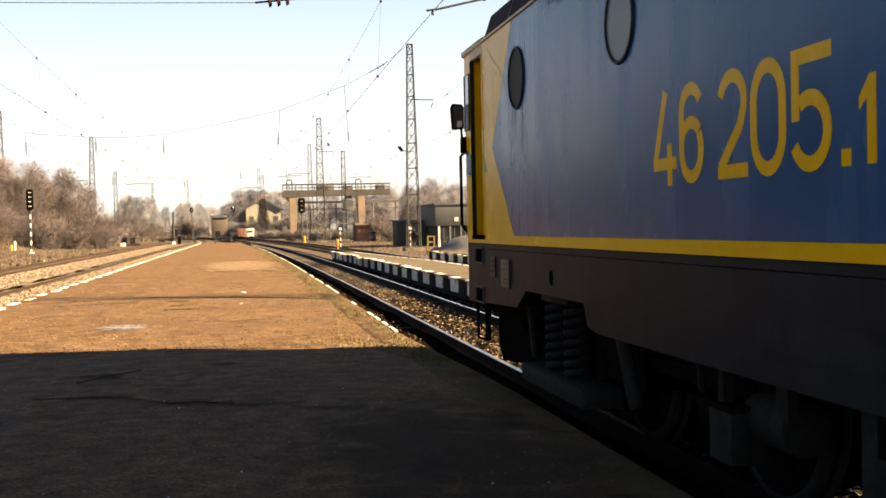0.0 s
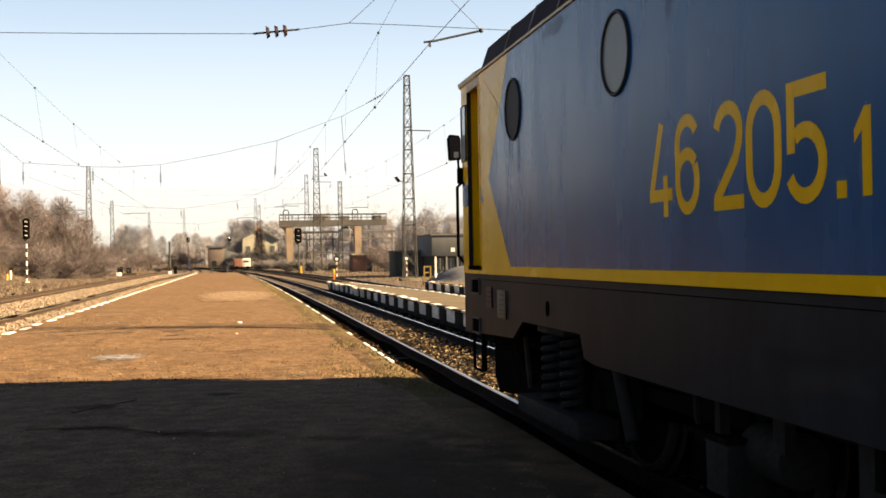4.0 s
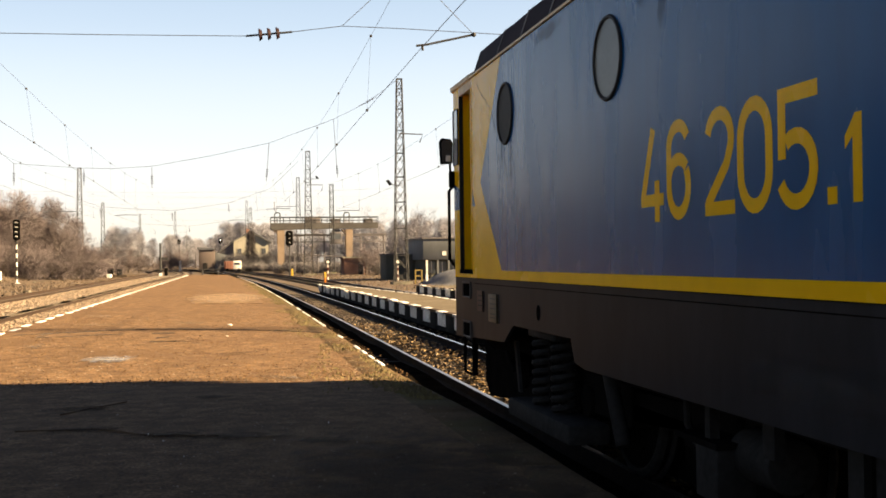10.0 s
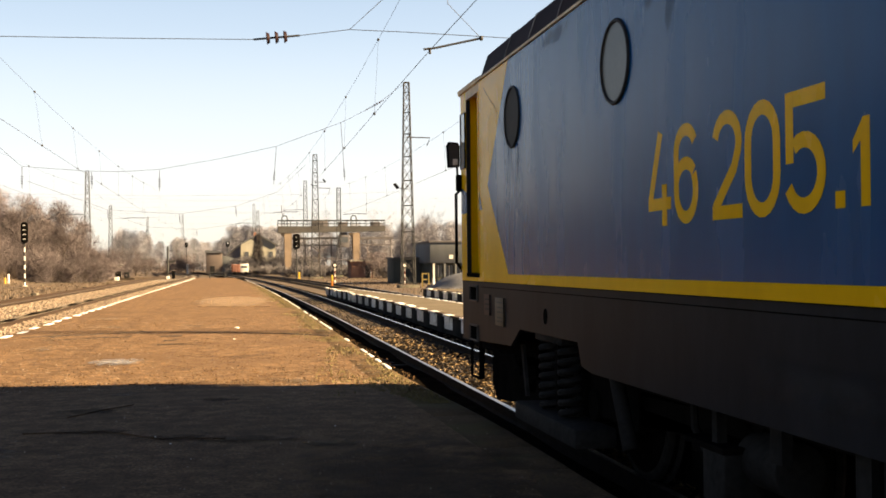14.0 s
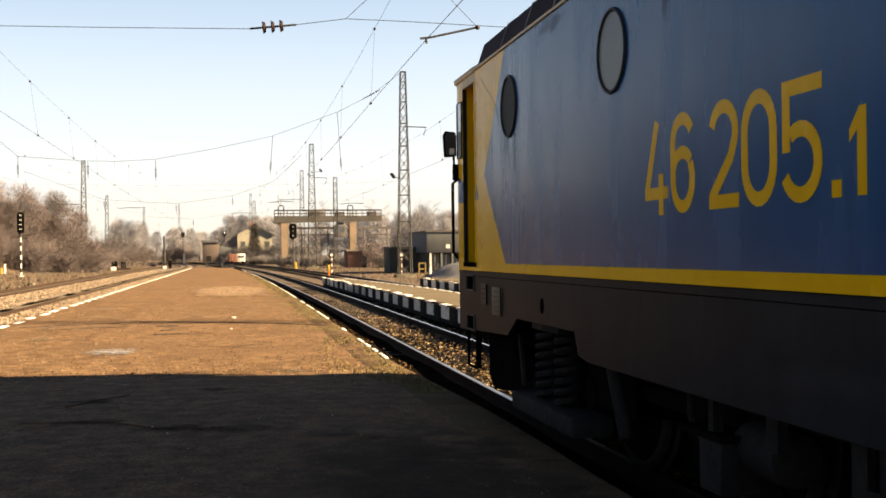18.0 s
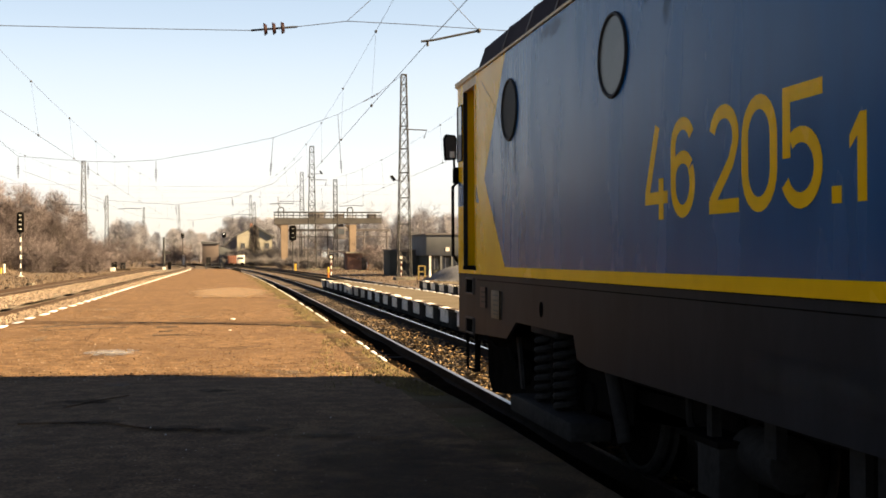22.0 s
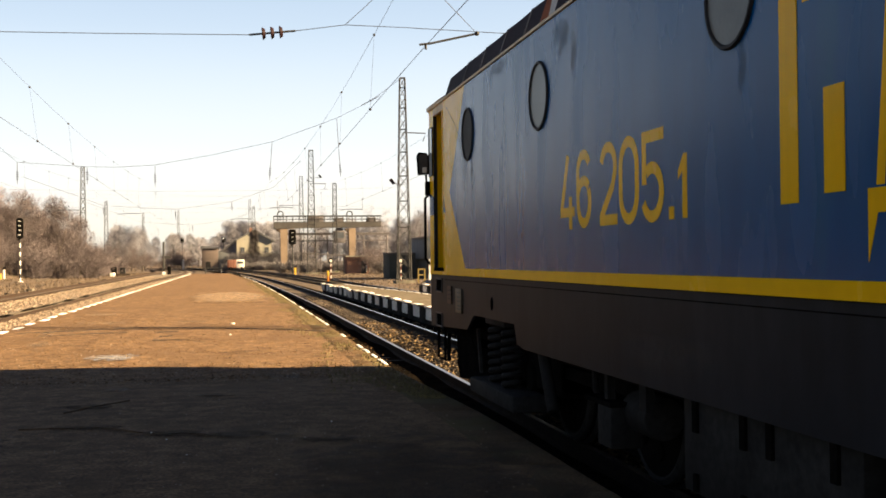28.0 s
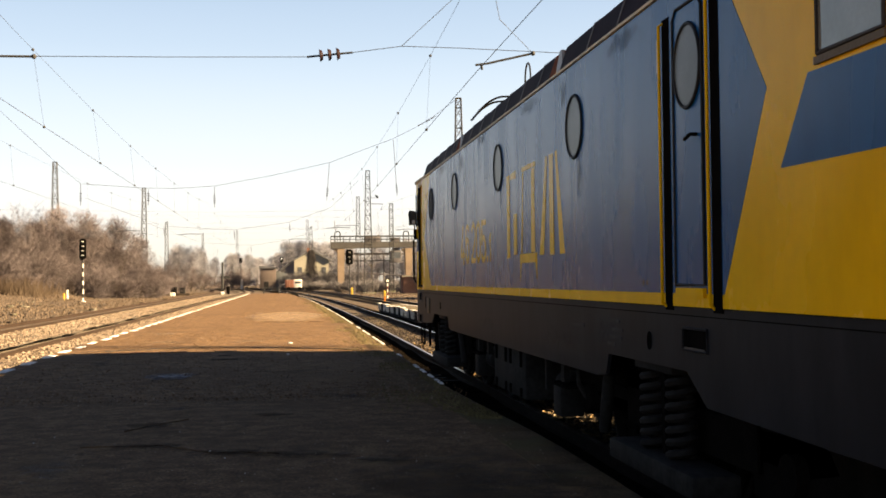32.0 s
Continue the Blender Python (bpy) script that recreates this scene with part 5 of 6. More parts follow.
wire([(1.24, Y, 6.20), (2.20, Y, 6.34), (3.37, Y, 6.32), (5.30, Y, 6.26), (9.0, Y, 6.25), (13.2, Y, 6.4)], "steady cross wire of the overhead line")
wire([(2.20, Y, 6.34), (2.76, Y, 6.86), (4.2, Y, 8.2), (7, Y, 11.0), (13.2, Y, 16.4)], "slanting hanger wire of the overhead line", 0.006)
wire([(4.82, Y, 6.24), (4.16, Y, 6.90), (3.9, Y, 8.3)], "slanting hanger wire of the overhead line", 0.006)
wire([(-20, Y, 16.4), (-12, Y, 12.6), (-4, Y, 11.0), (4.0, Y, 11.2), (13.2, Y, 16.4)], "sagging upper cross wire between two masts")
for x0, x1, sgn in ((3.78, 4.82, 1), (-6.9, -4.72, 1)):
    arm = thing("steady_arm", "steel steady arm holding the contact wire", "steady arm", group="steady arms")
    part("tube", Geo().tube([(x0 - 0.12, Y, 5.99), (x0 + 0.1, Y, 6.02), (x1, Y, 6.24 if x0 > 0 else 6.03)], 0.022), WIRE, arm)
    part("clamp", Geo().tube([(x0, Y, 6.02), (x0 + 0.01, Y, 5.90)], 0.024), WIRE, arm)
    part("joint", Geo().ball((x1, Y, 6.24 if x0 > 0 else 6.03), 0.05, n=8, m=5), WIRE, arm)
# cross wires of the second span at y = 96.7
Y = 96.7
wire([(-24.5, Y, 17.0), (-18.58, Y, 11.34), (-17.07, Y, 9.98), (-11.87, Y, 9.63), (-9.32, Y, 9.60), (-6.2, Y, 9.80), (-1.4, Y, 10.7), (3.41, Y, 11.8), (8.87, Y, 13.87), (11.79, Y, 15.36), (14.4, Y, 17.35)],
     "sagging carrying cross wire between two masts", 0.016)
wire([(-24.5, Y, 7.9), (-17, Y, 7.75), (-6.2, Y, 7.6), (3.2, Y, 7.7), (9, Y, 7.8), (14.5, Y, 8.0)], "steady cross wire of the second span", 0.005)
for x, z0, z1 in ((-17.05, 9.95, 8.2), (-11.6, 9.55, 8.2), (-6.2, 9.7, 8.0), (3.41, 11.8, 8.6), (8.87, 13.87, 8.9)):
    insulator((x, Y, z0), (x + (0.0 if x < 0 else -0.25 if x < 5 else 0.3), Y, z1), 4, 0.11, "hanging string of brown insulators")
insulator((11.0, Y, 15.0), (12.6, Y, 15.85), 3, 0.11)
for Yk, s in ((168.0, 1.0), (240.0, 1.0)):
    wire([(-29, Yk, 14), (-18, Yk, 9.9), (-8, Yk, 9.3), (0, Yk, 10.4), (6, Yk, 12.5), (main_x(Yk) + 9.5, Yk, 16.5)], "distant sagging cross wire of the overhead line", 0.018)
    for x, z in ((-8.0, 9.3), (0.0, 10.4), (-18.0, 9.9)):
        insulator((x, Yk, z), (x + 0.1, Yk, z - 1.5), 4, 0.12, "hanging string of brown insulators")
for x, y, z in ((13.0, 125.5, 7.4), (5.3, 125, 7.6), (-17.5, 128, 7.5), (-12.0, 140, 7.6), (1.2, 150, 7.3)):
    arm = thing("steady_arm", "steel registration arm hanging on a distant cross wire", "steady arm", group="steady arms")
    part("tube", Geo().tube([(x - 1.3, y, z - 0.1), (x, y, z), (x + 1.3, y, z - 0.05)], 0.035), WIRE, arm)
    part("hanger", Geo().tube([(x + 1.3, y, z - 0.05), (x + 1.25, y, z + 1.2)], 0.012), WIRE, arm)
    part("cross_wire", Geo().tube([(x - 14, y, z + 0.1), (x - 1.3, y, z - 0.1), (x, y, z), (x + 10, y, z + 0.1)], 0.004, 5), WIRE, arm)
    part("cross_wire", Geo().tube([(x - 30, y, z + 1.6), (x + 1.25, y, z + 1.2), (x + 20, y, z + 1.5)], 0.003, 5), WIRE, arm)


# ---- trees and brush, bare in winter ----
TWIG = mat("bare brown twigs", (0.088, 0.07322, 0.07281), (0.128, 0.1061, 0.1045), 0.5, 0.95, grain=0.2, vary=0.2)
TWIG_DULL = mat("dull grey twigs", (0.105, 0.098, 0.100), (0.145, 0.135, 0.137), 0.5, 0.95, grain=0.2, vary=0.15)
# distance haze is put into the colour of the next two twigs
TWIG_HAZY = mat("bare twigs greyed for haze", (0.165, 0.160, 0.174), (0.22, 0.213, 0.23), 0.5, 0.95, grain=0.2, vary=0.15)
TWIG_HAZY_PALE = mat("far twigs paled for haze", (0.205, 0.203, 0.226), (0.26, 0.257, 0.283), 0.5, 0.95, grain=0.2)
BARK = mat("tree bark", (0.07, 0.05518, 0.04463), (0.1, 0.07959, 0.06459), 2, 0.95, grain=0.4)
BRUSH = mat("dry brush and bramble", (0.085, 0.06155, 0.04228), (0.12, 0.08808, 0.05872), 0.3, 0.95, grain=0.2)
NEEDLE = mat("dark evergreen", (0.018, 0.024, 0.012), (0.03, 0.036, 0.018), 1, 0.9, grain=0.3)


def limb(thick, thin, p, d, length, r, depth, kids, rng, spread):
    q = p + d * length
    (thick if r > 0.03 else thin).bar(p, q, r, 5 if r > 0.03 else 3, r * 0.55)
    if depth == 0:
        return
    for _ in range(kids):
        s = p + d * length * rng.uniform(0.3, 1.0)
        e = (d + Vector((rng.gauss(0, 1), rng.gauss(0, 1), rng.gauss(0.25, 0.7))) * spread).normalized()
        limb(thick, thin, s, e, length * rng.uniform(0.45, 0.75), r * rng.uniform(0.45, 0.6), depth - 1, kids, rng, spread)


def shrub(seed, tall, stems, twig, lean=0.45, kids=7):
    rng, a, b = random.Random(seed), Geo(), Geo()
    for _ in range(stems):
        d = Vector((rng.gauss(0, lean), rng.gauss(0, lean), 1)).normalized()
        limb(a, b, Vector((rng.uniform(-1.2, 1.2), rng.uniform(-1.2, 1.2), -0.2)), d, tall * rng.uniform(0.34, 0.52), 0.055, 3, kids, rng, 0.95)
    t = thing("shrub", "dense bare brown shrub in winter", "shrub", group="thicket shrubs")
    part("stem", mesh_of("stem", a, BARK, smooth=False, tidy=False), BARK, t)
    part("crown", mesh_of("crown", b, twig, smooth=False, tidy=False), twig, t)
    return t


def tree(seed, tall, twig, label, spread=0.6, kids=5, r=0.16):
    rng, a, b = random.Random(seed), Geo(), Geo()
    p, d = Vector((0, 0, -0.3)), Vector((0, 0, 1))
    n = 7
    for i in range(n):
        d = (d + Vector((rng.gauss(0, 0.07), rng.gauss(0, 0.07), 0))).normalized()
        q = p + d * tall / n
        w = r * (1 - 0.8 * i / n)
        a.bar(p, q, w, 7, r * (1 - 0.8 * (i + 1) / n))
        if i >= 2:
            for _ in range(3 if i < n - 1 else 5):
                e = Vector((rng.gauss(0, 1), rng.gauss(0, 1), 0)).normalized() * 0.8 + Vector((0, 0, rng.uniform(0.3, 1.0)))
                limb(a, b, p + (q - p) * rng.random(), e.normalized(), tall * rng.uniform(0.16, 0.30), w * 0.5, 3, kids, rng, spread)
        p = q
    t = thing("tree", label, "tree", group="bare trees")
    part("trunk", mesh_of("trunk", a, BARK, smooth=False, tidy=False), BARK, t)
    part("crown", mesh_of("crown", b, twig, smooth=False, tidy=False), twig, t)
    return t


def spike(g, p, d, length, r):
    """A thin three-sided twig that runs out to a point."""
    u = d.orthogonal().normalized() * r
    w = d.cross(u)
    q = p + d * length
    g.add([p + u, p - u * 0.5 + w * 0.87, p - u * 0.5 - w * 0.87, q], [(0, 1, 3), (1, 2, 3), (2, 0, 3)])


def crowned_tree(seed, tall, wide, twig, label, blobs=11, twigs=330, r=0.02, foot=0.25):
    """A bare tree with a rounded, uneven crown of fine twigs carried by a few limbs."""
    rng, a, b = random.Random(seed), Geo(), Geo()
    fork = Vector((rng.gauss(0, 0.1), rng.gauss(0, 0.1), tall * foot))
    a.bar((0, 0, -0.3), fork, 0.020 * tall, 7, 0.014 * tall)
    for k in range(blobs):
        t, h = rng.uniform(0, 6.28), (k + 0.5) / blobs
        rad = wide * 0.5 * math.sin(math.pi * (0.18 + 0.74 * h)) * rng.uniform(0.15, 0.62)
        c = Vector((math.cos(t) * rad, math.sin(t) * rad, tall * (foot + (0.90 - foot) * h)))
        size = wide * rng.uniform(0.24, 0.36) * (1.15 - 0.40 * h)
        mid = fork.lerp(c, 0.5) + Vector((0, 0, -0.06 * tall))
        a.bar(fork, mid, 0.010 * tall, 5, 0.006 * tall)
        a.bar(mid, c, 0.006 * tall, 5, 0.002 * tall)
        for _ in range(twigs):
            d = Vector((rng.gauss(0, 1), rng.gauss(0, 1), rng.gauss(0.35, 0.8))).normalized()
            p = c + d * size * rng.random() ** 0.5 * 0.95
            e = (d + Vector((rng.gauss(0, 0.5), rng.gauss(0, 0.5), 0.35))).normalized()
            spike(b, p, e, size * rng.uniform(0.2, 0.55), r * rng.uniform(0.6, 1.2))
    t = thing("tree", label, "tree", group="bare trees")
    part("trunk", mesh_of("trunk", a, BARK, smooth=False, tidy=False), BARK, t)
    part("crown", mesh_of("crown", b, twig, smooth=False, tidy=False), twig, t)
    return t


def plant(protos, spots):
    used = set()
    for k, x, y, turn in spots:
        ob = protos[k]
        m = pose(x, y, -0.30 + bank(x, y), 0, 0, turn)
        if k in used:
            copy_thing(ob, m)
        else:
            ob.matrix_basis = m
            used.add(k)


rng = random.Random(5)
SHRUBS = [shrub(31, 10.6, 8, TWIG, 0.36), shrub(32, 9.2, 8, TWIG, 0.42), shrub(33, 12.4, 7, TWIG, 0.32), shrub(34, 6.2, 10, TWIG, 0.55), shrub(35, 3.6, 10, TWIG, 0.7), shrub(36, 3.6, 10, TWIG_DULL, 0.7), shrub(37, 5.4, 16, TWIG_DULL, 0.6)]
tagged(SHRUBS[6], "tall bare grey shrub in winter", group="yard shrubs")
tagged(SHRUBS[5], "low bare grey shrub in winter", group="yard shrubs")
spots = []
# thicket on the bank, falling away towards the curve
for i in range(26):
    y = 134 + i * 2.3
    spots.append((rng.choice([1, 1, 3]) if i < 6 else rng.choice([0, 0, 1, 2] if i < 17 else [0, 0, 1] if i < 23 else [1, 1, 3]), -(0.238 - 0.0042 * i) * y + rng.uniform(-2.5, 1.0), y + rng.uniform(-3, 3), rng.uniform(0, 360)))
for i in range(18):
    y = 142 + i * 3.2
    spots.append((rng.choice([1, 3, 3]), -(0.205 - 0.0032 * i) * y + rng.uniform(-1.5, 1.5), y, rng.uniform(0, 360)))
for i in range(18):
    y = 172 + i * 3.6
    spots.append((3 if i < 10 else 4, -(0.150 - (0.0040 if i < 8 else 0.0030) * i) * y + rng.uniform(-2, 2), y, rng.uniform(0, 360)))
for i in range(22):
    f = i / 21
    spots.append((4 if i % 3 else 3, -33.5 + 15.0 * f + rng.uniform(-0.8, 0.8), 134 + 24 * f + rng.uniform(-1.5, 1.5), rng.uniform(0, 360)))
# hedges under the crane and beside the shed
for i in range(9):
    spots.append((5, 9.5 + i * 1.25, 196 + rng.uniform(-4, 4), rng.uniform(0, 360)))
for x, y, k in ((23.0, 168, 5), (24.2, 164, 5), (25.6, 160, 5), (26.8, 164, 5), (21.8, 171, 3), (-26.0, 184, 1), (-24.5, 187, 3), (-25.4, 180, 1), (-23.6, 190, 3), (-22.9, 186, 3), (-22.0, 192, 4), (-27.0, 178, 1), (2.2, 262, 6), (3.4, 263, 6), (5.8, 264, 6), (7.2, 262, 6), (8.8, 262, 6), (10.2, 262, 6), (0.6, 263, 6), (11.8, 258, 6), (13.6, 256, 6), (15.4, 256, 6), (1.5, 258, 5), (5.5, 255, 5), (8.2, 250, 5), (6.9, 252, 5), (10.5, 252, 5), (-14, 300, 3), (-18, 310, 3), (-23.4, 242, 1), (-21.4, 246, 1), (-19.5, 251, 3), (-25.0, 246, 3), (-13.8, 330, 1), (-15.0, 338, 3), (0.2, 258, 5), (7.0, 256, 5), (8.6, 260, 5)):
    spots.append((k, x, y, rng.uniform(0, 360)))
plant(SHRUBS, spots)
TREES = [crowned_tree(51, 10.5, 6.5, TWIG_HAZY, "bare grey tree behind the tracks", 10, 420, 0.026), crowned_tree(52, 12.6, 8.0, TWIG_HAZY_PALE, "tall bare tree behind the yard", 12, 460, 0.030),
         crowned_tree(53, 9.6, 6.0, TWIG_HAZY, "bare grey tree beside the track", 11, 420, 0.022), tree(54, 13.5, TWIG_HAZY, "tall bare tree behind the yard"),
         crowned_tree(55, 10.6, 6.2, TWIG, "bare brown tree with a rounded crown in the thicket", 12, 520, 0.022, 0.35),
         crowned_tree(56, 8.4, 5.8, TWIG, "bushy bare tree in the thicket", 10, 520, 0.022, 0.2)]
plant(TREES, [(5, -33.4, 138, 20), (4, -37.5, 139, 140), (5, -30.9, 146, 260), (4, -29.3, 149, 80), (5, -27.7, 148, 10), (4, -26.1, 150, 200), (5, -24.6, 153, 120), (4, -22.4, 155, 300), (5, -20.9, 160, 50), (5, -31.8, 150, 333), (5, -34.8, 146, 200),
              (2, -23.4, 242, 20), (2, -21.0, 249, 140), (2, -18.9, 252, 250), (2, -24.6, 250, 80),
              (1, 1.5, 300, 0), (1, -0.5, 296, 45), (1, 3.2, 294, 145), (1, 5.2, 302, 245), (1, 9.0, 298, 305), (0, 0.5, 290, 60), (0, 6.0, 290, 160), (1, 7.0, 305, 90), (1, 11.5, 300, 200), (0, 4, 315, 30), (0, -3, 330, 60),
              (1, 15, 300, 33), (1, 22, 288, 17), (3, 20, 283, 90), (1, 30, 290, 177), (1, 34, 284, 277), (3, 36, 280, 10), (1, 38, 292, 37), (1, 42, 286, 137), (1, 46, 290, 237), (3, 48, 284, 100), (1, 50, 286, 217), (1, 54, 290, 20), (1, 58, 286, 120),
              (0, 13, 262, 200), (0, 28, 262, 10), (0, 33, 255, 220), (0, 38.5, 268, 280), (0, 42, 260, 30), (0, 46, 266, 120), (0, 50, 264, 210),
              (2, 29, 178, 30), (0, -19, 372, 75), (0, -27, 420, 20), (0, -11, 390, 200), (0, -33, 402, 120), (0, -16, 330, 80), (0, -14.5, 336, 130), (0, -12.4, 345, 230), (1, -2, 400, 290), (1, 4, 390, 340), (0, -6, 380, 10), (0, -9, 395, 110), (1, 52, 270, 45)])

# an unseen belt of dark evergreens level with the platform, added to darken reflections in the locomotive's side
UNSEEN_FIRS = [crowned_tree(57, 14.0, 6.4, NEEDLE, "tall dark evergreen, unseen, added to darken reflections in the locomotive", 16, 460, 0.06, 0.06),
        crowned_tree(58, 9.5, 5.6, NEEDLE, "dark evergreen, unseen, added to darken reflections in the locomotive", 14, 460, 0.06, 0.06)]
for f in UNSEEN_FIRS:
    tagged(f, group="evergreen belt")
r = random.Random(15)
plant(UNSEEN_FIRS, [(r.choice([0, 0, 1]), -33 - (0 if i % 2 else 3.5) - 2 * r.random(), 60 + i * 1.55, r.uniform(0, 360)) for i in range(32)]
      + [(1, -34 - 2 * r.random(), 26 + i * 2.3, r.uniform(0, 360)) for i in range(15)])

# brush on the bank
g, r = Geo(), random.Random(8)
for _ in range(12000):
    y = 128 + 95 * r.random()
    f = (y - 128) / 95
    x = -(0.245 - 0.105 * f * r.uniform(0.7, 1.1)) * y + r.gauss(0, 2.5)
    h = r.uniform(0.6, 2.2) * (1.1 - 0.6 * f)
    z = -0.35 + bank(x, y)
    k = len(g.v)
    a, b = r.gauss(0, 0.3) * h, r.gauss(0, 0.3) * h
    g.v += [(x - 0.035, y, z), (x + 0.035, y, z), (x, y + 0.04, z), (x + a, y + b, z + h)]
    g.f += [(k, k + 1, k + 3), (k + 1, k + 2, k + 3), (k + 2, k, k + 3)]
thing("brush", "dry reddish brown brush in front of the thicket", "brush", kind="stuff", geo=g, material=BRUSH, tidy=False)

# far woods closing the view, distance haze put into their pale twig colour
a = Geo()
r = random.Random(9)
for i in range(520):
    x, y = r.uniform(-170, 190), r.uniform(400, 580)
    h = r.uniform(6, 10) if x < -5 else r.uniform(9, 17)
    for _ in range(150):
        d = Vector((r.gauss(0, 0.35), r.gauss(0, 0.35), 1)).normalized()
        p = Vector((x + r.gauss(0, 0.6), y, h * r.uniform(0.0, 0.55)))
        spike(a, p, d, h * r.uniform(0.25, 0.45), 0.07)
thing("far_woods", "bare woods far behind the station yard", "woods", kind="stuff", geo=a, material=TWIG_HAZY_PALE, tidy=False)


IVY = mat("dark brown ivy", (0.058, 0.04988, 0.04698), (0.085, 0.07429, 0.06812), 1, 0.9, grain=0.3)


def ivied_mast(seed, at, tall, foot):
    """A lattice mast whose foot is wrapped in creeper up to half its height."""
    m = lattice_mast(at, tall, 1.3, 0.5, "lattice mast overgrown with dark creeper beside the house", 14)
    rng, b = random.Random(seed), Geo()
    for _ in range(2600):
        f = rng.random() ** 1.25
        rad = (1 - f) ** 0.8 * foot + 0.35
        t = rng.uniform(0, 6.28)
        d = Vector((math.cos(t), math.sin(t), rng.uniform(-0.8, 0.6))).normalized()
        spike(b, Vector((d.x * rad * rng.random(), d.y * rad * rng.random(), 0.2 + f * tall * 0.62)), d, 0.7, 0.06)
    part("creeper", mesh_of("creeper", b, IVY, smooth=False, tidy=False), IVY, m, "dark creeper")


ivied_mast(61, (4.9, 262, G), 14.4, 1.5)

# ---- signals, posts and lineside things ----
YELLOW_POST = mat("bright yellow paint", (0.46, 0.30, 0.04), (0.38, 0.24, 0.035), 4, 0.6)
ORANGE = mat("orange paint", (0.42, 0.14, 0.02), (0.34, 0.11, 0.02), 4, 0.6)
RED_PAINT = mat("red paint", (0.12, 0.03, 0.022), (0.09, 0.025, 0.02), 4, 0.6)
LENS = mat("dark signal lens", (0.03, 0.03, 0.03), (0.05, 0.05, 0.05), 4, 0.2)
HOOD = mat("pale lens hood edge", (0.55, 0.53, 0.5), (0.62, 0.6, 0.56), 4, 0.5)
LIT = bpy.data.materials.new("lit signal lens")
LIT.use_nodes = True
LIT.node_tree.nodes["Principled BSDF"].inputs["Emission Color"].default_value = (1.0, 0.92, 0.8, 1)
LIT.node_tree.nodes["Principled BSDF"].inputs["Emission Strength"].default_value = 1.0


def signal(at, tall, lamps, label, head_w=0.42, striped=True, lit=-1, pitch=0.5):
    s = thing("light_signal", label, "signal", at, "light signals")
    z1 = tall - lamps * pitch - 0.25
    if striped:
        n = 10
        for i in range(n):
            part("post_band", Geo().bar((0, 0, z1 * i / n), (0, 0, z1 * (i + 1) / n), 0.085, 8), WHITE_PAINT if i % 2 == 0 else MAST, s)
    else:
        part("post", Geo().bar((0, 0, 0), (0, 0, z1), 0.08, 8), MAST, s)
    part("base", Geo().box(-0.25, 0.25, -0.25, 0.25, -0.3, 0.12), WHITE_PAINT, s, bevel=0.02)
    h = [(-head_w / 2, z1 + 0.12), (0, z1 - 0.05), (head_w / 2, z1 + 0.12), (head_w / 2, tall - 0.15), (head_w / 4, tall), (-head_w / 4, tall), (-head_w / 2, tall - 0.15)]
    head = part("head", Geo().prism(h, "y", -0.08, 0.12), BLACK, s, "black signal head", bevel=0.02)
    for i in range(lamps):
        z = z1 + 0.35 + i * pitch
        part("lens", Geo().bar((0, -0.12, z), (0, -0.08, z), 0.10, 14), LIT if i == lit else LENS, head)
        hood = [(0.13 * math.cos(a), 0.13 * math.sin(a)) for a in np.linspace(0.1, math.pi - 0.1, 9)] + [(0.105 * math.cos(a), 0.105 * math.sin(a)) for a in np.linspace(math.pi - 0.1, 0.1, 9)]
        part("hood", Geo().prism([(p, q + z) for p, q in hood], "y", -0.32, -0.08), HOOD, head)
    part("bracket", Geo().box(-0.3, 0.0, -0.1, 0.1, z1 - 0.12, z1 - 0.02), BLACK, s)
    return s


signal((-22.4, 128.3, G), 6.95, 4, "four-lamp light signal on a black and white striped post", 0.72)
signal((8.0, 153.8, G), 6.25, 3, "light signal with a black oval head on a slim post", 0.95, False, -1, 0.6)
signal((-12.6, 300, G), 8.2, 2, "distant light signal on a slim post", 0.8, False)
signal((-2.0, 284, G), 8.0, 2, "distant light signal showing a white light", 0.95, False, 1)


def post(name, at, tall, w, material, label, category="post", cap=None):
    p = thing(name, label, category, at, "lineside posts")
    part("shaft", Geo().box(-w / 2, w / 2, -w / 2, w / 2, -0.2, tall), material, p, bevel=0.02)
    if cap:
        part("cap", Geo().box(-w / 2 - 0.01, w / 2 + 0.01, -w / 2 - 0.01, w / 2 + 0.01, tall * 0.55, tall + 0.01), cap, p, bevel=0.02)
    return p


post("marker_post", (-25.4, 133.4, G), 0.95, 0.22, YELLOW_POST, "low yellow marker post in dry grass")
post("marker_post", (-25.05, 133.6, G), 1.35, 0.2, WHITE_PAINT, "low white marker post in dry grass")
post("marker_post", (-22.6, 158.5, G), 1.2, 0.3, YELLOW_POST, "yellow marker post beside the siding")
post("relay_post", (-22.9, 161.5, G), 2.0, 0.30, WHITE_PAINT, "tall whitewashed concrete post beside the siding")
post("marker_post", (8.3, 153.4, G), 1.1, 0.26, YELLOW_POST, "yellow post at the foot of a signal")
post("marker_post", (8.45, 102, G), 1.1, 0.16, ORANGE, "orange post in dry grass", cap=YELLOW_POST)
post("marker_post", (16.6, 95.7, G), 0.8, 0.2, WHITE_PAINT, "white post at the end of a low platform")
post("marker_post", (-12.3, 298, G), 2.6, 0.5, WHITE_PAINT, "white post at the foot of a distant signal")
post("marker_post", (-1.8, 282, G), 2.9, 0.5, WHITE_PAINT, "white post at the foot of a distant signal")
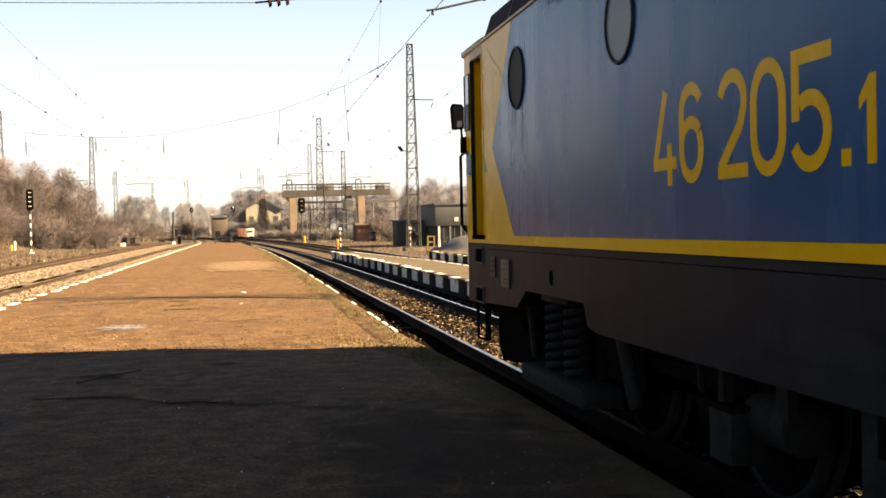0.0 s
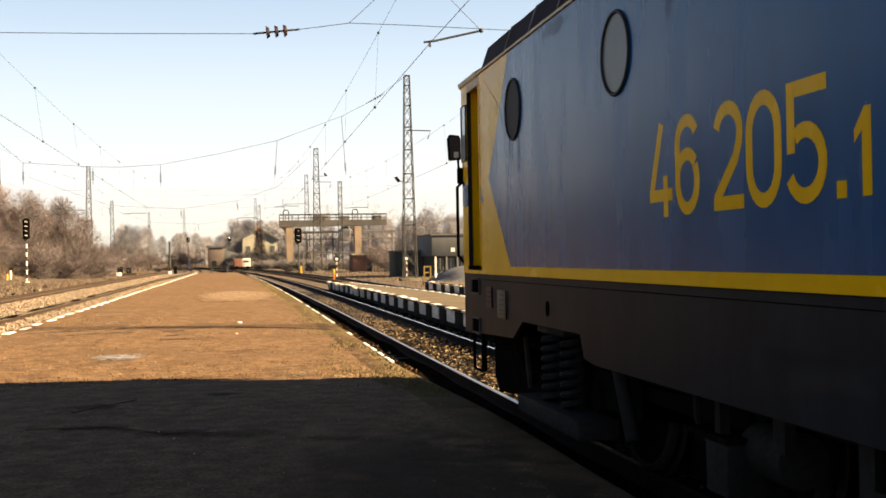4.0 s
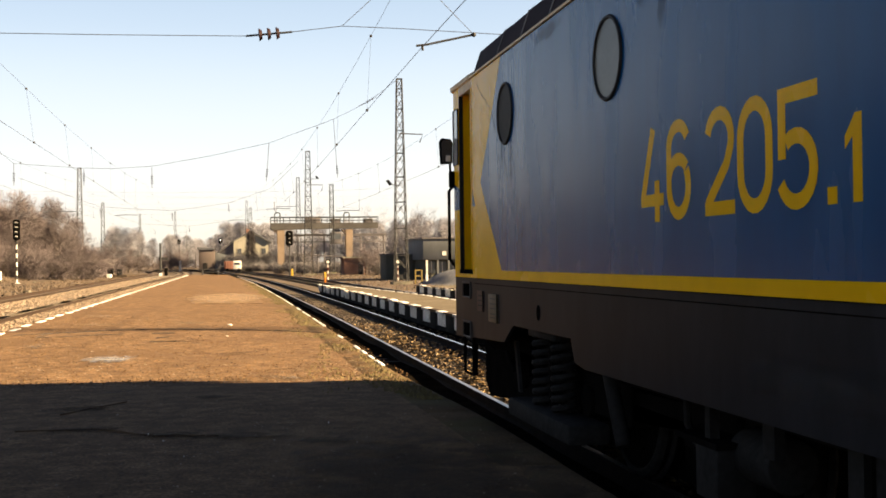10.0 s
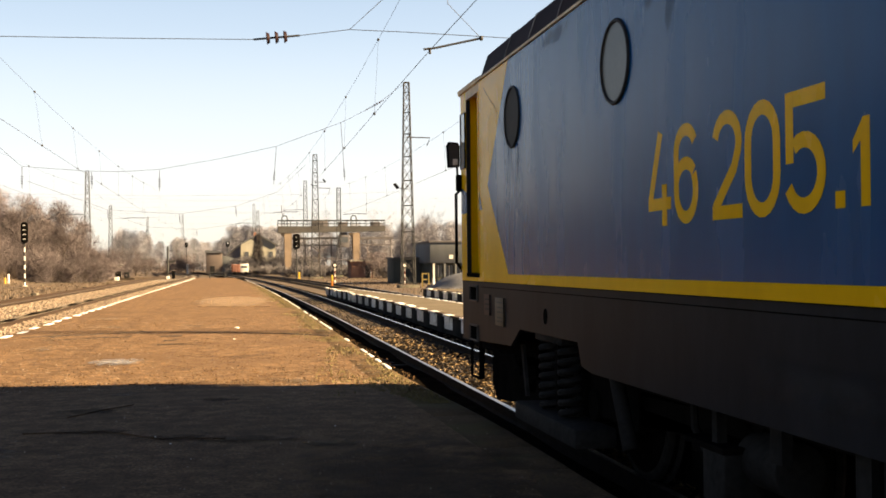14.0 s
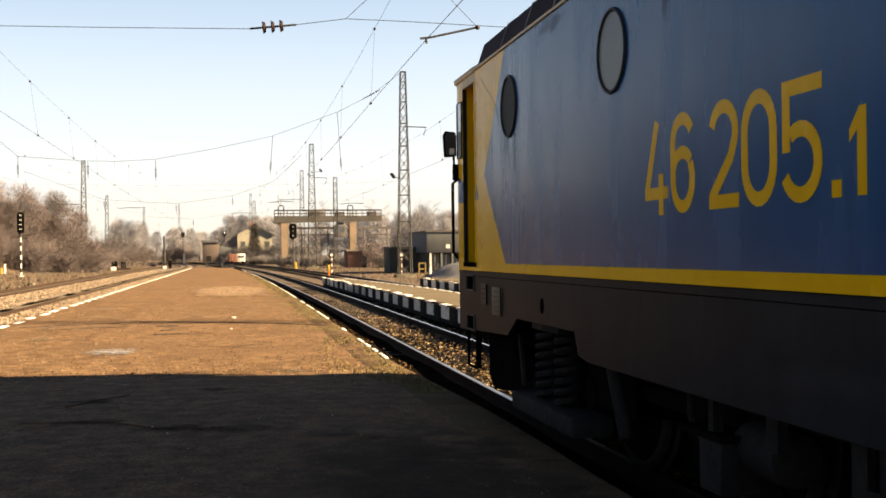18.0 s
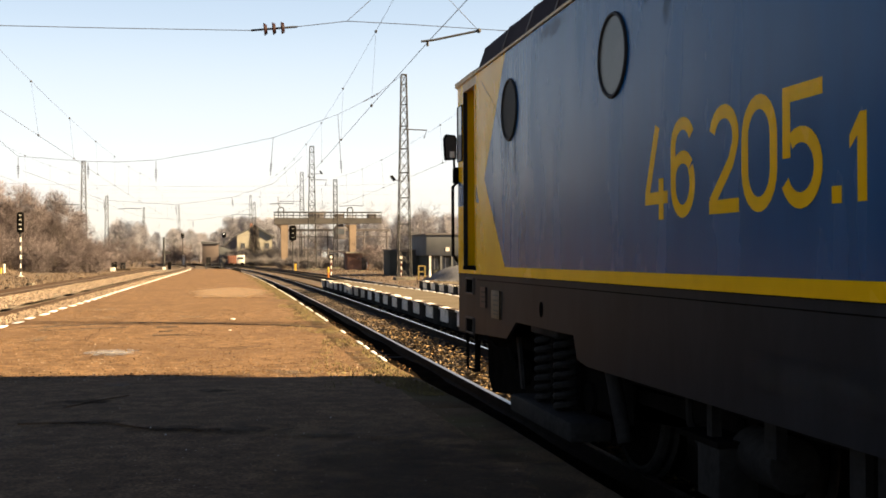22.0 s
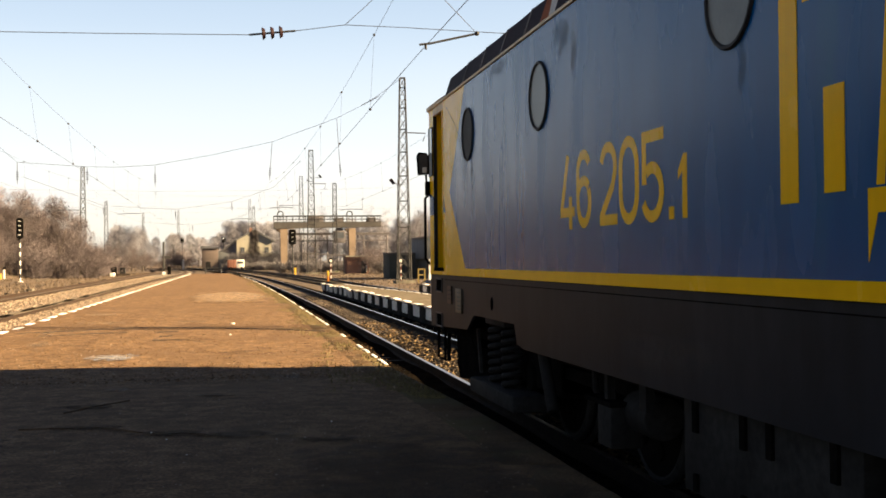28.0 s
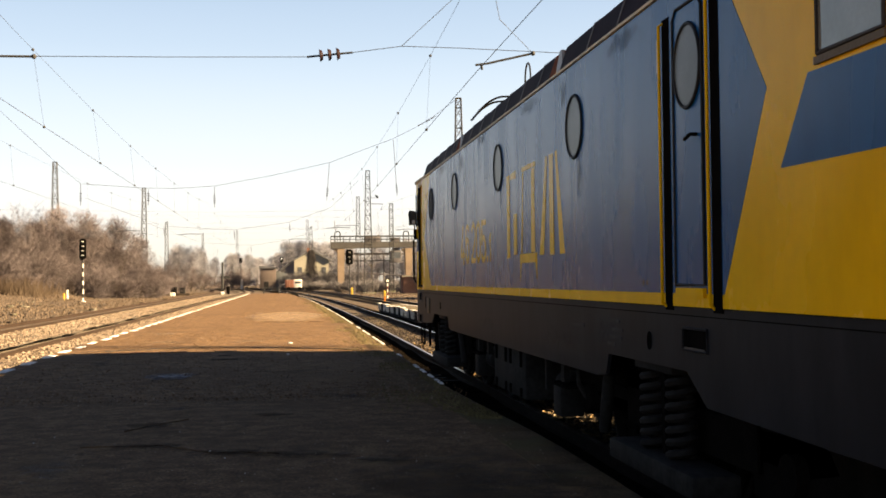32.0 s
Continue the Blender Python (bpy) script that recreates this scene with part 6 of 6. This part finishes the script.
for x, y in ((-34.5, 155), (-30.8, 148.6), (-28, 222), (-27.4, 203), (-17.2, 172)):
    post("marker_stone", (x, y, G + bank(x, y)), 0.55, 0.7, WHITE_PAINT, "low whitewashed marker stone in dry grass", "stone")
me = Geo().box(-1.6, 1.6, -0.4, 0.4, -0.1, 0.28)
for x, y in ((-33.5, 151), (-29, 158), (-19.8, 182), (-22.5, 205), (-16.5, 176)):
    thing("sleeper_pile", "dark pile of old sleepers in dry grass", "sleepers", (x, y, G + bank(x, y)), geo=Geo().box(-1.5, 1.5, -0.4, 0.4, -0.1, 0.16).box(-1.3, 1.4, -0.2, 0.3, 0.16, 0.36), material=SLEEPER, bevel=0.03)


r = random.Random(77)
for k in range(34):
    y = 62 + 90 * r.random()
    x = -13.4 - 15 * r.random()
    w, d, h = r.uniform(0.10, 0.35), r.uniform(0.10, 0.3), r.uniform(0.05, 0.18)
    pale = k % 3 == 0
    g = Geo().prism([(-w, -d * 0.6), (w * 0.7, -d), (w, d * 0.5), (-w * 0.4, d)], "z", -0.05, h)
    thing("rubble", "chunk of pale broken concrete in dry grass" if pale else "dark lump of rubble in dry grass", "rubble", (x, y, G + bank(x, y)), "rubble beside the sidings",
          geo=g, material=CONCRETE if pale else SLEEPER, turn=r.uniform(0, 360), bevel=0.02)


def disc_post(at, tall):
    p = thing("disc_post", "red and white striped post with a round disc sign", "signpost", at, "lineside posts")
    for i in range(6):
        part("band", Geo().bar((0, 0, tall * i / 6), (0, 0, tall * (i + 1) / 6), 0.05, 8), WHITE_PAINT if i % 2 else RED_PAINT, p)
    d = part("disc", Geo().bar((0, -0.03, tall + 0.25), (0, 0.03, tall + 0.25), 0.30, 20), BOGIE, p, "round dark disc with a pale middle")
    part("disc_face", Geo().bar((0, -0.05, tall + 0.25), (0, -0.03, tall + 0.25), 0.14, 18), WHITE_PAINT, d)


disc_post((9.35, 109.5, G), 1.75)
disc_post((14.9, 101.0, G), 1.7)

FADED = mat("faded yellow paint", (0.20, 0.15, 0.05), (0.15, 0.11, 0.04), 4, 0.8)
lad = thing("yellow_frame", "small yellow wooden frame beside the low platform", "frame", (16.2, 97.5, G))
for x in (-0.28, 0.28):
    part("upright", Geo().box(x - 0.06, x + 0.06, -0.06, 0.06, -0.1, 1.25), FADED, lad)
for z in (0.7, 1.2):
    part("crossbar", Geo().box(-0.22, 0.22, -0.04, 0.04, z - 0.06, z + 0.06), FADED, lad)

for x, y, w, h, m, lab in ((-18.6, 188, 0.9, 1.25, BLACK, "dark relay cabinet beside the siding"), (-17.3, 189, 0.8, 1.1, BOGIE, "grey relay cabinet beside the siding")):
    c = thing("relay_cabinet", lab, "cabinet", (x, y, G))
    part("case", Geo().box(-w / 2, w / 2, -0.35, 0.35, 0.15, h), m, c, bevel=0.02)
    part("plinth", Geo().box(-w / 2 - 0.08, w / 2 + 0.08, -0.42, 0.42, -0.2, 0.15), WHITE_PAINT, c, bevel=0.02)
    part("lid", Geo().box(-w / 2 - 0.06, w / 2 + 0.06, -0.42, 0.42, h, h + 0.08), m, c, bevel=0.02)
ds = thing("dwarf_signal", "dark slim signal post between the tracks", "signal", (-10.6, 184, G))
part("post", Geo().bar((0, 0, 0), (0, 0, 5.2), 0.16, 8), MAST, ds)
part("crosspiece", Geo().box(-0.3, 1.1, -0.1, 0.1, 2.6, 2.95), MAST, ds)
part("box", Geo().box(0.6, 1.1, -0.3, 0.3, 0, 1.3), BLACK, ds, bevel=0.02)
part("foot", Geo().box(-0.25, 0.25, -0.25, 0.25, -0.3, 0.5), WHITE_PAINT, ds, bevel=0.02)

# buffer frame at the far end of the platform
bt = thing("buffer_frame", "low steel frame at the end of the platform", "frame", (-2.2, 138, PLAT_Z))
for x in (-0.9, 0.9):
    part("leg", Geo().bar((x, 0, 0), (x, 0, 0.7), 0.06, 6), MAST, bt)
for z in (0.35, 0.68):
    part("bar", Geo().bar((-1.2, 0, z), (1.2, 0, z), 0.05, 6), MAST, bt)

# ---- buildings ----
TAN = mat("tan weathered concrete", (0.185, 0.140, 0.098), (0.225, 0.170, 0.120), 0.5, 0.9, fine=8, grain=0.3)
GIRDER = mat("darker tan concrete", (0.058, 0.055, 0.051), (0.078, 0.073, 0.067), 0.5, 0.9, fine=8, grain=0.3)
# steel lifted in tone to carry the haze of the distance
DARK_STEEL = mat("dark steel lightened for haze", (0.08, 0.07429, 0.07516), (0.11, 0.1008, 0.09983), 1, 0.7)
PLASTER = mat("pale yellow plaster", (0.25, 0.235, 0.185), (0.30, 0.282, 0.225), 0.4, 0.9, grain=0.2)
ROOF_TILE = mat("grey roof tiles", (0.08, 0.0808, 0.086), (0.105, 0.106, 0.11), 1, 0.85, fine=10, grain=0.4)
BRICK = mat("red brown brick wall", (0.22, 0.115, 0.08), (0.27, 0.15, 0.105), 1, 0.9, fine=9, grain=0.4)
RUSTY_ROOF = mat("red tin roof", (0.15, 0.065, 0.045), (0.20, 0.09, 0.06), 1, 0.7, grain=0.3)
CLAD = mat("grey cladding", (0.1, 0.105, 0.102), (0.13, 0.132, 0.1326), 0.5, 0.7, grain=0.2)
GREEN_WALL = mat("dark green boards", (0.06, 0.06, 0.048), (0.085, 0.082, 0.065), 0.7, 0.85, grain=0.3)
GRAVEL = mat("grey gravel heap", (0.13, 0.1313, 0.1326), (0.17, 0.1698, 0.1703), 1, 0.95, fine=9, grain=0.5, bump=0.8)
OCHRE_WALL = mat("brown weathered boards", (0.090, 0.072, 0.062), (0.108, 0.086, 0.074), 0.6, 0.9, grain=0.35)
BROWN_WALL = mat("taupe plaster", (0.105, 0.09551, 0.0963), (0.13, 0.1199, 0.1174), 0.5, 0.9, grain=0.3)
PANE = mat("distant window pane", (0.05, 0.055, 0.06), (0.08, 0.085, 0.09), 1, 0.15)

# yard crane on concrete legs
cr = thing("yard_crane", "tan gantry crane on two legs with a railed walkway", "crane", (0, 215, 0))
part("girder", Geo().prism([(7.7, 7.75), (27.9, 8.0), (27.9, 9.0), (7.7, 9.0)], "y", -1.0, 1.0), GIRDER, cr, "dark tan girder", smooth=False)
for x0, x1 in ((9.0, 10.15), (21.85, 22.95)):
    part("leg", Geo().prism([(x0 - 0.1, 7.76), (x1 + 0.1, 7.76), (x1, -0.4), (x0, -0.4)], "y", -0.9, 0.9), TAN, cr, smooth=False)
    part("bracket", Geo().prism([(x0 - 0.9, 7.75), (x0 - 0.1, 6.9), (x0 - 0.1, 7.75)], "y", -0.8, 0.8), TAN, cr)
for yy in (-0.95, 0.95):
    for z in (9.5, 10.05, 10.15):
        part("rail", Geo().bar((7.7, yy, z), (27.9, yy, z), 0.045, 4), MAST, cr)
    for i in range(18):
        x = 7.75 + i * 20.1 / 17
        part("railing_post", Geo().bar((x, yy, 9.0), (x, yy, 10.15), 0.045, 4), MAST, cr)
for x in (9.0, 22.0):
    part("frame", Geo().tube([(x - 0.5, 0, 9.0), (x - 0.5, 0, 10.7), (x - 0.3, 0, 11.0), (x + 0.3, 0, 11.0), (x + 0.5, 0, 10.7), (x + 0.5, 0, 9.0)], 0.11, 6), MAST, cr)
part("lightning_rod", Geo().tube([(8.9, 0, 10.8), (8.5, 0, 11.6), (8.45, 0, 13.0)], 0.07, 5), DARK_STEEL, cr)
for x0, x1, h in ((14.0, 17.0, 1.1), (19.0, 20.8, 0.8), (25.2, 27.0, 0.8)):
    part("winch_box", Geo().box(x0, x1, -0.6, 0.6, 9.0, 9.0 + h), DARK_STEEL, cr, bevel=0.08)
cab = part("cab", Geo().box(19.0, 21.0, -1.0, 1.0, 5.0, 7.3), DARK_STEEL, cr, "glazed driver's cab", bevel=0.05)
part("cab_window", Geo().box(19.2, 20.8, -1.03, -1.01, 5.9, 7.0), PANE, cab)
part("cab_hanger", Geo().box(19.3, 20.7, -0.3, 0.3, 7.3, 7.85), DARK_STEEL, cr)
part("conductor_beam", Geo().box(9.5, 30.0, 3.0, 3.4, 6.6, 7.0), DARK_STEEL, cr)
for i in range(12):
    part("stay", Geo().bar((9.7 + i * 1.75, 3.2, 6.8), (9.7 + i * 1.75 + 0.9, 3.2, 5.6), 0.06, 4), DARK_STEEL, cr)
part("lower_beam", Geo().box(9.5, 30.0, 3.0, 3.3, 5.4, 5.6), DARK_STEEL, cr)
for x in (9.8, 13.0, 18.0, 25.0, 29.5):
    part("runway_post", Geo().bar((x, 3.2, -0.3), (x, 3.2, 6.7), 0.16, 6), DARK_STEEL, cr)


house = thing("house", "pale yellow two-storey house with a grey gabled roof", "house", (1.1, 268, G))
part("wall", Geo().box(0, 8.0, 0, 8.0, -0.3, 6.9), PLASTER, house)
part("gable", Geo().prism([(0, 6.9), (8.0, 6.9), (4.0, 9.1)], "y", 0.0, 8.0), PLASTER, house)
for s in (-1, 1):
    part("roof_slope", Geo().prism([(4.0, 9.12), (4.0 + s * 4.7, 6.53), (4.0 + s * 4.7, 6.75), (4.0, 9.36)], "y", -0.5, 8.5), ROOF_TILE, house, "grey tiled roof slope")
    part("barge_board", Geo().prism([(4.0, 9.06), (4.0 + s * 4.72, 6.46), (4.0 + s * 4.72, 6.72), (4.0, 9.32)], "y", -0.56, -0.51), CLAD, house, "grey barge board")
for x, z in ((1.3, 4.6), (6.9, 4.6), (1.3, 2.0), (6.9, 2.0)):
    win = part("window", Geo().box(x - 0.55, x + 0.55, -0.06, 0.02, z - 0.75, z + 0.75), PLASTER, house)
    part("pane", Geo().box(x - 0.45, x + 0.45, -0.08, -0.061, z - 0.65, z + 0.65), PANE, win)
part("chimney", Geo().box(3.0, 3.7, 3.6, 4.3, 8.0, 9.9), BRICK, house)
annex = part("annex", Geo().prism([(-3.2, -0.3), (-0.02, -0.3), (-0.02, 6.6), (-3.2, 4.4)], "y", -5.0, 3.0), BROWN_WALL, house, "dark weathered annex")
part("annex_roof", Geo().prism([(-3.5, 4.3), (-0.02, 6.7), (-0.02, 6.95), (-3.5, 4.55)], "y", -5.4, 3.4), ROOF_TILE, annex, "grey lean-to roof")
part("annex_window", Geo().box(-2.2, -1.2, -5.07, -5.01, 2.4, 3.6), PANE, annex)

sh = thing("brick_shed", "low red brown brick shed with a tin roof", "shed", (17.1, 172, G))
part("wall", Geo().box(0, 3.3, 0, 4, -0.2, 2.35), BRICK, sh)
part("roof", Geo().prism([(-0.15, 2.35), (3.45, 2.35), (3.45, 2.55), (-0.15, 2.75)], "y", -0.3, 4.3), RUSTY_ROOF, sh, "red tin roof")
part("roof_edge", Geo().box(-0.2, 3.5, -0.36, -0.3, 2.50, 2.72), PLASTER, sh, "pale roof edge")
part("door", Geo().box(2.2, 3.0, -0.05, 0.01, -0.1, 1.9), BOGIE, sh)
part("tyre", Geo().ring((3.0, 0, 0.7), 0.45, 0.12, 18, 6), WHITE_PAINT, sh)
cn = thing("canopy", "long thin flat canopy on posts beside the shed", "canopy", (9.4, 172, G))
part("roof", Geo().prism([(0, 3.15), (7.7, 2.65), (7.7, 2.8), (0, 3.3)], "y", 0, 3), DARK_STEEL, cn)
for x in (0.3, 3.8, 7.3):
    part("post", Geo().bar((x, 0.2, -0.3), (x, 0.2, 3.0), 0.08, 6), DARK_STEEL, cn)

gb = thing("grey_building", "flat-roofed building with grey cladding above dark glazed bays", "building", (19.6, 115, G))
part("upper_wall", Geo().box(0, 22, 0, 12, 2.1, 4.25), CLAD, gb, "grey cladding", bevel=0.03)
part("roof_edge", Geo().box(-0.15, 22.15, -0.15, 12, 4.25, 4.4), DARK_STEEL, gb)
part("lower_wall", Geo().box(0.3, 22, 0.8, 12, -0.3, 2.1), GREEN_WALL, gb)
for i in range(12):
    x = 0.4 + i * 1.15
    part("pillar", Geo().box(x - 0.09, x + 0.09, 0.05, 0.25, -0.3, 2.1), WHITE_PAINT if i % 3 == 0 else CLAD, gb)
    w = part("bay_window", Geo().box(x + 0.15, x + 1.0, 0.72, 0.80, 0.7, 1.9), PANE, gb)
    part("glazing_bar", Geo().box(x + 0.55, x + 0.60, 0.69, 0.72, 0.7, 1.9), WHITE_PAINT, w)
part("sign", Geo().box(2.0, 2.4, -0.05, 0.0, 2.55, 2.95), WHITE_PAINT, gb)
hp = Geo()
n = 22
for i in range(n):
    for j in range(n):
        x, y = i / (n - 1) * 2 - 1, j / (n - 1) * 2 - 1
        q = max(0.0, 1 - (x * x + y * y))
        hp.v.append((x * 4.5, y * 8, q * 1.5 + 0.08 * noise.noise((x * 5, y * 5, 1)) - 0.12))
hp.f += [(i * n + j, (i + 1) * n + j, (i + 1) * n + j + 1, i * n + j + 1) for i in range(n - 1) for j in range(n - 1)]
thing("gravel_heap", "long grey gravel heap beside the low platform", "gravel heap", (20.5, 96, G), geo=hp, material=GRAVEL)

tk = thing("goods_van", "small red and white goods van parked beside the track", "van", (-0.6, 250, G))
part("body", Geo().box(-0.4, 1.45, 0, 5, 0.6, 2.3), RUSTY_ROOF, tk, "faded red body", bevel=0.06)
part("white_end", Geo().box(1.47, 3.2, 0, 5, 0.6, 2.4), WHITE_PAINT, tk, "white end", bevel=0.06)
for x in (0.1, 0.6, 1.1):
    part("side_post", Geo().box(x - 0.08, x + 0.08, -0.05, 0, 0.7, 2.25), BRICK, tk)
part("end_window", Geo().box(1.7, 3.0, -0.04, 0, 1.5, 2.0), PANE, tk)
for x in (0.3, 2.7):
    part("wheel", Geo().bar((x, -0.05, 0.4), (x, 0.25, 0.4), 0.4, 14), BLACK, tk)
ds = thing("yard_shed", "brown boarded shed with a grey lean-to beside the far tracks", "shed", (-6.7, 262, G))
part("wall", Geo().box(0, 3.6, 0, 5, -0.2, 5.0), OCHRE_WALL, ds, bevel=0.03)
part("roof", Geo().prism([(-0.3, 5.0), (3.9, 5.0), (3.9, 5.2), (-0.3, 5.6)], "y", -0.3, 5.3), ROOF_TILE, ds)
part("lean_to", Geo().prism([(3.62, -0.2), (7.0, -0.2), (7.0, 3.5), (3.62, 4.4)], "y", 0.5, 5), CLAD, ds, "pale grey lean-to", bevel=0.03)
part("door", Geo().box(0.9, 1.9, -0.05, 0.0, -0.1, 2.0), BOGIE, ds)
an = thing("store_shed", "dark grey flat-roofed store beside the grey building", "shed", (16.75, 122, G))
part("wall", Geo().box(0, 4.0, 0, 5, -0.2, 2.65), GREEN_WALL, an, "dark grey boarded wall", bevel=0.03)
part("roof", Geo().box(-0.15, 4.0, -0.15, 5.1, 2.65, 2.8), DARK_STEEL, an)
for x in (0.8, 1.8, 2.8, 3.6):
    part("batten", Geo().box(x - 0.04, x + 0.04, -0.04, 0, 0.1, 2.6), DARK_STEEL, an)
hut = thing("lineside_hut", "small pale hut at the edge of the thicket", "hut", (-26.5, 232, G))
part("wall", Geo().box(0, 4.0, 0, 3, -0.3, 2.4), PLASTER, hut)
part("roof", Geo().box(-0.3, 4.3, -0.3, 3.3, 2.4, 2.6), CLAD, hut)
part("door", Geo().box(2.6, 3.4, -0.05, 0.01, -0.2, 1.8), BOGIE, hut)


# ---- movement: the locomotive rolls off ----
def motions():
    rows = [(0.0, 0.0), (23.5, 0.0), (24.0, 0.003), (24.5, 0.025), (25.0, 0.10), (25.5, 0.20), (26.0, 0.36), (26.5, 0.59), (27.0, 0.90), (27.5, 1.29), (28.0, 1.84),
            (28.5, 2.44), (29.0, 3.13), (29.5, 3.92), (30.0, 4.865), (30.5, 5.95), (31.0, 7.17), (31.5, 8.53), (32.0, 9.99)]
    walk(loco, [(t, pose(4.04, 3.60 + s, 0)) for t, s in rows])
    # wheels turn with the way made, keyed finely enough for their speed
    fine = [(0.0, 0.0), (23.5, 0.0)]
    for (t0, a), (t1, b) in zip(rows[2:], rows[3:]):
        fine.append((t0, a))
        n = 1 + int((b - a) / 0.7)
        fine += [(t0 + (t1 - t0) * k / n, a + (b - a) * k / n) for k in range(1, n)]
    fine.append(rows[-1])
    for w in WHEELS:
        p = w.location.copy()
        walk(w, [(t, Matrix.Translation(p) @ Matrix.Rotation(-s / 0.625, 4, "X")) for t, s in fine])


motions()
